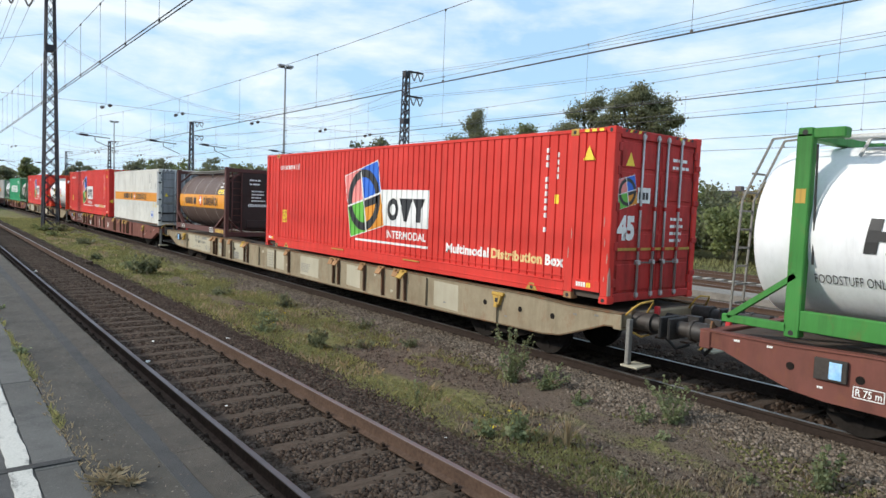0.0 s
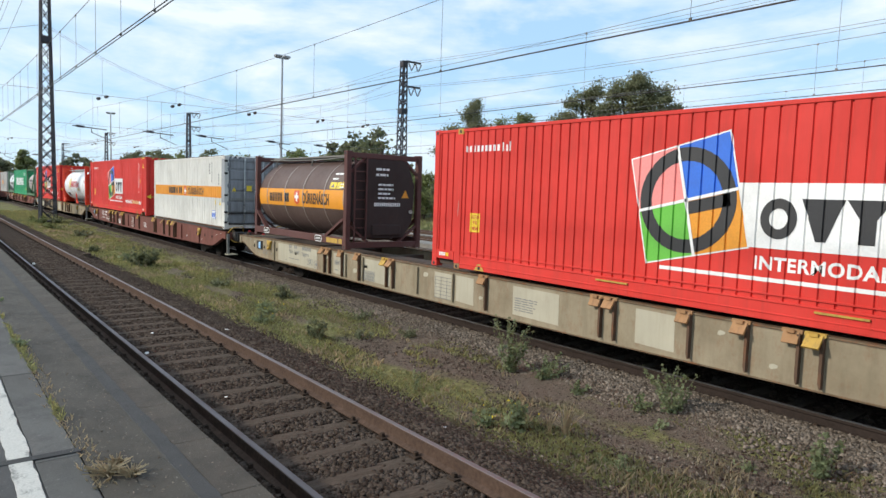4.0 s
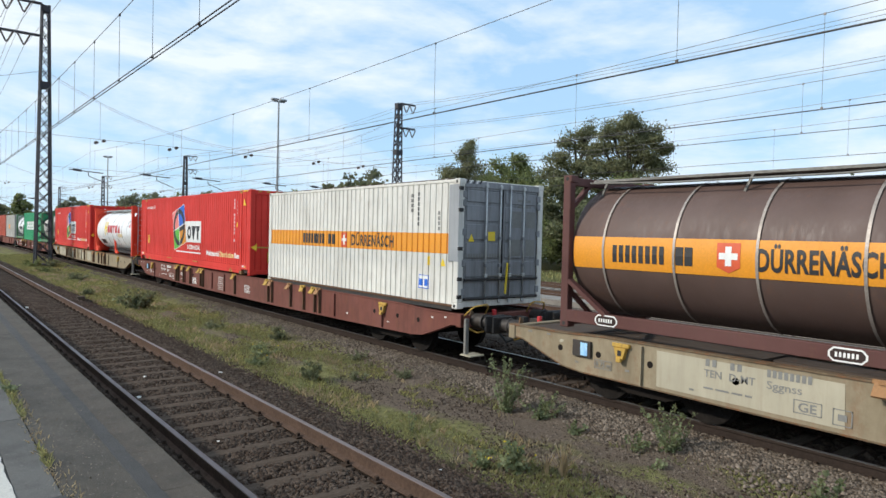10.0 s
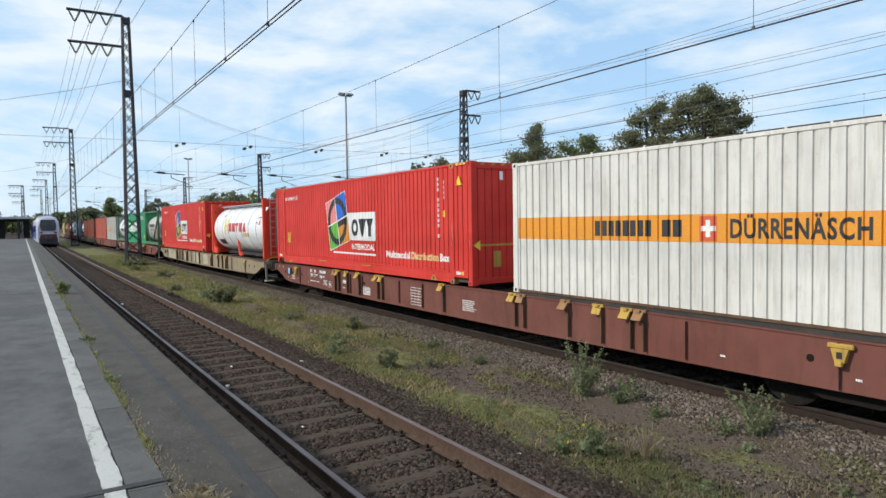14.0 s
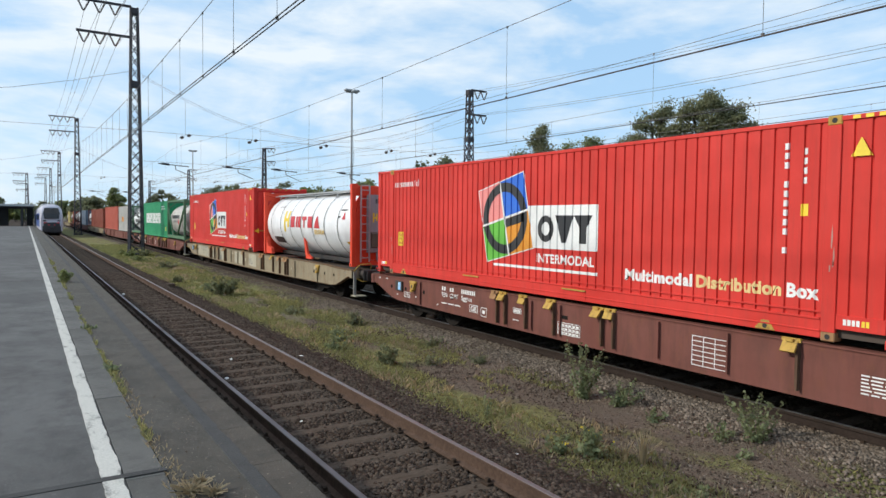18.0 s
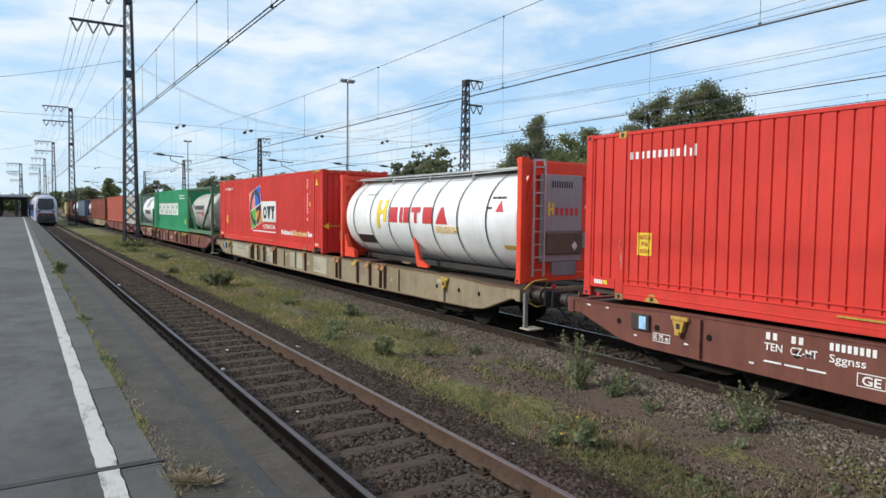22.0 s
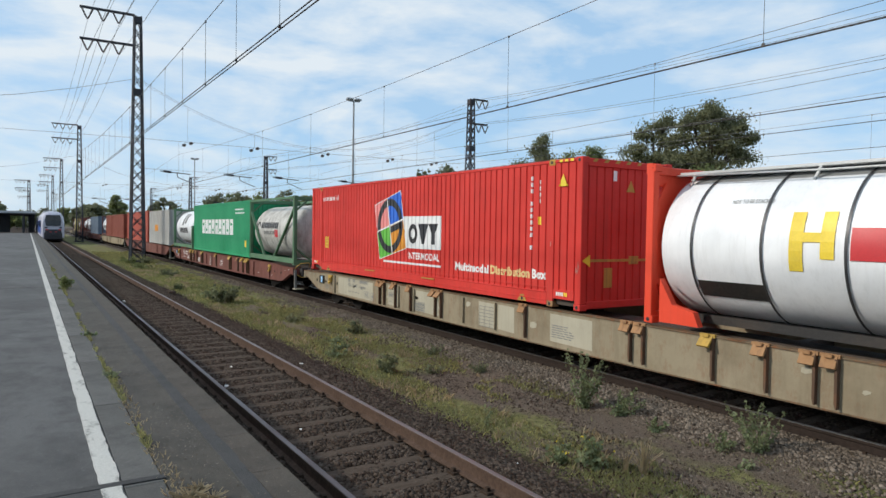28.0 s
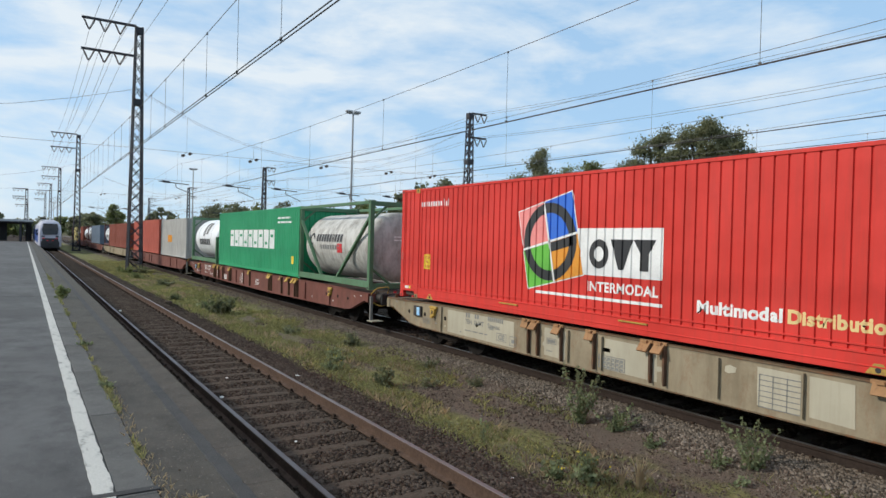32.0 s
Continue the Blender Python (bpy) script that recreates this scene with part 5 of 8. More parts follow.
def white_box(u):
    L, H, W = 9.35, 2.70, 2.5
    c = box_container("bulk_container", u, L, H, W, M["white_rib"], "dirty white ribbed bulk container with an orange band", "bulk containers", doors=True, foot=0.08)
    for ob in list(c.children):
        if ob.name.startswith("bottom_rail"):
            ob.data.materials.clear()
            ob.data.materials.append(M["rust_dark"])
        if ob.name.startswith("roof"):
            ob.data.materials.clear()
            ob.data.materials.append(M["door_grey"])
    put = lambda bm, y, z, nm, m, lift=0.004, lab="": on_side(c, bm, y, z, W, nm, m, lab, lift=lift)
    put(flat(rect(0, 0, L - 0.42, 0.43)), L - 0.17, 1.13, "amber_band", M["amber_print"], 0.004, "amber band along the side")
    put(strokes(8, 1.30, 0.27, 0.25), 7.0, 1.21, "name_mark", M["black_print"], 0.008)
    put(strokes(2, 0.42, 0.27, 0.2), 5.52, 1.21, "name_mark", M["black_print"], 0.008)
    put(flat(rect(0, 0, 0.30, 0.38)), 4.82, 1.15, "shield", M["shield_red"], 0.007, "red shield with a white cross")
    put(flat(rect(0.11, 0.06, 0.19, 0.32), rect(0.03, 0.15, 0.11, 0.23), rect(0.19, 0.15, 0.27, 0.23)), 4.82, 1.15, "white_cross", M["white_print"], 0.010)
    put(fit_width(letters("DÜRRENÄSCH", 0.27, 1.12, 0.010), 1.92), 4.30, 1.21, "lettering", M["black_print"], 0.008)
    put(flat(*[rect(0, i * 0.11, 0.07, i * 0.11 + 0.08) for i in range(4)]), 1.72, 2.02, "number_notice", M["grey_print"])
    put(flat(*[rect(0, i * 0.11, 0.07, i * 0.11 + 0.08) for i in range(7)]), 1.46, 1.72, "number_notice", M["grey_print"])
    put(flat(*[rect(0, i * 0.11, 0.07, i * 0.11 + 0.08) for i in range(4)]), 0.72, 1.62, "number_notice", M["grey_print"])
    put(flat(rect(0, 0, 0.34, 0.30)), 1.36, 0.34, "sign_ground", M["white_print"], 0.005, "white and blue pictogram sign")
    put(flat(rect(0.02, 0.06, 0.13, 0.21)), 1.36, 0.34, "sign_mark", M["blue_print"], 0.009)
    put(flat(rect(0.21, 0.06, 0.32, 0.21)), 1.36, 0.34, "sign_mark", M["blue_print"], 0.009)
    put(flat(rect(0.0, 0.285, 0.34, 0.30), rect(0, 0, 0.34, 0.02), rect(0, 0, 0.015, 0.3), rect(0.325, 0, 0.34, 0.3)), 1.36, 0.34, "sign_mark", M["blue_print"], 0.009)
    put(flat(rect(0, 0, 0.09, 0.20)), 1.06, 0.86, "yellow_label", M["yellow_print"])
    put(tri(0.19), 0.62, 0.86, "warning_triangle", M["yellow_print"])
    part("front_post_panel", boxes((-W / 2 - 0.003, -W / 2 + 0.02, 0.005, 0.33, 0.98, H - 0.12)), M["post_grey"], c, "grey repainted corner panel")
    for sx in range(5):
        part("hazard_stripe", plate([(-1.08 + sx * 0.09, H - 0.09), (-1.04 + sx * 0.09, H - 0.09), (-1.00 + sx * 0.09, H - 0.02), (-1.04 + sx * 0.09, H - 0.02)], -0.008, 0.02), M["white_print" if sx % 2 else "black_print"], c)
    for i in range(15):
        part("roof_bow", boxes((-W / 2 + 0.01, W / 2 - 0.01, 0.45 + i * 0.60, 0.50 + i * 0.60, H - 0.03, H + 0.018), bevel=0.008), M["white_rib"], c)
    for sx in (-1, 1):
        part("roof_edge", boxes((sx * (W / 2 - 0.012), sx * (W / 2 - 0.07), 0.2, L - 0.2, H - 0.012, H + 0.010), bevel=0.004), M["deck"], c, "dark dented roof edge")
    for z in (0.25, 0.62, 1.25, 2.05, 2.5):
        part("post_hinge", boxes((-1.255, -1.14, -0.018, 0.03, z - 0.04, z + 0.04), bevel=0.008), M["dark_steel"], c)
    part("safety_strut", bar(bmesh.new(), (0.10, -0.06, 0.95), (0.06, -0.05, 0.28), 0.035), M["yellow_print"], c, "yellow safety strut on the flap")
    part("side_skirt", boxes((-W / 2 + 0.02, -W / 2 + 0.08, 0.2, L - 0.2, -0.05, 0.03)), M["dark_steel"], c)
    container_doors(c, H, W, M["door_grey"], M["galv"], 6, 0.62)
    part("discharge_flap", boxes((-1.08, 1.08, 0.02, 0.08, 0.19, 0.58), bevel=0.015), M["door_grey"], c, "grey lower discharge flap")
    part("flap_shaft", rod(bmesh.new(), (-1.08, -0.01, 0.60), (1.08, -0.01, 0.60), 0.028, 8), M["dark_steel"], c)
    part("flap_shaft", rod(bmesh.new(), (-1.08, -0.01, 0.20), (1.08, -0.01, 0.20), 0.035, 8), M["dark_steel"], c)
    part("door_header", boxes((-1.1, 1.1, -0.004, 0.06, H - 0.17, H - 0.03), bevel=0.01), M["door_grey"], c)
    on_end(c, flat(rect(0, 0, 0.20, 0.20)), -0.42, 1.42, 0.010, "yellow_label", M["yellow_print"])
    on_end(c, tri(0.17), -0.98, 1.40, 0.010, "warning_triangle", M["yellow_print"])
    on_end(c, strokes(13, 0.98, 0.09, 0.3), -1.06, 1.06, 0.008, "address_mark", M["grey_print"])
    on_end(c, lines(2, 0.50, 0.26, 11), 0.45, 2.16, 0.010, "number_notice", M["grey_print"])
    for z in (1.72, 1.10):
        for x in (0.28, 0.72):
            on_end(c, flat(rect(0, 0, 0.28, 0.36)), x, z, 0.009, "data_panel", M["grey_print"])


def red_frame_tank(u):
    L, H, W, r, z = 9.125, 2.62, 2.5, 1.17, 1.30
    c = rolling("tank_container", u, FLOOR, "glossy white tank container with orange-red end frames", "tank container", "tank containers")
    b = tank_body(c, 0.15, L - 0.13, r, z, M["tank_white"], (1.31, 2.47, 3.60, 4.77, 5.95, 7.10, 8.26), M["band_steel"], 0.16)
    vs, fs = hoop(0.55, L - 1.0, r + 0.006, z, 20, -30, 30)
    part("top_cladding", mesh_of("top_cladding", vs, fs, M["galv"], True), None, b, "bare steel sheet along the top")
    for y, s in ((0, 1), (L, -1)):
        end_frame(c, y, s, H, W, M["frame_red"], 0.14, 0.15, braces=False)
        web = [(-1.11, 0.70), (-0.80, 0.20), (0.72, 0.20), (0.80, 0.75), (0.98, 1.10), (0.98, 1.62), (0.78, H - 0.62), (0.80, H - 0.30), (-0.92, H - 0.30), (-1.11, H - 0.62)]
        part("end_web", plate(web, y + s * 0.09, y + s * 0.13), M["frame_red"], c, "red steel end wall with cut corners")
        part("end_header", boxes((-W / 2 + 0.14, W / 2 - 0.14, y + s * 0.01, y + s * 0.09, H - 0.36, H - 0.05), bevel=0.02), M["frame_red"], c)
        for sx in (-1, 1):
            part("gusset", plate([(sx * 1.11, 0.12), (sx * 0.55, 0.12), (sx * 0.70, 0.28), (sx * 1.108, 0.62)], y + s * 0.012, y + s * 0.075), M["frame_red"], c)
            part("lug", plate([(sx * 1.254, H - 0.16), (sx * 1.02, H - 0.16), (sx * 1.06, H + 0.02), (sx * 1.254, H + 0.02)], y - s * 0.005, y + s * 0.12), M["frame_red"], c)
            part("side_gusset", bar(bmesh.new(), (sx * 1.16, y + s * 0.06, 1.42), (sx * 0.86, y + s * 0.08, H - 0.34), 0.09, 0.05), M["frame_red"], c)
        if y == 0:
            continue
        for side in (-1, 1):
            sk = bmesh.new()
            prism(sk, [(y + s * 0.3, 0.04), (y + s * 1.05, 0.04), (y + s * 0.95, 0.26), (y + s * 0.55, 0.34), (y + s * 0.3, 0.75)], side * (W / 2 - 0.02), side * (W / 2 - 0.14))
            part("frame_skirt", sk, M["frame_red"], c)
    for side in (-1, 1):
        sd = bmesh.new()
        prism(sd, [(4.00, 0.02), (4.55, 0.02), (4.80, 0.80), (4.72, 0.82), (4.40, 0.20), (4.00, 0.07)], side * 0.98, side * 1.06)
        part("saddle", sd, M["frame_red"], c)
    spine = part("spine", boxes((-0.5, 0.5, 0.3, L - 0.3, 0.02, 0.16)), M["dark_steel"], c)
    ladder(c, -0.96, -0.66, -0.05, 0.15, H - 0.04, M["galv"], 9)
    part("ladder_hoop", bar(bmesh.new(), (-0.96, -0.05, H - 0.04), (-0.66, -0.05, H - 0.02), 0.04), M["galv"], c)
    part("end_panel", boxes((-0.72, 0.48, 0.0, 0.06, 0.44, H - 0.30), bevel=0.02), M["post_grey"], c, "pale grey end cabinet")
    part("cabinet_box", boxes((-0.58, 0.46, -0.05, 0.02, 0.60, 1.08), bevel=0.02), M["olive_box"], c, "dull olive valve cover")
    part("cover_lip", boxes((-0.60, 0.48, -0.065, -0.045, 1.05, 1.11)), M["step_steel"], c)
    part("cover_label", plate([(0.14, 0.78), (0.22, 0.68), (0.30, 0.78), (0.22, 0.88)], -0.058, -0.05), M["white_print"], c, "white diamond label")
    part("valve_tray", boxes((-0.35, 0.36, 0.0, 0.28, 0.12, 0.44), bevel=0.03), M["door_grey"], c)
    part("side_box", boxes((0.50, 0.98, 0.0, 0.20, 0.72, 1.04), bevel=0.02), M["post_grey"], c)
    on_end(c, strokes(9, 0.62, 0.14, 0.42), -0.42, 2.03, -0.004, "number_notice", M["black_print"])
    on_end(c, strokes(5, 0.72, 0.16, 0.35), -0.32, 1.44, -0.004, "name_mark", M["red_print"])
    on_end(c, flat(rect(0, 0, 0.06, 0.30), rect(0.06, 0.12, 0.12, 0.17), rect(0.12, 0.04, 0.17, 0.28)), -0.52, 1.42, -0.004, "name_mark", M["yellow_print"])
    on_end(c, tri(0.17), 0.62, 1.60, 0.085, "warning_triangle", M["white_print"])
    walkway_top(c, L, H - 0.06, M["galv"])
    put = lambda bm, yl, zc, nm, m, lift=0.012, lab="": part(nm, wrap(bm, yl, zc, z, r, lift), m, b, lab, True)
    put(flat(rect(0, -0.16, 0.19, 0.66), rect(0.19, 0.24, 0.42, 0.37), rect(0.42, 0.02, 0.60, 0.66)), 6.72, 1.16, "name_shape", M["yellow_print"], 0.012, "yellow initial drawn as blocks")
    for i, w in enumerate((0.44, 0.50, 0.46, 0.50, 0.54)):
        yl = 5.92 - sum((0.44, 0.50, 0.46, 0.50, 0.54)[:i]) - i * 0.14
        poly = [rect(0, 0, w, 0.42)] if i in (0, 3) else [rect(0, 0, 0.16, 0.42), rect(0.22, 0, w, 0.42)] if i == 1 else [rect(0, 0.28, w, 0.42), rect(w * 0.36, 0, w * 0.64, 0.28)] if i == 2 else [[(0, 0), (w, 0), (w * 0.6, 0.42), (w * 0.4, 0.42)]]
        put(flat(*poly), yl, 1.18, "name_shape", M["red_print"])
    put(fit_width(letters("BELGIUM", 0.15, 1.0, 0.012), 0.98), 3.48, 0.97, "lettering", M["tan_print"])
    put(lines(1, 0.62, 0.13, 12), 1.22, 1.80, "number_notice", M["black_print"])
    put(lines(1, 0.24, 0.13, 13), 1.32, 1.56, "number_notice", M["black_print"])
    put(tri(0.28), 1.00, 1.50, "warning_triangle", M["red_print"])
    put(flat(rect(0, 0, 0.55, 0.10)), 0.80, 0.66, "rating_plate", M["clamp_yellow"])
    put(fit_width(letters("NOT TO BE STACKED", 0.07, 1.0, 0.001), 0.66), 7.72, 1.98, "lettering", M["grey_print"])
    put(flat(rect(0, 0, 1.10, 0.30)), 8.24, 0.45, "belly_panel", M["dark_steel"], 0.008, "dark panel low on the barrel")


def green_frame_tank(u):
    L, H, W, r, z = 9.125, 2.66, 2.5, 1.18, 1.33
    c = rolling("tank_container", u, FLOOR, "white food tank container with a bright green frame", "tank container", "tank containers")
    b = tank_body(c, 0.3, L - 0.15, r, z, M["tank_white"], (2.2, 4.5, 6.6), M["band_steel"], 0.30)
    for y in (0.9, L - 0.96):
        for side in (-1, 1):
            h = side * W / 2
            part("corner_post", boxes((h, h - side * 0.14, y - 0.10, y + 0.10, 0.10, H - 0.06), bevel=0.015), M["frame_green"], c)
            casting(c, h - side * 0.09, y, 0.06, M["frame_green"])
            casting(c, h - side * 0.09, y, H - 0.05, M["frame_green"])
        part("top_bar", boxes((-W / 2 + 0.14, W / 2 - 0.14, y - 0.08, y + 0.08, H - 0.14, H - 0.02), bevel=0.01), M["frame_green"], c)
    part("top_lug", boxes((-W / 2 + 0.02, -W / 2 + 0.20, L - 1.42, L - 0.88, H - 0.13, H), bevel=0.015), M["frame_green"], c)
    for side in (-1, 1):
        h = side * W / 2
        part("side_rail", boxes((h, h - side * 0.12, 1.0, L - 1.06, 0.10, 0.36), bevel=0.01), M["frame_green"], c)
        part("foot_rail", boxes((h, h - side * 0.10, L - 0.9, L - 0.02, 0.06, 0.17), bevel=0.01), M["frame_green"], c)
        part("side_brace", bar(bmesh.new(), (h - side * 0.05, L - 0.96, 0.80), (h - side * 0.05, L - 0.10, 0.14), 0.10, 0.07), M["frame_green"], c)
        part("saddle", boxes((h - side * 0.05, h - side * 0.35, 6.55, 6.85, 0.3, 0.62), bevel=0.03), M["grey_box"], c)
    part("post_label", boxes((-W / 2 - 0.004, -W / 2 + 0.02, L - 1.02, L - 0.90, 1.72, 1.90)), M["clamp_yellow"], c, "faded yellow label")
    part("cable", rod(bmesh.new(), (-W / 2 + 0.05, L - 1.10, H - 0.2), (-W / 2 + 0.10, L - 1.12, 0.95), 0.014, 6), M["rubber"], c)
    lad = bmesh.new()
    for x in (-0.95, -0.62):
        bar(lad, (x, L + 0.02, 0.15), (x, L - 0.05, 1.75), 0.026)
        bar(lad, (x, L - 0.05, 1.75), (x, L - 0.42, H - 0.08), 0.026)
        bar(lad, (x, L - 0.42, H - 0.08), (x, L - 1.0, H - 0.04), 0.026)
    l = part("ladder", lad, M["step_steel"], c)
    for i in range(8):
        zz = 0.3 + i * 0.26
        part("rung", boxes((-0.95, -0.62, L - 0.04 - max(0, zz - 1.75) * 0.4, L - 0.01 - max(0, zz - 1.75) * 0.4, zz - 0.013, zz + 0.013)), M["step_steel"], l)
    walkway_top(c, L - 1.0, H + 0.02, M["galv"])
    put = lambda bm, yl, zc, nm, m, lift=0.012, lab="": part(nm, wrap(bm, yl, zc, z, r, lift), m, b, lab, True)
    put(fit_width(letters("FOODSTUFF ONLY", 0.13, 1.05, 0.0), 0.86), 8.00, 0.70, "lettering", M["black_print"])
    put(flat([(0.06, 0), (0.20, 0), (0.26, 0.42), (0.12, 0.42)], [(0.30, 0), (0.44, 0), (0.50, 0.42), (0.36, 0.42)], [(0.13, 0.15), (0.40, 0.15), (0.42, 0.27), (0.15, 0.27)]), 7.50, 1.14, "name_shape", M["black_print"])
    on_side(c, flat(rect(0, 0, 0.12, 0.08)), 6.80, 0.21, W, "plate", M["blue_print"], "", False, 0.024)
    on_side(c, lines(1, 0.5, 0.10, 14), 7.05, 0.12, W, "data_notice", M["black_print"], "", False, 0.024)


def cream_tank(u):
    L, H, W, r, z = 6.058, 2.72, 2.44, 1.10, 1.30
    c = rolling("tank_container", u, FLOOR, "grimy cream tank container in a dull green frame", "tank container", "tank containers")
    b = tank_body(c, 0.25, L - 0.2, r, z, M["tank_cream"], (3.1,), M["tank_cream"], 0.3)
    for y, s in ((0, 1), (L, -1)):
        end_frame(c, y, s, H, W, M["frame_dull_green"])
    for side in (-1, 1):
        h = side * W / 2
        part("side_rail", boxes((h, h - side * 0.10, 0.14, L - 0.14, 0.06, 0.26), bevel=0.01), M["frame_dull_green"], c)
        part("top_rail", boxes((h, h - side * 0.08, 0.14, L - 0.14, H - 0.12, H - 0.02), bevel=0.01), M["frame_dull_green"], c)
        for a, e in ((0.16, 2.55), (L - 0.16, L - 2.2)):
            part("side_brace", bar(bmesh.new(), (h - side * 0.05, a, H - 0.55), (h - side * 0.05, e, 0.22), 0.10, 0.07), M["frame_dull_green"], c)
    put = lambda bm, yl, zc, nm, m, lift=0.012, lab="": part(nm, wrap(bm, yl, zc, z, r, lift), m, b, lab, True)
    put(strokes(10, 2.3, 0.26, 0.3), 4.6, 1.42, "name_mark", M["black_print"])
    put(strokes(8, 1.7, 0.15, 0.3), 4.2, 1.16, "name_mark", M["grey_print"])
    put(flat(rect(0, 0, 0.42, 0.30)), 2.75, 1.06, "red_label", M["red_print"])
    put(ring(0.2, 0.25, 0.14, 0.22, 0, 300, 20), 5.2, 1.25, "logo_ring", M["black_print"])
    on_end(c, lines(2, 0.6, 0.2, 15), -0.4, 1.5, -0.01, "data_notice", M["white_print"])


def green_box(u):
    c = box_container("shipping_container", u, 12.192, 2.72, 2.44, M["green"], "bright green 40-foot shipping container with white name blocks", "shipping containers")
    put = lambda bm, y, z, nm, m, lift=0.004, lab="": on_side(c, bm, y, z, 2.44, nm, m, lab, lift=lift)
    put(strokes(9, 7.0, 0.80, 0.16), 9.95, 1.04, "name_mark", M["white_print"], 0.004, "white name drawn as blocks")
    for i in range(9):
        put(flat(rect(0, 0, 0.34, 0.12)), 9.95 - i * 7.0 / 9 - 0.16, 1.20 if i % 2 else 1.52, "name_gap", M["green"], 0.007)
    put(lines(2, 2.0, 0.35, 16), 2.7, 2.1, "number_notice", M["white_print"])
    put(flat(rect(0, 0, 0.25, 0.3)), 0.95, 0.5, "yellow_label", M["yellow_print"])


def small_white_tank(u, name="tank_container", frame="frame_dull_green", L=6.058, skin="tank_white"):
    H, W, r, z = 2.65, 2.44, 1.12, 1.36
    c = rolling("tank_container", u, FLOOR, "white tank container in a steel frame", "tank container", "tank containers")
    b = tank_body(c, 0.3, L - 0.25, r, z, M[skin], (1.6, 3.1, 4.6), M["galv"], 0.35)
    for y, s in ((0, 1), (L, -1)):
        end_frame(c, y, s, H if y else H * 0.55, W, M[frame], top=bool(y))
    for side in (-1, 1):
        h = side * W / 2
        part("side_rail", boxes((h, h - side * 0.10, 0.14, L - 0.14, 0.06, 0.26), bevel=0.01), M[frame], c)
    put = lambda bm, yl, zc, nm, m, lift=0.012, lab="": part(nm, wrap(bm, yl, zc, z, r, lift), m, b, lab, True)
    put(strokes(6, 2.6, 0.34, 0.3), 4.4, 1.0, "name_mark", M["black_print"])
    put(flat(rect(0, 0, 0.5, 0.9), rect(0.7, 0.1, 1.2, 0.85)), 3.6, 1.5, "logo_block", M["grey_print"])


# ---- wagons ----
BELLY = [(0.0, 0.85), (0.35, 0.83), (0.57, 0.75), (0.97, 0.61), (1.3, 0.50), (1.7, 0.455), (4.5, 0.42), (9.0, 0.38), (16.1, 0.38), (20.6, 0.42), (23.4, 0.455), (23.8, 0.50), (24.13, 0.61), (24.53, 0.75), (24.75, 0.83), (25.1, 0.85)]
BROW = [(25.1, 1.05), (23.9, 1.05), (23.0, 1.09), (20.9, 1.10), (4.2, 1.10), (2.1, 1.09), (1.2, 1.05), (0.0, 1.05)]
SILL = BELLY + BROW
WHEEL_MESH = []


def wheelset_mesh():
    if WHEEL_MESH:
        return WHEEL_MESH
    bm = bmesh.new()
    for s in (-1, 1):
        rod(bm, (s * 0.69, 0, 0), (s * 0.82, 0, 0), 0.46, 28)
        rod(bm, (s * 0.67, 0, 0), (s * 0.70, 0, 0), 0.49, 28)
        rod(bm, (s * 0.82, 0, 0), (s * 0.90, 0, 0), 0.12, 12)
        for k in range(4):
            a = k * math.pi / 2
            rod(bm, (s * 0.815, math.cos(a) * 0.30, math.sin(a) * 0.30), (s * 0.83, math.cos(a) * 0.30, math.sin(a) * 0.30), 0.07, 8)
    rod(bm, (-0.9, 0, 0), (0.9, 0, 0), 0.085, 12)
    bmesh.ops.recalc_face_normals(bm, faces=bm.faces)
    me = bpy.data.meshes.new("wheelset")
    bm.to_mesh(me)
    bm.free()
    me.materials.append(M["wheel"])
    WHEEL_MESH.append(me)
    return WHEEL_MESH


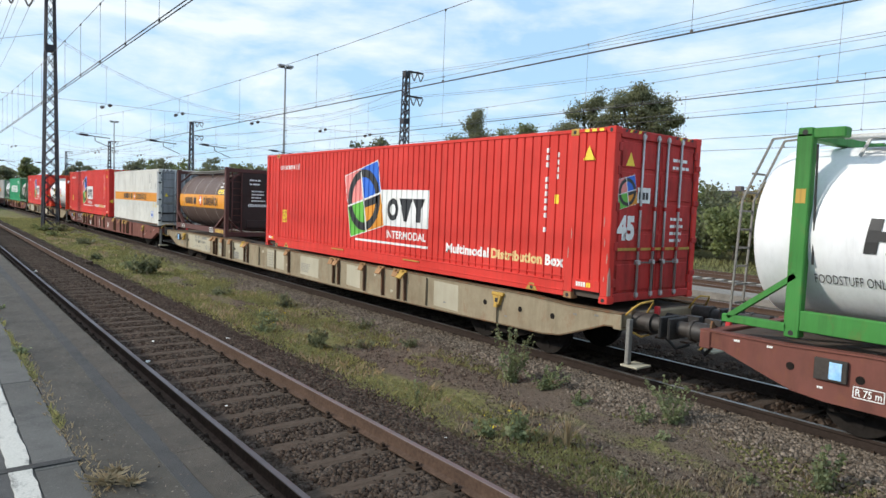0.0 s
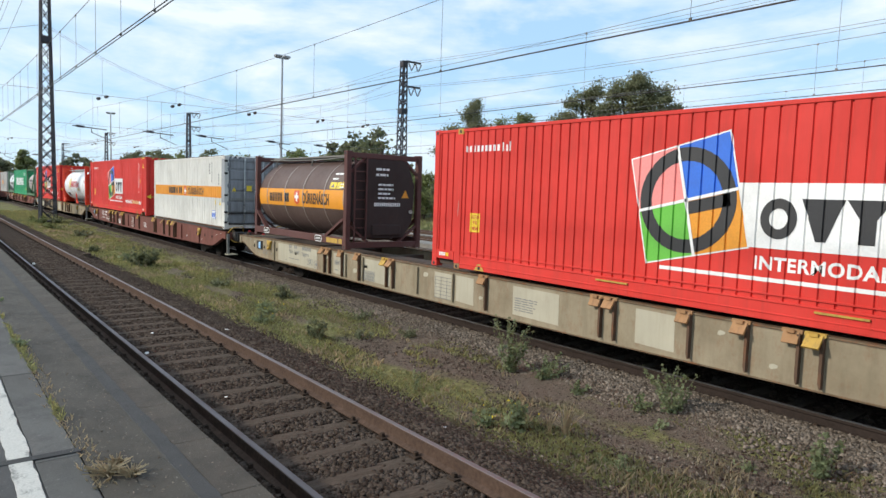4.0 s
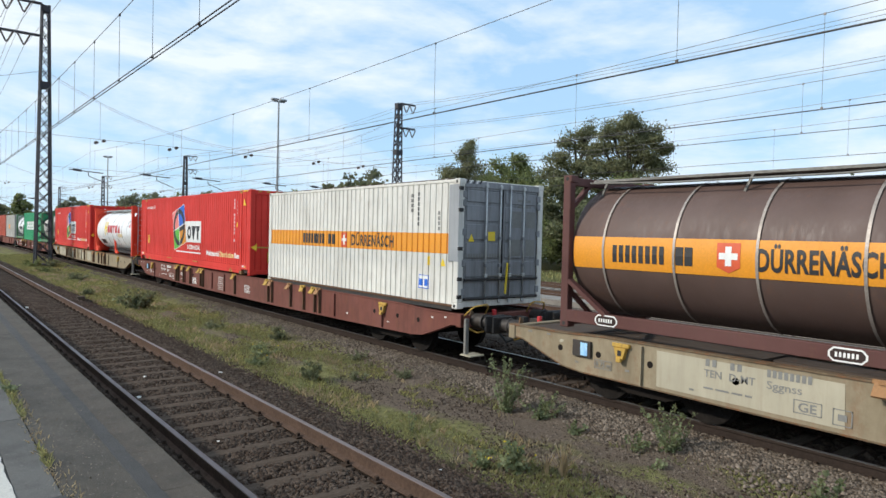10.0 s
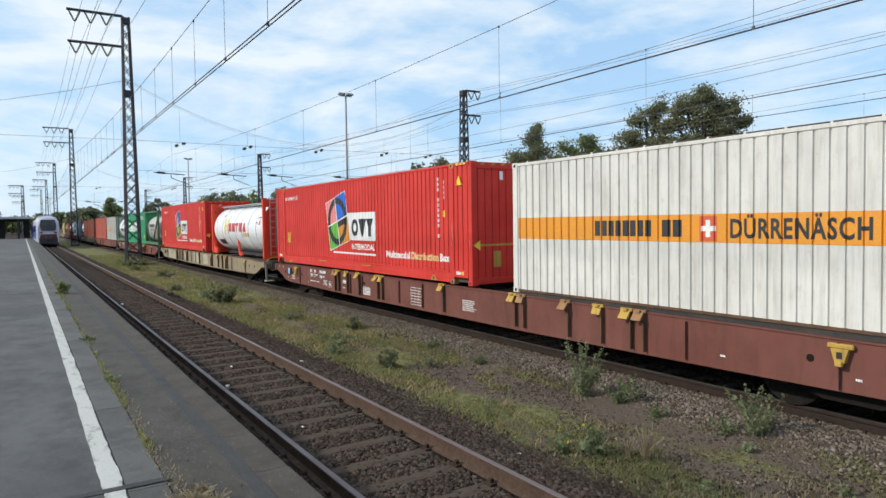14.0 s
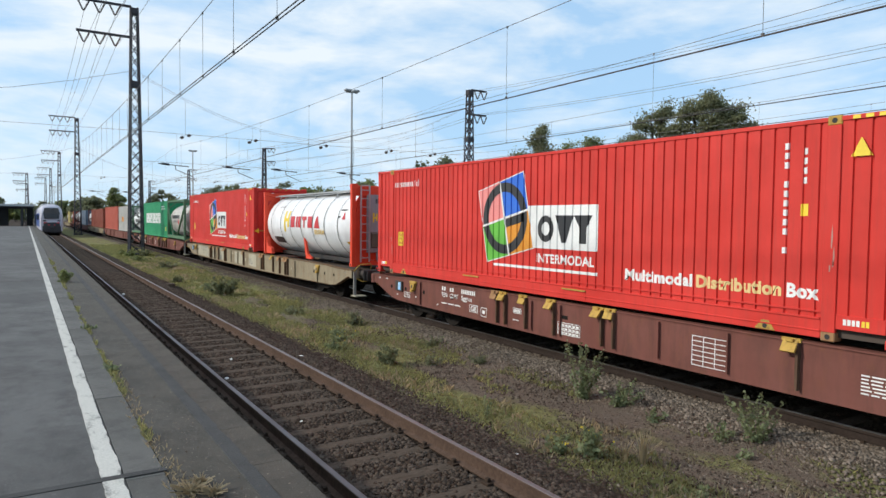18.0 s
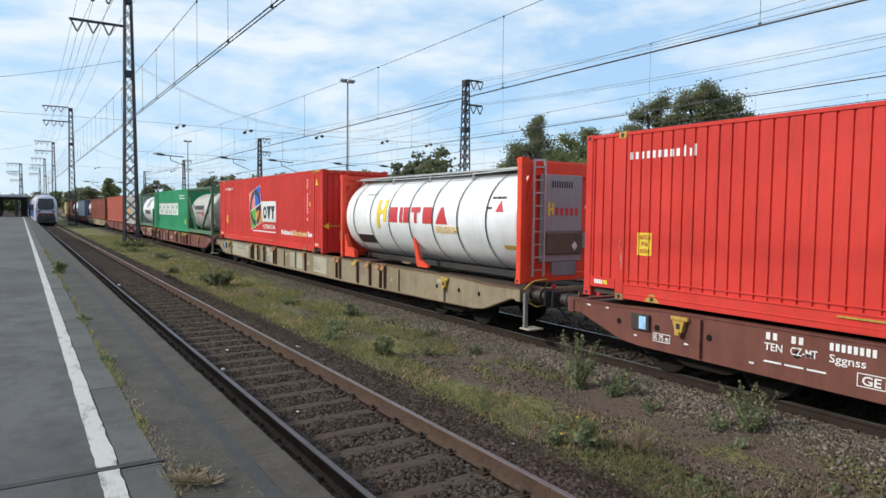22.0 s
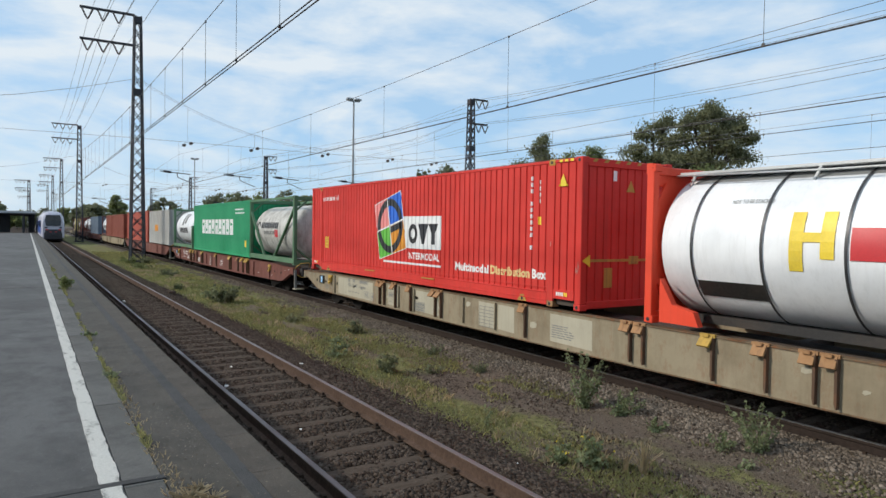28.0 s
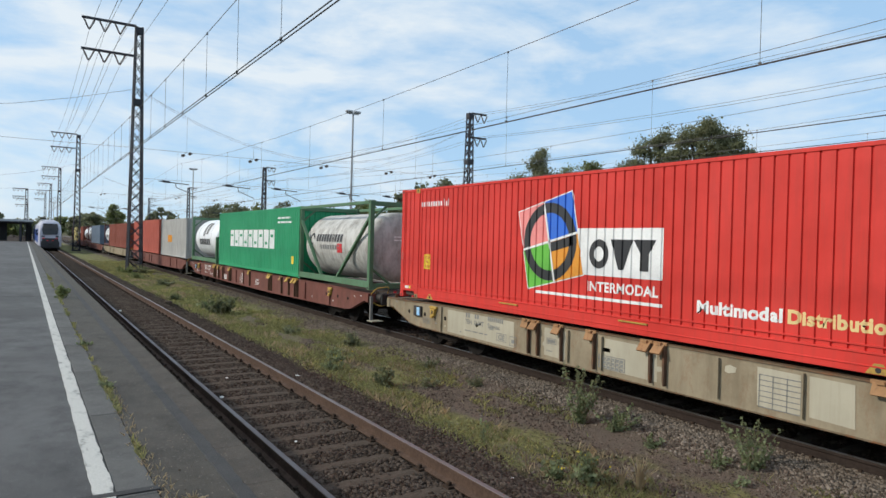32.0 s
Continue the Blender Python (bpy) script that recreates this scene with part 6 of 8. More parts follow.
def wagon(u, paint, label, seed, turning=True, detail=True):
    w = rolling("container_wagon", u, 0.0, label, "container wagon", "container wagons")
    body, r = M[paint], random.Random(seed)
    L = 25.1
    for side in (-1, 1):
        x = side * 1.245
        sill = part("side_sill", prism(bmesh.new(), SILL, x, x - side * 0.03), body, w)
        fl = bmesh.new()
        for (ya, za), (yb, zb) in zip(BELLY, BELLY[1:]):
            bar(fl, (x - side * 0.07, ya, za), (x - side * 0.07, yb, zb), 0.15, 0.022)
        part("bottom_flange", fl, M["rusted_edge"] if paint == "wagon_beige" else body, sill)
        tp = bmesh.new()
        top = BROW
        for (ya, za), (yb, zb) in zip(top, top[1:]):
            bar(tp, (x - side * 0.06, ya, za + 0.008), (x - side * 0.06, yb, zb + 0.008), 0.16, 0.024)
        part("top_flange", tp, M["rusted_edge"] if paint == "wagon_beige" else body, sill)
        if side < 0 or detail:
            ys = (2.9, 5.2, 13.25, 14.51, 16.85, 17.71, 22.2)
            for y in ys:
                part("stiffener", boxes((x, x + side * 0.05, y - 0.012, y + 0.012, 0.46, 1.06)), body, sill)
        if side < 0 and detail:
            for y in (1.48, 2.29, 3.27, 20.72, 22.06, 23.03, 23.84):
                part("hole", rod(bmesh.new(), (x - 0.004, y, 0.80), (x + 0.01, y, 0.80), 0.052, 20), M["bogie"], sill)
            for y in (6.10, 6.38, 7.05, 7.90, 9.22, 9.50, 12.30, 15.57, 15.85, 17.12, 17.98, 18.66, 18.95):
                m = M["clamp_rust" if r.random() < (0.9 if paint == "wagon_beige" else 0.35) else "clamp_yellow"]
                cl = bmesh.new()
                k = r.uniform(-0.03, 0.05)
                bar(cl, (x - 0.035, y, 1.115), (x - 0.125 - k, y, 0.965), 0.20, 0.035)
                bar(cl, (x - 0.02, y - 0.13, 1.12), (x - 0.02, y + 0.13, 1.12), 0.05, 0.05)
                box(cl, x - 0.095, x - 0.055, y - 0.05, y + 0.05, 1.10, 1.14)
                c = part("container_lock", cl, m, w, "rusty folding container lock")
                part("lock_bracket", plate_x([(y - 0.115, 1.09), (y - 0.075, 1.09), (y - 0.080, 0.52), (y - 0.10, 0.45), (y - 0.115, 0.45)], x - 0.075, x), M["rust_dark"], c)
            for y in (2.87, 22.57):
                hk = bmesh.new()
                box(hk, x - 0.06, x, y - 0.16, y + 0.16, 0.985, 1.05, bevel=0.012)
                prism(hk, [(y - 0.11, 0.985), (y + 0.11, 0.985), (y + 0.055, 0.80), (y - 0.055, 0.80)], x - 0.075, x)
                box(hk, x - 0.11, x - 0.05, y - 0.045, y + 0.045, 0.76, 0.83, bevel=0.01)
                hook = part("rope_hook", hk, M["clamp_yellow"], w, "worn yellow rope hook")
                part("hook_slot", boxes((x - 0.079, x - 0.070, y - 0.035, y + 0.035, 0.86, 0.945)), M["rubber"], hook)
            # label holder with a shiny plate, its sky reflection painted blue, and the painted notices
            lh = part("label_holder", boxes((x - 0.05, x, 23.16, 23.54, 0.72, 0.99), bevel=0.008), M["dark_steel"], w, "dark label holder")
            part("label_plate", boxes((x - 0.058, x - 0.048, 23.22, 23.36, 0.75, 0.96)), M["plate_sky"], lh, "pale blue label")
            ink = M["white_print"] if paint == "wagon_brown" else M["grey_print"]
            note = lambda bm, y, z, nm="notice", m=None, lift=0.009: part(nm, drape(bm, y, z, x, False, lift), m or ink, w)
            if paint == "wagon_beige":
                bays = ((21.95, 19.36), (18.41, 17.79), (16.80, 15.64), (13.91, 13.28), (13.18, 12.60), (11.48, 10.32), (8.75, 8.05), (4.95, 4.10))
                for k, (ya, yb) in enumerate(bays):
                    if k < 6 or r.random() < 0.6:
                        note(flat([(0.01, 0.02), (ya - yb, 0.0), (ya - yb - 0.015, 0.55), (0.0, 0.56)]), ya, 0.475, "repaint_patch", M["fresh_beige"], 0.004)
                for _ in range(14):
                    yy, zz = r.uniform(1.2, 24.3), r.uniform(0.55, 0.9)
                    s = r.uniform(0.05, 0.14)
                    note(flat([(0, 0.02), (s * 0.5, 0), (s * 1.4, 0.03), (s * 1.5, s * 0.8), (s * 0.7, s), (0.01, s * 0.8)]), yy, zz, "bare_patch", M["fresh_beige"], 0.006)
            note(flat(rect(0, 0, 0.06, 0.1), rect(0.1, 0, 0.16, 0.1)), 21.16, 0.94)
            note(flat(rect(0, 0, 0.06, 0.1), rect(0.1, 0, 0.16, 0.1)), 20.80, 0.94)
            note(strokes(8, 0.58, 0.1, 0.35), 20.30, 0.94)
            note(fit_width(letters("TEN", 0.105, 1.0, 0.002), 0.26), 21.18, 0.79, "lettering")
            note(fit_width(letters("D-MT" if paint == "wagon_beige" else "CZ-MT", 0.105, 1.0, 0.002), 0.36), 20.81, 0.79, "lettering")
            note(fit_width(letters("Sggnss", 0.105, 1.0, 0.001), 0.44), 20.30, 0.79, "lettering")
            note(flat(rect(0, 0, 0.34, 0.012), rect(0, 0.16, 0.34, 0.172), rect(0, 0, 0.012, 0.172), rect(0.328, 0, 0.34, 0.172)), 19.96, 0.555, "notice_frame")
            note(fit_width(letters("GE", 0.11, 1.0, 0.003), 0.22), 19.90, 0.585, "lettering")
            note(flat(rect(0, 0, 0.22, 0.012), rect(0, 0.19, 0.22, 0.202), rect(0, 0, 0.012, 0.202), rect(0.208, 0, 0.22, 0.202), rect(0.06, 0.06, 0.16, 0.14)), 19.50, 0.51, "notice_frame")
            note(lines(1, 1.00, 0.06, seed + 2), 21.18, 0.62)
            note(flat(rect(0, 0, 0.28, 0.012), rect(0, 0.10, 0.28, 0.112), rect(0, 0, 0.012, 0.112), rect(0.268, 0, 0.28, 0.112)), 18.33, 0.73, "notice_frame")
            note(strokes(5, 0.22, 0.06), 18.30, 0.755)
            note(lines(1, 0.22, 0.05, seed + 3), 18.33, 0.58)
            note(flat(*[rect(0, i * 0.075, 0.62, i * 0.075 + 0.012) for i in range(4)], *[rect(f, 0, f + 0.012, 0.237) for f in (0, 0.1, 0.2, 0.3, 0.4, 0.5, 0.608)]), 16.94, 0.50, "load_table")
            for i in range(3):
                note(strokes(6, 0.60, 0.035, 0.4), 16.92, 0.52 + i * 0.075)
            part("lifting_slot", boxes((x - 0.004, x + 0.01, 16.67, 16.86, 0.80, 0.87), bevel=0.0), M["bogie"], sill)
            note(lines(6, 0.66, 0.27, seed + 4), 11.42, 0.58)
            note(flat(*[rect(0, i * 0.075, 0.6, i * 0.075 + 0.012) for i in range(7)], *[rect(f, 0, f + 0.012, 0.46) for f in (0, 0.2, 0.4, 0.59)]), 13.88, 0.48, "load_table")
            fr = flat(rect(0, 0, 0.34, 0.012), rect(0, 0.13, 0.34, 0.142), rect(0, 0, 0.012, 0.142), rect(0.328, 0, 0.34, 0.142))
            note(fr, 23.10, 0.58, "notice_frame")
            note(fit_width(letters("R 75 m", 0.085, 1.0, 0.002), 0.28), 23.07, 0.61, "lettering")
            for y, z in ((24.6, 0.98), (24.15, 0.98), (23.5, 0.60), (22.5, 0.62), (21.4, 0.55), (4.6, 0.60), (2.7, 0.60), (1.0, 0.90), (0.55, 0.95)):
                note(lines(1, 0.09, 0.07, int(y * 10)), y, z)
    for ya in (0.25, L - 4.4):
        part("deck", boxes((-1.08, 1.08, ya, ya + 4.15, 0.98, 1.03)), M["deck"], w, "dirty end deck")
    part("centre_beam", boxes((-0.28, 0.28, 0.1, L - 0.1, 0.62, 1.0)), M["deck"], w)
    for y in (5.2, 7.4, 9.6, 12.5, 15.5, 17.7, 19.9):
        part("cross_beam", boxes((-1.2, 1.2, y - 0.09, y + 0.09, 0.72, 0.98)), M["deck"], w)
    for y, s in ((0.0, -1), (L, 1)):
        part("headstock", boxes((-1.27, 1.27, y, y - s * 0.16, 0.80, 1.05), bevel=0.012), body, w)
        for side in (-1, 1):
            b = bmesh.new()
            rod(b, (side * 0.875, y, 0.94), (side * 0.875, y + s * 0.34, 0.94), 0.145, 48)
            rod(b, (side * 0.875, y + s * 0.30, 0.94), (side * 0.875, y + s * 0.345, 0.94), 0.160, 48)
            rod(b, (side * 0.875, y + s * 0.34, 0.94), (side * 0.875, y + s * 0.56, 0.94), 0.115, 48)
            f = part("buffer", b, M["dark_steel"], w, smooth=False)
            part("buffer_plate", boxes((side * 0.875 - 0.26, side * 0.875 + 0.26, y + s * 0.575, y + s * 0.62, 0.77, 1.11), bevel=0.02), M["dark_steel"], f)
            if s > 0:
                continue
            st = part("shunter_step", boxes((side * 1.25, side * 1.16, y + s * 0.08, y + s * 0.15, 0.28, 1.00), bevel=0.008), M["step_steel"], w)
            part("step_plate", boxes((side * 1.30, side * 0.92, y + s * 0.04, y + s * 0.36, 0.250, 0.28), bevel=0.006), M["fresh_beige"], st, "pale worn step plate")
            hr = bmesh.new()
            q = [(side * 1.17, y, 1.04), (side * 1.10, y + s * 0.10, 1.17), (side * 1.02, y + s * 0.16, 1.24), (side * 0.70, y + s * 0.17, 1.27), (side * 0.63, y + s * 0.13, 1.22), (side * 0.62, y + s * 0.02, 1.04)]
            vs, fs = tube(q, 0.018, 6)
            part("grab_rail", mesh_of("grab_rail", vs, fs, M["clamp_yellow"], True), None, w, "yellow bent grab rail")
        cp = bmesh.new()
        rod(cp, (0, y, 0.94), (0, y + s * 0.40, 0.94), 0.06, 10)
        box(cp, -0.07, 0.07, y + s * 0.35, y + s * 0.62, 0.82, 1.02)
        rod(cp, (0, y + s * 0.5, 0.90), (0, y + s * 0.62, 0.55), 0.03, 8)
        part("coupling", cp, M["dark_steel"], w)
        lv = bmesh.new()
        rod(lv, (-1.10, y + s * 0.02, 0.80), (-0.95, y + s * 0.16, 0.70), 0.016, 6)
        rod(lv, (-0.95, y + s * 0.16, 0.70), (-0.78, y + s * 0.18, 0.72), 0.016, 6)
        part("release_lever", lv, M["clamp_yellow"], w, "yellow coupling release lever")
        part("red_tap", boxes((-0.42, -0.34, y + s * 0.01, y + s * 0.09, 1.00, 1.14), bevel=0.01), M["red_print"], w, "red brake tap")
        part("lashing_bracket", plate([(-1.02, 1.04), (-0.90, 1.04), (-0.93, 1.12), (-0.99, 1.16)], y, y - s * 0.03), M["rusted_edge"], w)
        for x in (-0.45, 0.40):
            vs, fs = tube([(x, y, 0.88), (x, y + s * 0.22, 0.72), (x * 0.8, y + s * 0.42, 0.50), (x * 0.5, y + s * 0.58, 0.58)], 0.028, 6)
            part("brake_hose", mesh_of("brake_hose", vs, fs, M["rubber"], True), None, w)
    for yc in (2.85, L - 2.85):
        bogie = part("bogie", boxes((-0.9, 0.9, yc - 0.16, yc + 0.16, 0.42, 0.66)), M["bogie"], w, "dusty two-axle bogie")
        for side in (-1, 1):
            sf = bmesh.new()
            prism(sf, [(yc - 1.35, 0.52), (yc - 1.2, 0.40), (yc - 0.7, 0.36), (yc - 0.35, 0.24), (yc + 0.35, 0.24), (yc + 0.7, 0.36), (yc + 1.2, 0.40), (yc + 1.35, 0.52), (yc + 1.1, 0.64), (yc - 1.1, 0.64)], side * 0.93, side * 1.05)
            part("side_frame", sf, M["bogie"], bogie)
            for a in (-0.9, 0.9):
                part("axle_box", boxes((side * 0.90, side * 1.10, yc + a - 0.15, yc + a + 0.15, 0.32, 0.60), bevel=0.03), M["bogie"], bogie)
                part("spring", rod(bmesh.new(), (side * 0.99, yc + a + 0.23, 0.30), (side * 0.99, yc + a + 0.23, 0.55), 0.07, 10), M["bogie"], bogie)
        for a in (-0.9, 0.9):
            ws = part("wheelset", wheelset_mesh()[0], None, w)
            ws.location = (0, yc + a, 0.46)
            if turning:
                WHEELS.append((ws, yc + a))
    return w


wagon(-20.05, "wagon_brown", "red-brown flat container wagon carrying a green-framed tank", 1)
wagon(6.40, "wagon_beige", "weathered beige flat container wagon with rusty locks", 2)
wagon(32.90, "wagon_brown", "red-brown flat container wagon with yellow locks", 3)
wagon(59.42, "wagon_beige", "weathered beige flat container wagon with patched paint", 4)
wagon(85.75, "wagon_brown", "red-brown flat container wagon with three loads", 5)
wagon(112.15, "wagon_brown", "red-brown flat container wagon far down the train", 6, False, False)
wagon(138.55, "wagon_beige", "beige flat container wagon far down the train", 7, False, False)
wagon(164.95, "wagon_brown", "red-brown flat container wagon far down the train", 8, False, False)
wagon(191.35, "wagon_brown", "red-brown flat container wagon far down the train", 9, False, False)
wagon(217.75, "wagon_beige", "beige flat container wagon far down the train", 10, False, False)

green_frame_tank(-4.35)
red_box(6.72, "bright red 45-foot container with closed doors and a tile logo", True)
brown_tank(24.24)
white_box(33.05)
red_box(43.90, "bright red 45-foot container with ribbed front wall and a tile logo", False)
red_frame_tank(59.45)
red_box(70.08, "bright red 45-foot container with ribbed front wall and a tile logo", False)
cream_tank(85.80)
green_box(91.75)
small_white_tank(104.55)
on_side(box_container("bulk_container", 112.3, 9.125, 2.62, 2.5, M["grey_box"], "light grey ribbed bulk container with an orange label", "bulk containers"),
        flat(rect(0, 0, 1.6, 0.5)), 6.4, 1.0, 2.5, "amber_label", M["amber_print"])
box_container("shipping_container", 122.6, 13.716, 2.7, 2.44, M["orange_box"], "faded orange-red shipping container", "shipping containers")
box_container("shipping_container", 139.2, 12.192, 2.6, 2.44, M["oxide_box"], "dark oxide-red shipping container", "shipping containers")
box_container("shipping_container", 151.6, 6.058, 2.6, 2.44, M["oxide_box"], "short dark oxide-red shipping container", "shipping containers")
small_white_tank(157.9, frame="frame_brown", L=5.7)
box_container("shipping_container", 169.4, 13.716, 2.6, 2.44, M["blue_box"], "faded blue-grey ribbed shipping container", "shipping containers")
small_white_tank(183.6, frame="frame_brown")
small_white_tank(192.5, frame="frame_brown")
box_container("shipping_container", 200.0, 6.058, 2.6, 2.44, M["oxide_box"], "dark oxide-red shipping container", "shipping containers")
small_white_tank(208.0, frame="frame_brown", skin="tank_cream")
box_container("shipping_container", 219.0, 6.058, 2.6, 2.44, M["yellow_box"], "dusty ochre ribbed shipping container", "shipping containers")
small_white_tank(226.0, frame="frame_brown", skin="tank_cream")


# ---- masts, lamps and overhead line ----
def lattice_mast(x, y, h, side, arms, arm_len, n_ins, w0=1.0, w1=0.42, detail=True, label="dark steel lattice mast carrying feeder arms"):
    """A tapered four-legged lattice mast; arms at the given heights reach towards side (-1 or 1)."""
    m = thing("catenary_mast", pose(x, y, -0.35), label, "catenary mast", "catenary masts")
    bz = 0.35
    part("footing", boxes((-0.66, 0.66, -0.66, 0.66, -0.4, 0.12), bevel=0.03), M["roof_dark"], m, "dark weathered footing")
    half = lambda z: (w0 + (w1 - w0) * z / h) / 2
    for sx in (-1, 1):
        for sy in (-1, 1):
            leg = bmesh.new()
            bar(leg, (sx * half(0), sy * half(0), 0.1), (sx * half(h), sy * half(h), h), 0.11 if detail else 0.13)
            part("leg", leg, M["lattice"], m)
    n = int(h / 0.85)
    br = [bmesh.new() for _ in range(4)]
    for i in range(n):
        z0, z1 = h * i / n, h * (i + 1) / n
        a, b = half(z0), half(z1)
        for s in (-1, 1):
            f = 1 if (i % 2) else -1
            bar(br[0 if s < 0 else 1], (-a * f, s * a, z0), (b * f, s * b, z1), 0.05)
            bar(br[0 if s < 0 else 1], (a * f, s * a, z0), (-b * f, s * b, z1), 0.05)
            bar(br[2 if s < 0 else 3], (s * a, -a * f, z0), (s * b, b * f, z1), 0.05)
            bar(br[2 if s < 0 else 3], (s * a, a * f, z0), (s * b, -b * f, z1), 0.05)
    for b in br:
        part("bracing", b, M["lattice"], m, kind="stuff")
    for z in (h * 0.70, h - 0.15):
        part("collar", boxes((-half(z) - 0.06, half(z) + 0.06, -half(z) - 0.06, half(z) + 0.06, z - 0.35, z + 0.1)), M["lattice"], m)
    for z in arms:
        z += bz
        a = part("arm", boxes((side * half(z), side * arm_len, -0.09, 0.09, z - 0.12, z + 0.04), bevel=0.01), M["lattice"], m)
        for i in range(n_ins):
            c = side * arm_len * (1 - (0.13 + 0.80 * i / n_ins))
            for s in (-1, 1):
                b = bmesh.new()
                rod(b, (c + s * 0.36, 0, z - 0.12), (c + s * 0.02, 0, z - 0.86), 0.045, 6)
                for k in range(1, 8):
                    q = k / 8
                    rod(b, (c + s * (0.36 - 0.34 * q), 0, z - 0.12 - 0.74 * q - 0.015), (c + s * (0.36 - 0.34 * q), 0, z - 0.12 - 0.74 * q + 0.015), 0.075, 8)
                part("insulator", b, M["insulator"], a)
    return m


LM, RM = 7.02, 36.4
for i, y in enumerate((54.5, 120.0, 185.0, 250.0, 315.0)):
    lattice_mast(LM, y, 18.4, -1, (18.15, 15.9), 3.82, 3, 0.95, 0.42, i < 2)
for i, y in enumerate((53.0, 118.0, 183.0, 248.0)):
    lattice_mast(RM, y, 15.5, 1, (15.2, 12.85), 1.95, 2, 0.85, 0.44, i < 1)
lattice_mast(0.4, 222.0, 15.0, -1, (14.6, 12.4), 3.4, 3, 1.1, 0.5, False)
lattice_mast(0.4, 292.0, 15.0, -1, (14.6, 12.4), 3.4, 3, 1.1, 0.5, False)


def feeders(xs, z, ys, name="feeder_line"):
    f = thing(name, pose(0, 0, 0), "thin grey feeder wires strung between masts", "power line", "feeder lines")
    for x in xs:
        pts = []
        for a, b in zip(ys, ys[1:]):
            n = 12
            for k in range(n):
                q = k / n
                pts.append((x, a + (b - a) * q, z - 1.1 * 4 * q * (1 - q)))
        pts.append((x, ys[-1], z))
        wire_part("feeder_wire", pts, 0.013, M["wire_pale"], f, 4)


LY, RY = (-11, 54.5, 120, 185, 250, 315), (-12, 53, 118, 183, 248)
for z in (17.2, 14.95):
    feeders([LM - 3.82 * (1 - (0.13 + 0.80 * i / 3)) for i in range(3)], z, LY)
for z in (14.25, 11.95):
    feeders([RM + 1.95 * (1 - (0.13 + 0.80 * i / 2)) for i in range(2)], z + 0.95, RY)


def overhead_line(x, wire_z, mess_z, step, first, label, double=False, thick=0.012, far=190):
    o = thing("overhead_line", pose(0, 0, 0), label, "overhead line", "overhead lines")
    ys = [-60 + 10 * k for k in range(int((far + 60) / 10) + 1)]
    if double:
        for dx in (-0.036, 0.036):
            wire_part("contact_wire", [(x + dx, y, wire_z) for y in ys], thick, M["wire"], o, 5)
    else:
        wire_part("contact_wire", [(x, y, wire_z) for y in ys], thick, M["wire"], o, 5)

    def mz(y):
        q = ((y + 11) % 65.5) / 65.5
        return mess_z + 0.85 * (2 * q - 1) ** 2
    wire_part("messenger_wire", [(x, -60 + 3 * k, mz(-60 + 3 * k)) for k in range(int((far + 60) / 3))], 0.008, M["wire_pale"], o, 5)
    y, n = first - 6 * step, 0
    while y < min(far, 120):
        d = bmesh.new()
        rod(d, (x, y, wire_z), (x, y, mz(y)), 0.0045, 5)
        box(d, x - 0.016, x + 0.016, y - 0.022, y + 0.022, wire_z - 0.01, wire_z + 0.045)
        box(d, x - 0.014, x + 0.014, y - 0.022, y + 0.022, mz(y) - 0.035, mz(y) + 0.015)
        part("dropper", d, M["wire" if x < 12 else "wire_pale"], o)
        y += step


overhead_line(T1, 5.55, 6.89, 2.5, 10.0, "double contact wire over the platform track", True, 0.011)
overhead_line(T2, 5.50, 7.17, 6.65, 6.28, "contact wire and messenger over the freight train", False, 0.016)
overhead_line(T3, 5.33, 7.12, 6.6, 5.9, "contact wire and messenger over a siding", False, 0.013)
overhead_line(T4, 5.50, 6.70, 6.6, 8.0, "contact wire and messenger over a siding", False, 0.011)
overhead_line(T5, 5.55, 7.30, 6.6, 9.0, "contact wire and messenger over a siding", False, 0.010)
overhead_line(T6, 5.55, 7.40, 6.6, 7.0, "contact wire and messenger over a siding", False, 0.013)


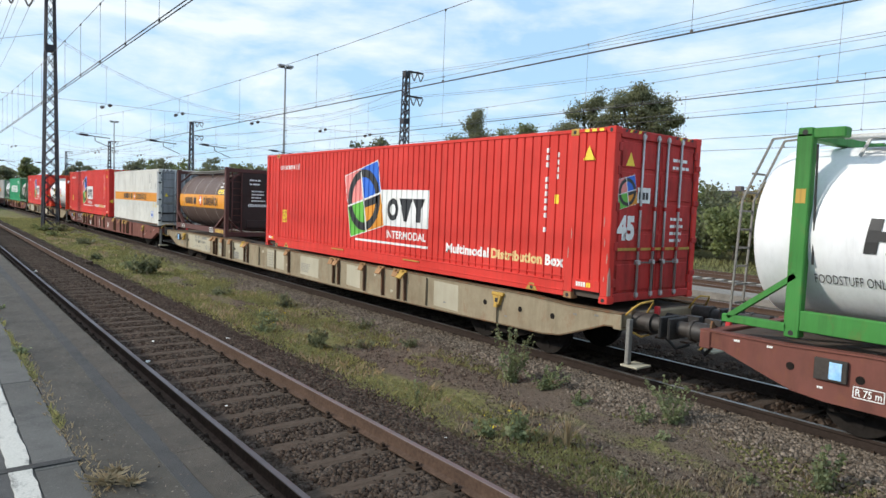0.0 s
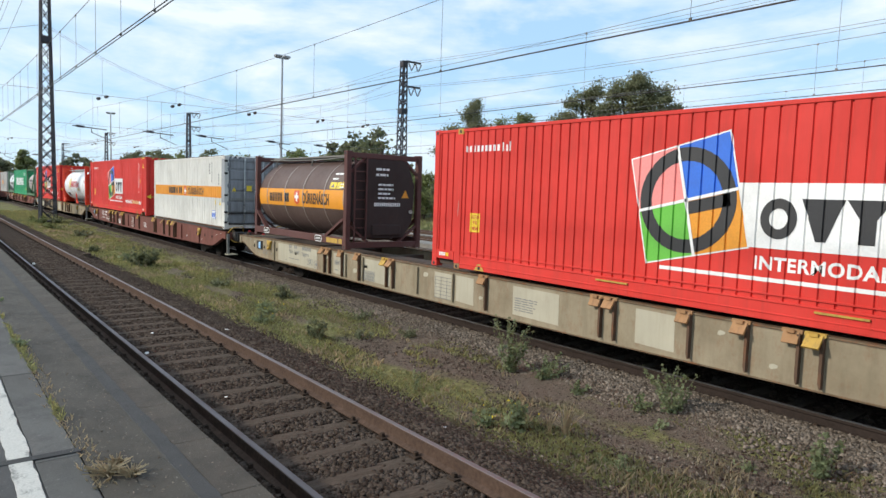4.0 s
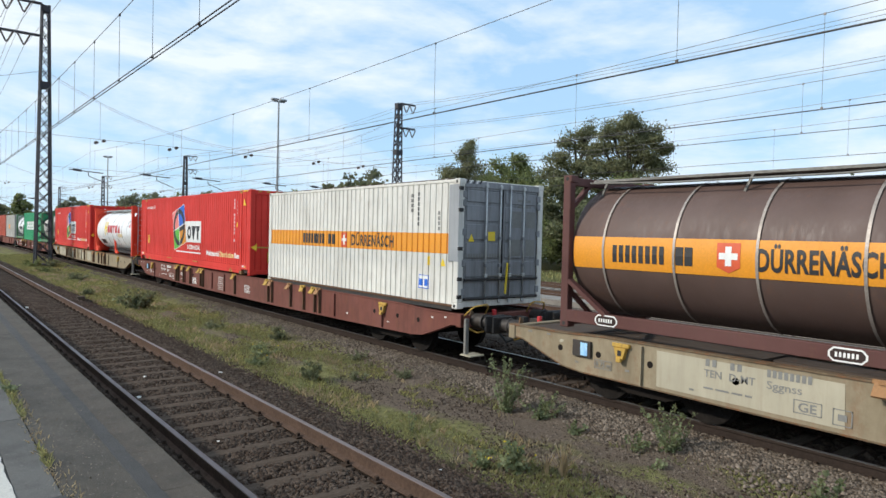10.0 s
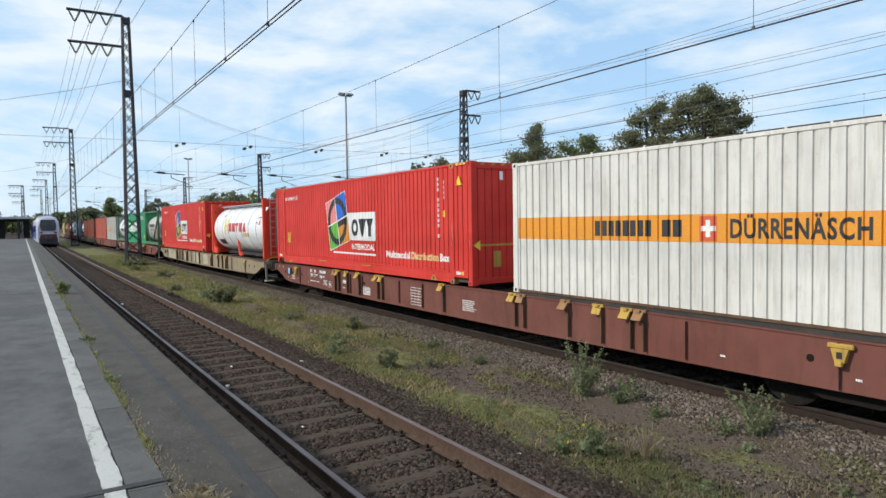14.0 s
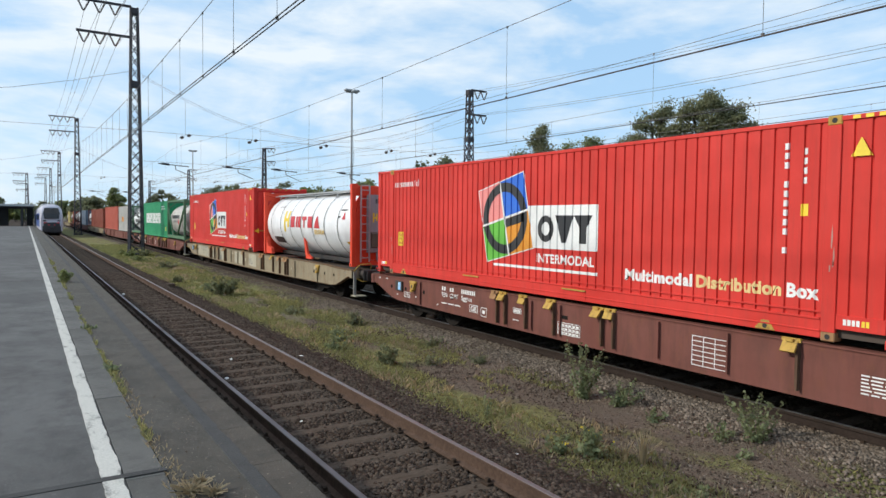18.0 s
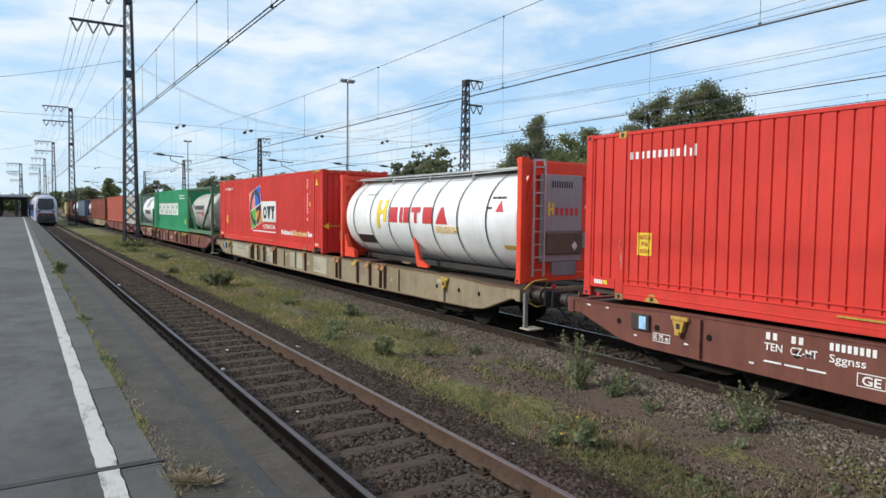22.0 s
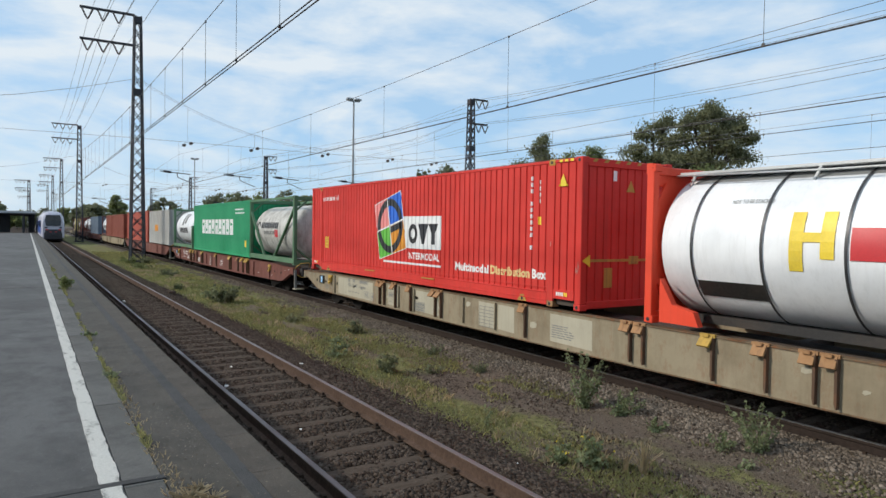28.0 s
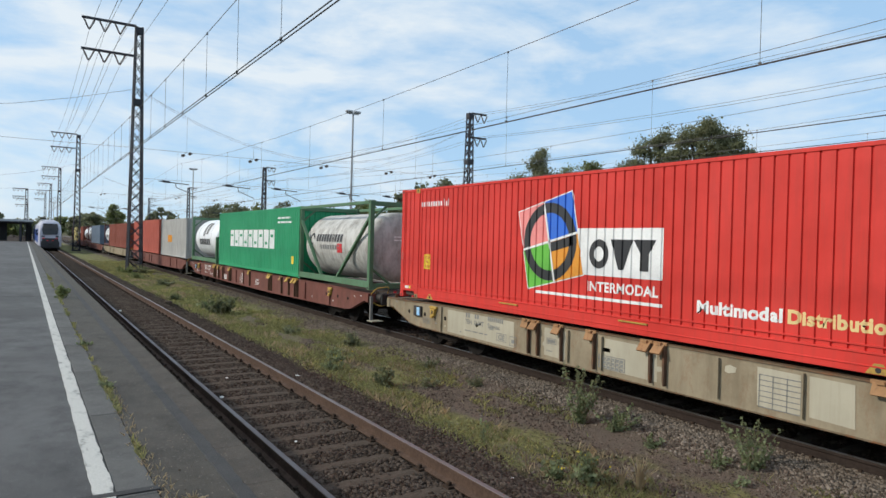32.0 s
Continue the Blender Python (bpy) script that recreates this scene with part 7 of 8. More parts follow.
def head_span(y, label):
    """Cross wires from mast to mast that hold the overhead lines."""
    h = thing("head_span", pose(0, y, 0), label, "cross span", "cross spans")
    a, b = Vector((LM, 0, 13.4)), Vector((RM, 0, 13.6))
    sag = lambda x: 9.35 + 4.15 * ((x - 21.7) / 14.7) ** 2
    n = 24
    wire_part("span_wire", [(LM + (RM - LM) * k / n, 0, sag(LM + (RM - LM) * k / n)) for k in range(n + 1)], 0.011, M["wire_pale"], h, 4)
    wire_part("span_wire", [(LM + (RM - LM) * k / n, 0.1, sag(LM + (RM - LM) * k / n) - 0.12) for k in range(n + 1)], 0.008, M["wire_pale"], h, 4)
    wire_part("upper_cross_wire", [(LM, 0, 9.0), (21.7, 0, 8.93), (RM, 0, 9.0)], 0.013, M["wire_pale"], h, 4)
    wire_part("lower_cross_wire", [(LM, 0, 6.75), (21.7, 0, 6.68), (RM, 0, 6.75)], 0.011, M["wire_pale"], h, 4)
    wire_part("span_wire", [(LM, 0, 13.45), (3.0, 0, 12.25), (-0.7, 0, 11.33), (-5.0, 0, 10.6), (-10.0, 0, 10.25), (-16.0, 0, 10.6), (-22.0, 0, 11.8)], 0.014, M["wire_pale"], h, 4)
    wire_part("upper_cross_wire", [(LM, 0, 9.0), (1.8, 0, 8.95), (-8.0, 0, 8.9), (-22.0, 0, 9.0)], 0.012, M["wire_pale"], h, 4)
    for x in (T2 + 0.65, T3 + 1.1, T4 + 3.3, T5 + 3.8, T6 + 4.0):
        wire_part("hanger", [(x, 0, sag(x)), (x, 0, 8.95)], 0.010, M["wire_pale"], h, 4)
        k = bmesh.new()
        for dx, dz in ((-0.26, -0.16), (0.26, 0.02)):
            for q in range(3):
                rod(k, (x + dx - 0.10 + 0.07 * q, 0, 8.86 + dz + 0.02 * q), (x + dx - 0.06 + 0.07 * q, 0, 8.87 + dz + 0.02 * q), 0.12, 8)
            rod(k, (x + dx - 0.16, 0, 8.84 + dz), (x + dx + 0.16, 0, 8.93 + dz), 0.04, 6)
        rod(k, (x - 0.26, 0, 8.74), (x - 0.05, 0, 8.95), 0.012, 4)
        part("insulator", k, M["insulator"], h)
    for x in (T2, T3, T4, T5, T6):
        wire_part("hanger", [(x, 0, 8.95), (x, 0, 6.68)], 0.008, M["wire_pale"], h, 4)
        arm = bmesh.new()
        rod(arm, (x - 1.35, 0, 6.62), (x + 0.9, 0, 6.48), 0.035, 6)
        rod(arm, (x - 1.1, 0, 6.62), (x - 0.55, 0, 6.58), 0.085, 8)
        rod(arm, (x - 0.1, 0, 6.50), (x - 0.08, 0, 6.2), 0.03, 6)
        rod(arm, (x - 0.1, 0, 6.22), (x + 1.2, 0, 5.72), 0.025, 6)
        part("steady_arm", arm, M["lattice"], h)
    return h


head_span(54.5, "sagging cross-span wires with dark insulators")
head_span(120.0, "distant cross-span wires with dark insulators")


def lamp_post(x, y, h):
    p = thing("lamp_post", pose(x, y, -0.4), "slim grey lamp post with a flat twin head", "lamp post", "lamp posts")
    b = bmesh.new()
    rod(b, (0, 0, 0), (0, 0, h * 0.55), 0.13, 10, 0.11)
    rod(b, (0, 0, h * 0.55), (0, 0, h), 0.10, 10, 0.08)
    part("pole", b, M["lamp_grey"], p, smooth=False)
    part("cross_arm", boxes((-0.6, 0.6, -0.06, 0.06, h - 0.10, h + 0.02)), M["lamp_grey"], p)
    for s in (-1, 1):
        part("lamp_head", boxes((s * 0.08, s * 0.76, -0.22, 0.22, h + 0.02, h + 0.24), bevel=0.05), M["lamp_grey"], p, "flat floodlight head")


lamp_post(27.2, 60.0, 15.4)
lamp_post(26.8, 131.0, 15.4)
lamp_post(26.8, 200.0, 15.4)
lamp_post(10.5, 330.0, 15.4)


# ---- far platform canopy and the waiting train ----
def canopy():
    c = thing("platform_canopy", pose(0, 143, 0), "dark flat-roofed platform canopy at the far end", "canopy")
    part("roof", boxes((-26, 1.35, 0, 34, 4.05, 4.45), bevel=0.05), M["roof_dark"], c)
    part("fascia", boxes((-26, 1.40, -0.05, 0.0, 4.25, 4.62)), M["fascia"], c, "pale roof edge")
    for y in (1.0, 12.0, 23.0, 33.0):
        for x in (-0.6, -7.5, -14.0):
            part("column", boxes((x - 0.2, x + 0.2, y - 0.2, y + 0.2, PLATFORM_Z, 4.05), bevel=0.02), M["roof_dark"], c)
    part("side_wall", boxes((-26, -2.75, 6, 6.3, PLATFORM_Z, 4.05)), M["roof_dark"], c, "dark closed bay")
    part("stair_wall", boxes((0.2, 1.2, 8, 20, PLATFORM_Z, 4.05)), M["roof_dark"], c)


canopy()


def waiting_train():
    e = thing("passenger_train", pose(T1 - 0.25, 106.0, 0), "white and blue passenger train standing at the platform", "train")
    W, H = 1.40, 4.15
    sec = [(-W, 0.45), (-W, 2.6), (-W * 0.93, 3.45), (-W * 0.72, 3.95), (-0.5, H), (0.5, H), (W * 0.72, 3.95), (W * 0.93, 3.45), (W, 2.6), (W, 0.45)]
    steps = [(0.0, 0.88, 0.80), (0.25, 0.95, 0.90), (0.9, 0.99, 0.97), (2.0, 1.0, 0.99), (3.0, 1.0, 1.0), (70, 1.0, 1.0)]
    vs, fs = [], []
    for y, kx, kz in steps:
        for x, z in sec:
            zz = 0.45 + (z - 0.45) * (kz if z > 2.0 else 1.0)
            vs.append((x * kx, y + (0.5 * max(0, (z - 1.9) / 2.2) if y < 2.5 else 0), zz))
    n = len(sec)
    for i in range(len(steps) - 1):
        for k in range(n - 1):
            fs.append((i * n + k, i * n + k + 1, (i + 1) * n + k + 1, (i + 1) * n + k))
    fs.append(tuple(range(n))[::-1])
    part("body", mesh_of("body", vs, fs, M["emu_white"]), None, e)
    part("windscreen", mesh_of("windscreen", [(-0.86, 0.05, 2.14), (0.86, 0.05, 2.14), (1.00, 0.25, 2.85), (0.84, 0.56, 3.62), (-0.84, 0.56, 3.62), (-1.00, 0.25, 2.85),
                                              (-0.82, 0.40, 2.18), (0.82, 0.40, 2.18), (0.94, 0.60, 2.85), (0.78, 0.90, 3.56), (-0.78, 0.90, 3.56), (-0.94, 0.60, 2.85)],
                               [(0, 1, 2, 5), (5, 2, 3, 4), (0, 6, 7, 1), (1, 7, 8, 2), (2, 8, 9, 3), (3, 9, 10, 4), (4, 10, 11, 5), (5, 11, 6, 0)], M["glass"]), None, e, "dark windscreen")
    part("bumper", boxes((-0.98, 0.98, -0.10, 0.30, 0.85, 1.62), bevel=0.08), M["emu_dark"], e, "dark bumper between white cheeks")
    for s in (-1, 1):
        part("tail_lamp", boxes((s * 0.62, s * 0.92, -0.13, 0.1, 1.50, 1.66), bevel=0.02), M["red_print"], e, "red tail lamp")
        part("number_light", boxes((s * 0.20, s * 0.45, -0.13, 0.1, 1.22, 1.34), bevel=0.02), M["red_print"], e)
    for s in (-1, 1):
        part("headlight", boxes((s * 0.66, s * 1.02, -0.04, 0.1, 1.78, 1.94), bevel=0.02), M["glass"], e)
        part("side_stripe", boxes((s * 1.405, s * 1.39, 3.2, 70, 0.9, 2.9)), M["emu_blue"], e, "blue flank")
        for k in range(8):
            part("side_window", boxes((s * 1.412, s * 1.40, 5 + k * 3.2, 7 + k * 3.2, 1.9, 2.75)), M["glass"], e)
    part("front_apron", boxes((-1.1, 1.1, -0.08, 0.3, 0.25, 1.18), bevel=0.06), M["emu_dark"], e)
    part("coupler", boxes((-0.22, 0.22, -0.5, 0.1, 0.75, 1.15), bevel=0.04), M["emu_dark"], e)
    part("underframe", boxes((-1.2, 1.2, 0.4, 70, 0.1, 0.5)), M["emu_dark"], e)
    part("roof_gear", boxes((-0.8, 0.8, 16, 40, H, H + 0.3), bevel=0.05), M["fascia"], e)
    for yy in (2.2, 4.6):
        for s in (-1, 1):
            part("wheel", rod(bmesh.new(), (0.35 + s * 0.70, yy, 0.43), (0.35 + s * 0.82, yy, 0.43), 0.43, 20), M["wheel"], e)


waiting_train()


# ---- plants ----
def quad_cloud(name, P, size, material, rng, slim=1.0, up=0.0):
    """Many small leaves as one mesh: a bent quad at every point of P."""
    n = len(P)
    d = rng.normal(size=(n, 3))
    d[:, 2] += up
    d /= np.linalg.norm(d, axis=1)[:, None]
    e = np.cross(d, rng.normal(size=(n, 3)))
    e /= np.linalg.norm(e, axis=1)[:, None]
    s = size * (0.55 + 0.9 * rng.random((n, 1)))
    a, b = d * s, e * s * 0.5 * slim
    V = np.stack([P - a * 0.5, P + b, P + a * 0.6, P - b], 1).reshape(-1, 3)
    F = np.arange(4 * n, dtype=np.int32)
    me = bpy.data.meshes.new(name)
    me.vertices.add(4 * n)
    me.vertices.foreach_set("co", V.ravel().astype(np.float32))
    me.loops.add(4 * n)
    me.loops.foreach_set("vertex_index", F)
    me.polygons.add(n)
    me.polygons.foreach_set("loop_start", np.arange(0, 4 * n, 4, dtype=np.int32))
    me.polygons.foreach_set("loop_total", np.full(n, 4, np.int32))
    me.materials.append(material)
    me.update(calc_edges=True)
    return me


def tree(x, y, h, crown, leaves, size, material, seed, low=0.3, label="broad leafy tree with a dark uneven crown", name="tree", z=-0.2, trunk=True, clumps=60, squash=1.0):
    rng = np.random.default_rng(seed)
    t = thing(name, pose(x, y, z), label, name, name + "s beyond the tracks")
    z0 = h * low
    cz, rz = (z0 + h) / 2, (h - z0) / 2
    C = []
    while len(C) < clumps:
        p = rng.uniform(-1, 1, 3)
        q = np.linalg.norm(p)
        if 0.35 < q < 1.0 and (p[2] > -0.75):
            w = 1.0 - 0.35 * max(0, p[2])
            C.append((p[0] * crown * w, p[1] * crown * w * squash, cz + p[2] * rz * 0.9, crown * rng.uniform(0.10, 0.24)))
    C = np.array(C)
    k = rng.integers(0, clumps, leaves)
    g = rng.normal(size=(leaves, 3))
    g /= np.linalg.norm(g, axis=1)[:, None]
    P = C[k, :3] + rng.normal(size=(leaves, 3)) * (C[k, 3] * 0.62)[:, None] * np.array([1.15, 1.15, 0.75])
    P = P[P[:, 2] > 0.05]
    part("crown", quad_cloud("crown", P, size, material, rng), None, t)
    if trunk:
        r = h * 0.022
        vs, fs = tube([(0, 0, -0.3), (0.1, 0, h * 0.2), (0.05, 0.1, h * 0.45), (0.15, 0, h * 0.8)], r, 8)
        part("trunk", mesh_of("trunk", vs, fs, M["bark"], True), None, t)
        for c in C[:10]:
            b = h * rng.uniform(0.25, 0.55)
            vs, fs = tube([(0.08, 0.03, b), (c[0] * 0.5, c[1] * 0.5, (b + c[2]) / 2 + 0.3), (c[0], c[1], c[2])], r * 0.35, 5)
            part("limb", mesh_of("limb", vs, fs, M["bark"], True), None, t)
    else:
        for k in range(3):
            vs, fs = tube([(0.1 * k, 0.1 - 0.1 * k, -0.6), (C[k][0] * 0.3, C[k][1] * 0.3, h * 0.25), (C[k][0], C[k][1], C[k][2])], 0.05 + 0.004 * h, 5)
            part("limb", mesh_of("limb", vs, fs, M["bark"], True), None, t)
    return t


def spreading_tree(x, y, lobes, leaves, size, material, seed, label):
    """A tree of several leafy lobes on bare limbs; a lobe is (across, height, half width, half height)."""
    rng = np.random.default_rng(seed)
    t = thing("tree", pose(x, y, -0.2), label, "tree", "trees beyond the tracks")
    d = math.hypot(x, y)
    ax, ay = y / d, -x / d
    top = max(z + q for _, z, _, q in lobes)
    area = [a * q for _, _, a, q in lobes]
    C, W = [], []
    for (sx, z, a, q), k in zip(lobes, area):
        for _ in range(max(9, int(8 * k))):
            p = rng.normal(size=3)
            p /= np.linalg.norm(p)
            p *= rng.uniform(0.25, 1.12)
            if p[2] < 0:
                p[2] *= 0.6
            C.append((ax * (sx + p[0] * a) + x / d * p[1] * a, ay * (sx + p[0] * a) + y / d * p[1] * a, z + p[2] * q))
            W.append(rng.uniform(0.40, 0.85) * (0.75 + 0.12 * a))
    C, W = np.array(C), np.array(W)
    k = rng.integers(0, len(C), leaves)
    P = C[k] + rng.normal(size=(leaves, 3)) * W[k][:, None] * np.array([0.72, 0.72, 0.50])
    part("crown", quad_cloud("crown", P, size, material, rng, 0.9), None, t)
    r = top * 0.020
    vs, fs = tube([(0, 0, -0.3), (0.15, 0.05, top * 0.25), (0.0, 0.15, top * 0.5), (0.2, 0.05, top * 0.72)], r, 8)
    part("trunk", mesh_of("trunk", vs, fs, M["bark"], True), None, t)
    for j, (sx, z, a, q) in enumerate(lobes):
        b = top * (0.35 + 0.25 * rng.random())
        e = (ax * sx, ay * sx, z + q * 0.3)
        vs, fs = tube([(0.1, 0.1, b), (e[0] * 0.45, e[1] * 0.45, b + (e[2] - b) * 0.6), e], r * 0.42, 6)
        part("limb", mesh_of("limb", vs, fs, M["bark"], True), None, t)
    for c in C[rng.permutation(len(C))[:26]]:
        vs, fs = tube([(c[0] * 0.35, c[1] * 0.35, top * 0.62), (c[0] * 0.75, c[1] * 0.75, c[2] - 0.25), tuple(c)], 0.045, 4)
        part("branch", mesh_of("branch", vs, fs, M["bark"], True), None, t)
    return t


for i in range(13):
    tree(47.5 + random.uniform(-1, 1.5), 6 + i * 5.0, random.uniform(6.0, 7.6) - (2.3 if i < 5 else 0.0), 3.3, 6500, 0.20, M[("leaf_mid", "leaf_grey", "leaf_mid")[i % 3]], 200 + i, 0.0, trunk=False, name="shrub", label="tall green bush at the edge of the line")
spreading_tree(57.0, 41.3, ((-1.7, 13.6, 1.5, 1.2), (0.3, 14.5, 1.7, 1.0), (2.2, 13.2, 1.5, 1.0), (3.3, 11.9, 1.0, 0.8), (-2.7, 12.0, 1.1, 1.0), (0.2, 12.3, 2.2, 1.1), (1.7, 11.0, 1.6, 0.9), (-1.5, 10.4, 1.6, 0.9), (0.5, 9.2, 2.3, 0.9), (-2.9, 9.9, 1.3, 0.8), (3.0, 10.4, 1.2, 0.8)),
               30000, 0.17, M["leaf_crown"], 11, "broad spreading tree with an open, gappy crown")
spreading_tree(57.0, 47.9, ((0.8, 14.4, 1.1, 1.0), (-0.4, 13.0, 1.5, 1.1), (1.3, 12.2, 1.2, 1.0), (-1.9, 11.5, 1.4, 1.0), (-3.0, 9.9, 1.2, 0.8), (0.2, 10.6, 2.2, 1.1), (-1.4, 9.0, 2.6, 1.0), (2.4, 10.2, 1.5, 1.0), (1.5, 8.6, 2.4, 1.0)),
               23000, 0.17, M["leaf_crown"], 12, "ragged tree leaning over its neighbours")
spreading_tree(57.0, 66.7, ((0.0, 14.3, 0.7, 0.9), (-0.3, 13.1, 1.3, 1.0), (0.5, 11.9, 1.9, 1.0), (-1.3, 10.9, 2.2, 1.1), (1.7, 10.3, 1.9, 1.0), (-2.6, 9.6, 1.7, 0.9), (0.0, 8.8, 3.2, 1.2), (-3.2, 8.2, 2.0, 1.0), (3.2, 8.4, 2.0, 1.0), (0.0, 7.2, 3.8, 1.2)),
               22000, 0.20, M["leaf_crown"], 13, "dense tree with a pointed crown")
spreading_tree(57.0, 58.2, ((0.2, 11.9, 1.2, 0.8), (-1.4, 11.2, 1.3, 0.9), (1.6, 10.8, 1.4, 0.9), (0.0, 9.6, 2.9, 1.2), (2.4, 9.2, 1.8, 1.0), (-2.7, 8.8, 1.9, 1.0), (0.0, 7.6, 3.6, 1.2)),
               15000, 0.20, M["leaf_mid"], 14, "rounded green tree between taller neighbours")
tree(46.0, 45.5, 9.2, 3.6, 8100, 0.24, M["leaf_mid"], 15, 0.10)
tree(47.5, 41.0, 8.8, 3.4, 8100, 0.24, M["leaf_dark"], 16, 0.08)
tree(50.0, 36.0, 8.6, 3.9, 9500, 0.22, M["leaf_mid"], 17, 0.05)
tree(49.5, 32.6, 6.9, 2.6, 6000, 0.22, M["leaf_mid"], 23, 0.03, trunk=False, name="shrub", label="dense mid-green shrub at the line's edge")
tree(44.0, 30.0, 6.4, 3.2, 7200, 0.23, M["leaf_mid"], 18, 0.03, trunk=False, name="shrub", label="dense mid-green shrub at the line's edge")
tree(43.0, 34.5, 6.0, 3.2, 7200, 0.23, M["leaf_dark"], 19, 0.03, trunk=False, name="shrub", label="dense dark green shrub at the line's edge")
tree(43.5, 20.7, 5.3, 2.5, 8500, 0.18, M["leaf_autumn"], 20, 0.05, name="shrub", label="shrub with browning autumn leaves")
tree(41.5, 15.8, 6.8, 2.4, 6800, 0.19, M["leaf_grey"], 21, 0.05, name="tree", label="slender dark green tree with a ragged top")
tree(46.0, 12.0, 6.6, 3.0, 6300, 0.22, M["leaf_mid"], 22, 0.05)
for i, (sx, sy, sh, sm) in enumerate(((38.5, 27.5, 3.6, "leaf_mid"), (38.2, 23.8, 3.2, "leaf_grey"), (38.0, 20.3, 3.7, "leaf_mid"), (38.3, 16.8, 3.4, "leaf_grey"), (38.0, 13.4, 4.0, "leaf_dark"),
                                      (38.0, 9.8, 3.8, "leaf_dark"), (39.0, 6.0, 4.2, "leaf_mid"), (39.0, 2.0, 4.0, "leaf_dark"), (40.5, 31.5, 3.8, "leaf_dark"), (40.5, 38.0, 4.4, "leaf_mid"),
                                      (41.0, 42.5, 4.6, "leaf_dark"), (41.5, 47.0, 4.8, "leaf_mid"), (42.0, 52.0, 5.0, "leaf_dark"), (42.5, 57.5, 5.2, "leaf_mid"), (43.0, 63.0, 5.4, "leaf_dark"))):
    tree(sx, sy, sh, 2.3, 5200, 0.17, M[sm], 40 + i, 0.0, trunk=False, name="shrub", label="dense green shrub at the edge of the line", clumps=46)
for i in range(16):
    sy = 68 + i * 9.5
    tree(45 + random.uniform(-2, 4), sy, random.uniform(7.0, 10.6) + sy * 0.012, random.uniform(2.6, 3.8), 2300, 0.42, M["leaf_dark" if i < 3 else "leaf_grey" if i % 3 else "leaf_mid"], 80 + i, 0.08, trunk=i % 2 == 0, label="leafy tree far along the line")
for i in range(34):
    fx = -76 + i * 6.0
    tree(fx + random.uniform(-2, 2), random.uniform(310, 420), random.uniform(8, 17), random.uniform(4.5, 7.5), 2400, 1.0, M["leaf_grey" if i % 3 else "leaf_mid"], 120 + i, 0.0, trunk=False, label="hazy distant tree on the skyline", clumps=30)


def house():
    h = thing("house", pose(77, 38, 0), "distant house with a grey tiled roof among shrubs", "house")
    part("wall", boxes((-4, 4, -5, 5, -0.5, 3.2)), M["plaster"], h)
    r = bmesh.new()
    prism(r, [(-5.4, 3.0), (5.4, 3.0), (3.6, 5.4), (-3.6, 5.4)], -4.4, 4.4)
    part("roof", r, M["tile_roof"], h)
    part("chimney", boxes((-0.4, 0.4, 2.4, 3.1, 5.2, 6.1)), M["tile_roof"], h)


house()


def grass_field(name, count, area, keep, length, material, label, seed, z_of, lean=0.5, wide=0.006):
    rng = np.random.default_rng(seed)
    x0, x1, y0, y1 = area
    x = x0 + (x1 - x0) * rng.random(count * 3)
    y = y0 + (y1 - y0) * rng.random(count * 3) ** 1.5
    dens = np.array([noise.noise((a * 1.3, b * 0.7, seed)) + 0.5 * noise.noise((a * 4, b * 3, seed)) for a, b in zip(x, y)])
    ok = keep(x, y, dens, rng.random(len(x)))
    x, y = x[ok][:count], y[ok][:count]
    n = len(x)
    l = length * (0.3 + 1.3 * rng.random(n) ** 2) * (1 + 0.02 * y)
    a = rng.random(n) * 6.283
    dx, dy = np.cos(a), np.sin(a)
    w = wide * (1 + 0.05 * y)
    z = z_of(x, y)
    k = lean * rng.random(n)
    B = np.stack([x, y, z], 1)
    S = np.stack([-dy * w, dx * w, 0 * w], 1)
    Mid = B + np.stack([dx * l * k * 0.3, dy * l * k * 0.3, l * 0.6], 1)
    Tip = B + np.stack([dx * l * k, dy * l * k, l], 1)
    V = np.stack([B - S, B + S, Mid + S * 0.8, Tip, Mid - S * 0.8], 1).reshape(-1, 3)
    F = np.arange(5 * n, dtype=np.int32)
    me = bpy.data.meshes.new(name)
    me.vertices.add(5 * n)
    me.vertices.foreach_set("co", V.ravel().astype(np.float32))
    me.loops.add(5 * n)
    me.loops.foreach_set("vertex_index", F)
    me.polygons.add(n)
    me.polygons.foreach_set("loop_start", np.arange(0, 5 * n, 5, dtype=np.int32))
    me.polygons.foreach_set("loop_total", np.full(n, 5, np.int32))
    me.materials.append(material)
    me.update(calc_edges=True)
    return tagged(new(name, me), label, "grass", kind="stuff")


def verge_z(x, y):
    return np.interp(x, [4.5, 5.15, 6.0, 7.2, 7.9, 8.7], [-0.235, -0.40, -0.43, -0.45, -0.46, -0.39]) - 0.02


def verge_keep(x, y, d, r):
    strip = np.where(x < 6.4, 0.24, -0.30) + np.clip((y - 8) / 18, 0, 0.42) + np.where((x > 7.4) & (y > 9), 0.18, 0.0) - np.where(x > 8.35, 0.35, 0.0)
    edge = np.clip((x - 5.25) / 0.35, 0, 1)
    return (d + strip > 0.12 + 0.25 * (r - 0.5)) & (r < 0.85 * edge)


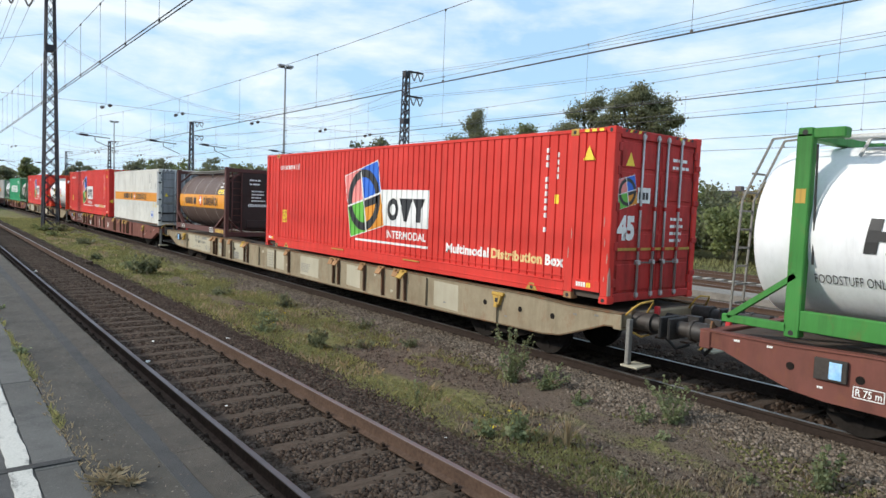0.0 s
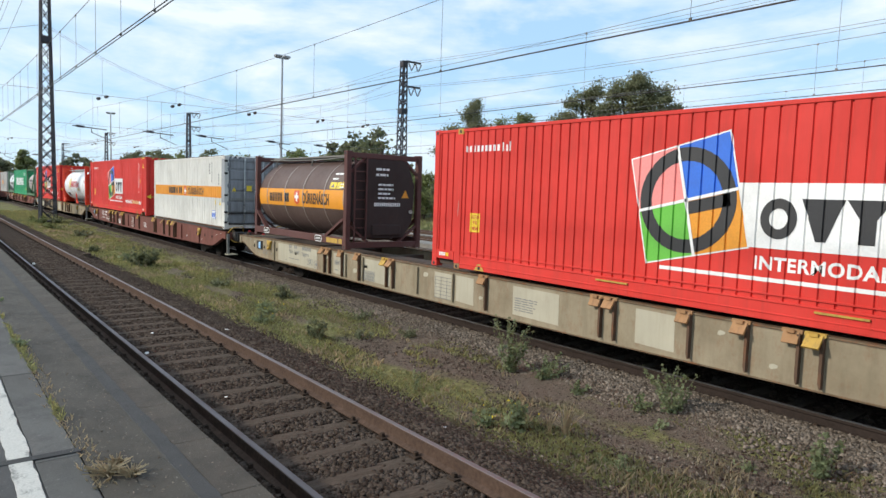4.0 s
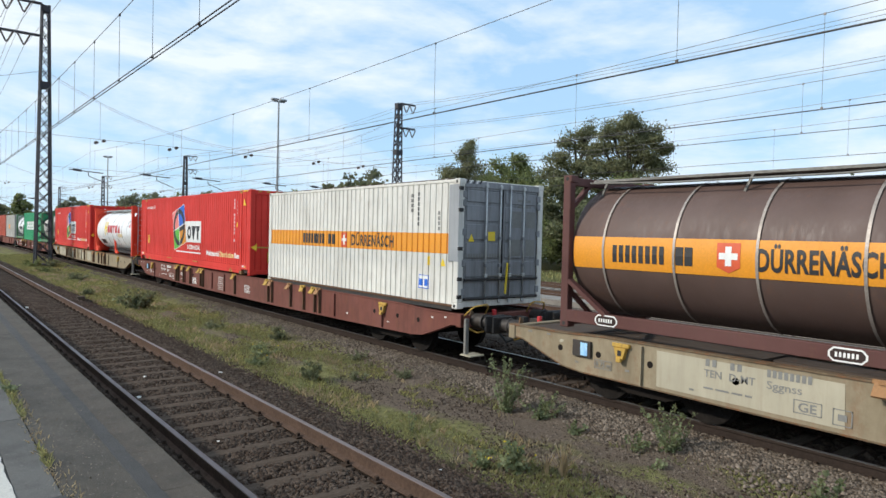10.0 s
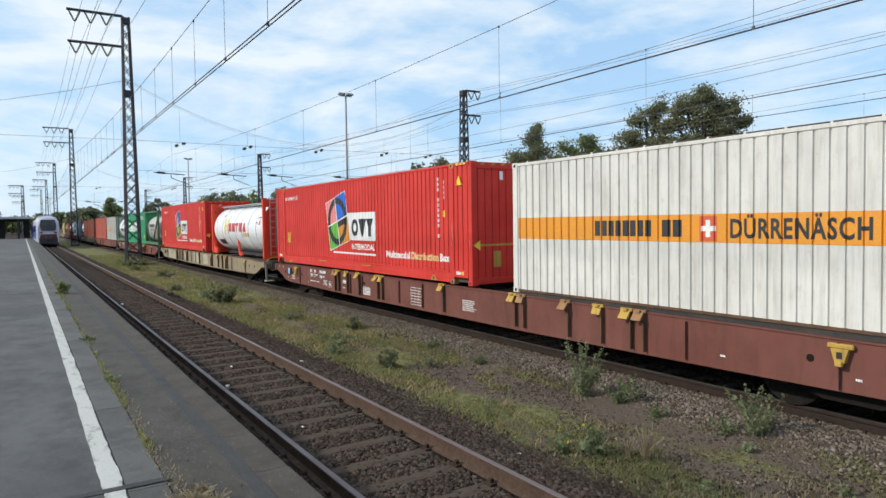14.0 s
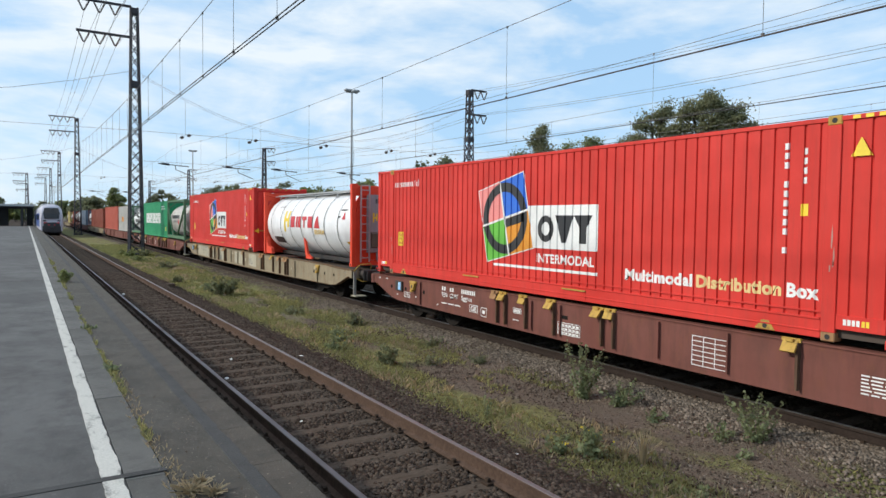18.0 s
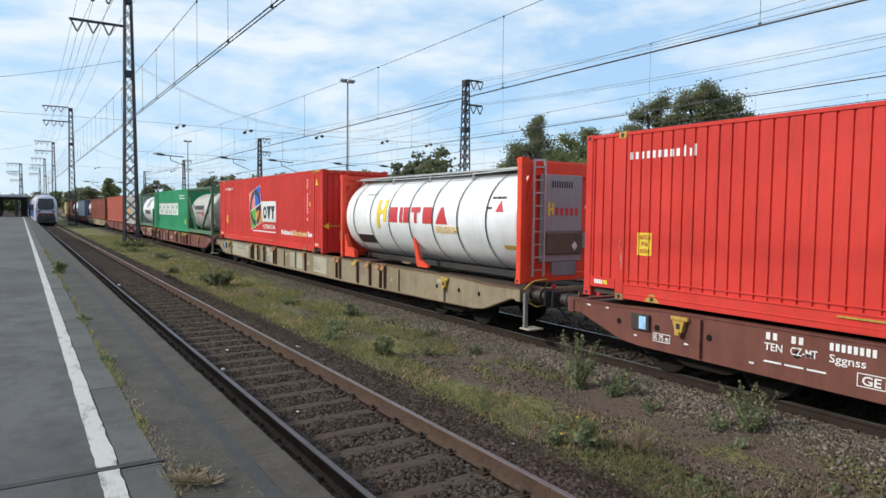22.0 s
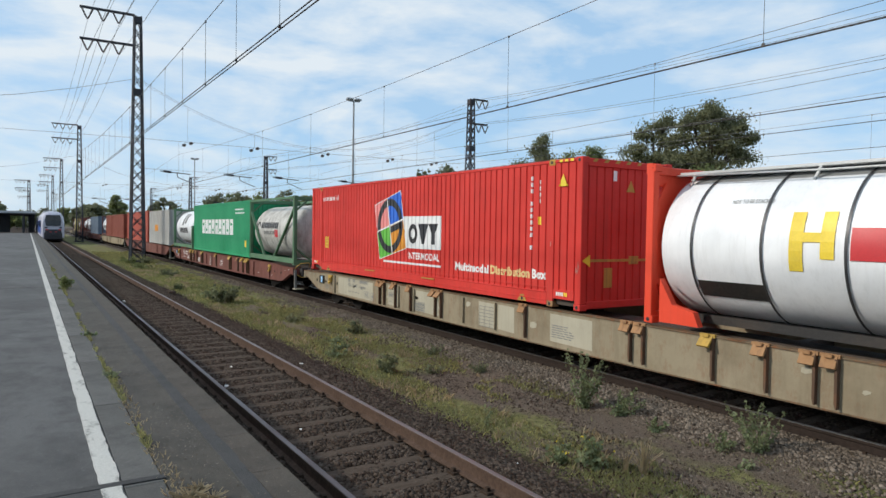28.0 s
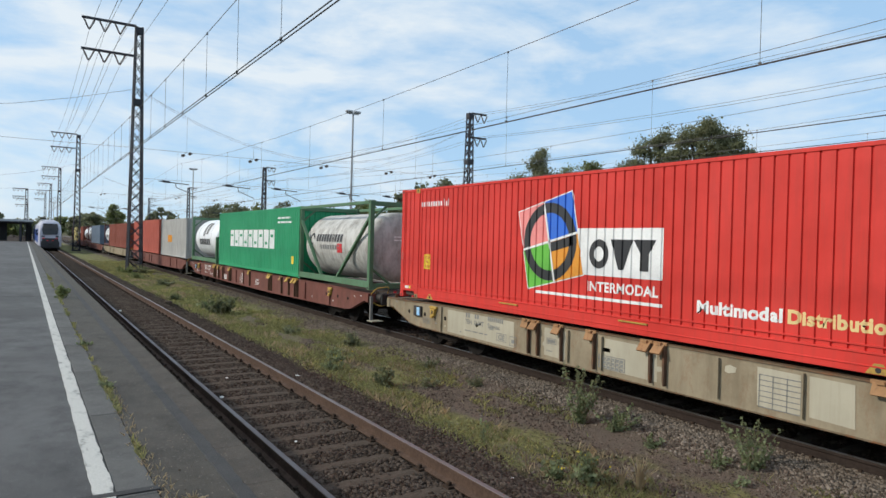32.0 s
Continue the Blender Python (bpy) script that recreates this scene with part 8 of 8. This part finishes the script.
grass_field("grass", 130000, (5.2, 8.75, 1.2, 75), verge_keep, 0.058, M["grass"], "thin short grass on the verge", 5, verge_z, 1.0, 0.004)
grass_field("grass", 16000, (5.35, 8.0, 1.2, 50), lambda x, y, d, r: d > 0.10 + 0.2 * r + np.where(x > 6.4, 0.2, 0.0), 0.085, M["grass_dry"], "dry straw-coloured grass on the verge", 6, verge_z, 0.9)
grass_field("weeds", 6500, (0.76, 0.98, 4.6, 34), lambda x, y, d, r: (d > -0.05) & (np.abs(x - 0.855) < 0.018 + 0.13 * np.maximum(d, 0) * r), 0.038, M["grass"], "low weeds in the platform joint", 7, lambda x, y: 0 * x + PLATFORM_Z - 0.02, 1.0, 0.004)
grass_field("weeds", 500, (0.80, 0.96, 4.5, 9), lambda x, y, d, r: d > -0.1, 0.030, M["grass_dry"], "withered weeds in the platform joint", 8, lambda x, y: 0 * x + PLATFORM_Z - 0.02, 1.2, 0.004)
grass_field("grass", 12000, (32.5, 38.5, 2, 60), lambda x, y, d, r: d > -0.35, 0.13, M["grass"], "rough grass below the shrubs", 9, lambda x, y: np.interp(x, [32.5, 36, 60], [-0.5, -0.3, 0.2]) - 0.03, 0.5, 0.02)


def weed(x, y, h, stems, spread, seed, size=0.055, leaves=34, material="leaf_weed", flowers=0, label="leafy green weed growing in the gravel"):
    rng = np.random.default_rng(seed)
    z = float(verge_z(np.array([x]), np.array([y]))[0]) - 0.02 if x > 4 else PLATFORM_Z - 0.02
    w = thing("weed", pose(x, y, z), label, "weed", "weeds beside the track")
    L, FL = [], []
    for i in range(stems):
        a = rng.random() * 6.283
        hh = h * (0.45 + 0.55 * rng.random()) if i else h
        q = spread * rng.random() if i else spread * 0.15
        p0, p1, p2 = np.array([0.02 * math.cos(a), 0.02 * math.sin(a), 0]), np.array([q * 0.5 * math.cos(a), q * 0.5 * math.sin(a), hh * 0.55]), np.array([q * math.cos(a), q * math.sin(a), hh])
        vs, fs = tube([p0, p1, p2], 0.004, 4)
        part("stem", mesh_of("stem", vs, fs, M["stem"]), None, w)
        for k in range(leaves):
            f = 0.08 + 0.92 * rng.random()
            c = (p0 * (1 - f) + p1 * f) * (1 - f) + (p1 * (1 - f) + p2 * f) * f
            L.append(c + rng.normal(size=3) * np.array([1, 1, 0.7]) * size * 0.8 * (1.25 - f * 0.7))
        if flowers:
            FL += [p2 + rng.normal(size=3) * 0.03 for _ in range(flowers)]
    L = np.array(L)
    L[:, 2] = np.maximum(L[:, 2], 0.015)
    part("leaves", quad_cloud("leaves", L, size, M[material], rng, 0.9), None, w)
    if FL:
        part("blossom", quad_cloud("blossom", np.array(FL), 0.03, M["flower"], rng), None, w, "small yellow flowers", kind="stuff")


weed(7.82, 7.96, 1.02, 18, 0.50, 1, 0.046, 46)
weed(8.03, 7.28, 0.46, 14, 0.42, 2, 0.042, 40)
weed(7.89, 6.52, 0.22, 8, 0.20, 3, 0.045, 22)
weed(8.19, 5.07, 0.74, 16, 0.46, 4, 0.042, 40)
weed(7.95, 5.42, 0.30, 8, 0.25, 31, 0.04, 24)
weed(7.60, 4.90, 0.16, 6, 0.22, 5, 0.04, 20)
weed(5.86, 5.76, 0.46, 12, 0.28, 6, 0.055, 26, flowers=1, label="leafy weed with small yellow flowers")
weed(5.62, 6.10, 0.27, 10, 0.24, 7, 0.05, 24, flowers=1, label="low leafy weed with small yellow flowers")
weed(6.30, 25.4, 0.75, 20, 0.85, 8, 0.10, 44, "leaf_dark", label="dark green bushy weed on the verge")
weed(7.70, 16.7, 0.45, 11, 0.32, 9, 0.07, 30, "leaf_grey")
weed(6.15, 11.7, 0.42, 14, 0.36, 10, 0.065, 34, "leaf_dark", label="dark green low bush on the verge")
weed(5.85, 13.7, 0.28, 10, 0.32, 11, 0.055, 26)
weed(5.75, 7.85, 0.34, 4, 0.14, 12, 0.035, 20)
weed(7.75, 2.95, 0.55, 12, 0.30, 13, 0.045, 36)
weed(7.25, 3.50, 0.14, 6, 0.18, 14, 0.04, 18)
weed(6.95, 11.4, 0.22, 8, 0.30, 15, 0.05, 24, "leaf_grey")
weed(7.90, 11.0, 0.25, 8, 0.26, 16, 0.05, 22, "leaf_grey")
weed(6.6, 15.5, 0.24, 8, 0.34, 17, 0.06, 24)
weed(6.9, 19.5, 0.30, 9, 0.40, 18, 0.07, 24, "leaf_grey")
weed(6.2, 27.0, 0.35, 10, 0.5, 19, 0.09, 24)
weed(5.6, 31.0, 0.35, 10, 0.5, 20, 0.09, 24, "leaf_dark")
weed(6.0, 4.35, 0.14, 8, 0.30, 21, 0.045, 20)


def dry_tuft(x, y, h, n, seed, z, spread=0.6):
    rng = np.random.default_rng(seed)
    t = thing("grass_tuft", pose(x, y, z), "tuft of dry straw-coloured grass", "grass tuft", "dry grass tufts")
    for i in range(n):
        a, q = rng.random() * 6.283, rng.random() * h * spread
        hh = h * (0.5 + 0.5 * rng.random())
        vs, fs = tube([(0.03 * math.cos(a), 0.03 * math.sin(a), 0), (q * 0.4 * math.cos(a), q * 0.4 * math.sin(a), hh * 0.6), (q * math.cos(a), q * math.sin(a), hh)], 0.0042, 3)
        part("blade", mesh_of("blade", vs, fs, M["grass_dry"]), None, t)


dry_tuft(6.27, 5.33, 0.42, 34, 1, -0.45)
dry_tuft(6.15, 5.50, 0.28, 18, 6, -0.45)
dry_tuft(0.93, 4.70, 0.08, 80, 2, PLATFORM_Z - 0.02, 1.9)
dry_tuft(1.02, 4.84, 0.065, 60, 3, PLATFORM_Z - 0.02, 1.9)
dry_tuft(1.06, 4.60, 0.07, 60, 4, PLATFORM_Z - 0.02, 1.9)
dry_tuft(5.5, 7.2, 0.2, 16, 5, -0.43)
weed(0.90, 21.9, 0.38, 12, 0.28, 41, 0.065, 30, "leaf_mid", label="green weed in the platform joint")
weed(0.86, 12.6, 0.10, 8, 0.14, 42, 0.035, 20, label="low green weed in the platform joint")
weed(0.87, 9.0, 0.09, 8, 0.12, 43, 0.03, 20, label="low green weed in the platform joint")
weed(6.45, 53.2, 0.60, 14, 0.9, 44, 0.11, 34, "leaf_mid", label="rank green weeds at a mast's foot")
weed(7.35, 52.9, 0.75, 14, 0.8, 45, 0.11, 34, "leaf_dark", label="rank green weeds at a mast's foot")
weed(6.10, 47.0, 0.45, 12, 0.9, 46, 0.10, 30, "leaf_mid")
weed(6.70, 40.5, 0.45, 12, 0.8, 47, 0.10, 30, "leaf_grey")
weed(6.45, 14.6, 0.30, 10, 0.40, 48, 0.055, 26, flowers=1, label="low leafy weed with a few yellow flowers")
weed(8.10, 13.2, 0.28, 10, 0.45, 49, 0.05, 26, "leaf_grey")
timber = thing("timber_offcut", pose(4.98, 28.6, -0.36, 0, 4, 82), "dark old sleeper end lying beside the rail", "timber")
part("timber_block", box(bmesh.new(), -0.60, 0.60, -0.13, 0.13, 0.0, 0.16, bevel=0.015), M["wood"], timber)


def litter(x, y, z, s, seed):
    rng = np.random.default_rng(seed)
    bm = bmesh.new()
    bmesh.ops.create_icosphere(bm, subdivisions=1, radius=s)
    for v in bm.verts:
        v.co *= 0.6 + 0.6 * rng.random()
        v.co.z *= 0.5
    me = bpy.data.meshes.new("litter")
    bm.to_mesh(me)
    bm.free()
    me.materials.append(M["litter"])
    ob = new("litter", me)
    ob.location = (x, y, z + s * 0.2)
    tagged(ob, "crumpled scrap of white litter on the ballast", "litter", "litter on the track")


litter(4.50, 12.26, -0.20, 0.060, 1)
litter(2.77, 11.05, -0.17, 0.05, 2)
litter(3.24, 12.55, -0.17, 0.032, 3)
litter(3.02, 8.22, -0.17, 0.022, 4)
litter(2.80, 24.9, -0.17, 0.07, 6)
litter(5.0, 6.2, -0.36, 0.05, 5)


# ---- what moves ----
def motions():
    for ob, u, z in MOVING:
        walk(ob, [(t, pose(T2, u + s, Z2 + z)) for t, s in TRAIN])
    ts = [t for t, s in TRAIN]
    ss = [s for t, s in TRAIN]
    for ws, y in WHEELS:
        rows = []
        for i in range(129):
            t = i * 0.25
            turn = math.degrees(float(np.interp(t, ts, ss)) / 0.46)
            rows.append((t, pose(0, y, 0.46, turn, 0, 0)))
        walk(ws, rows)


motions()
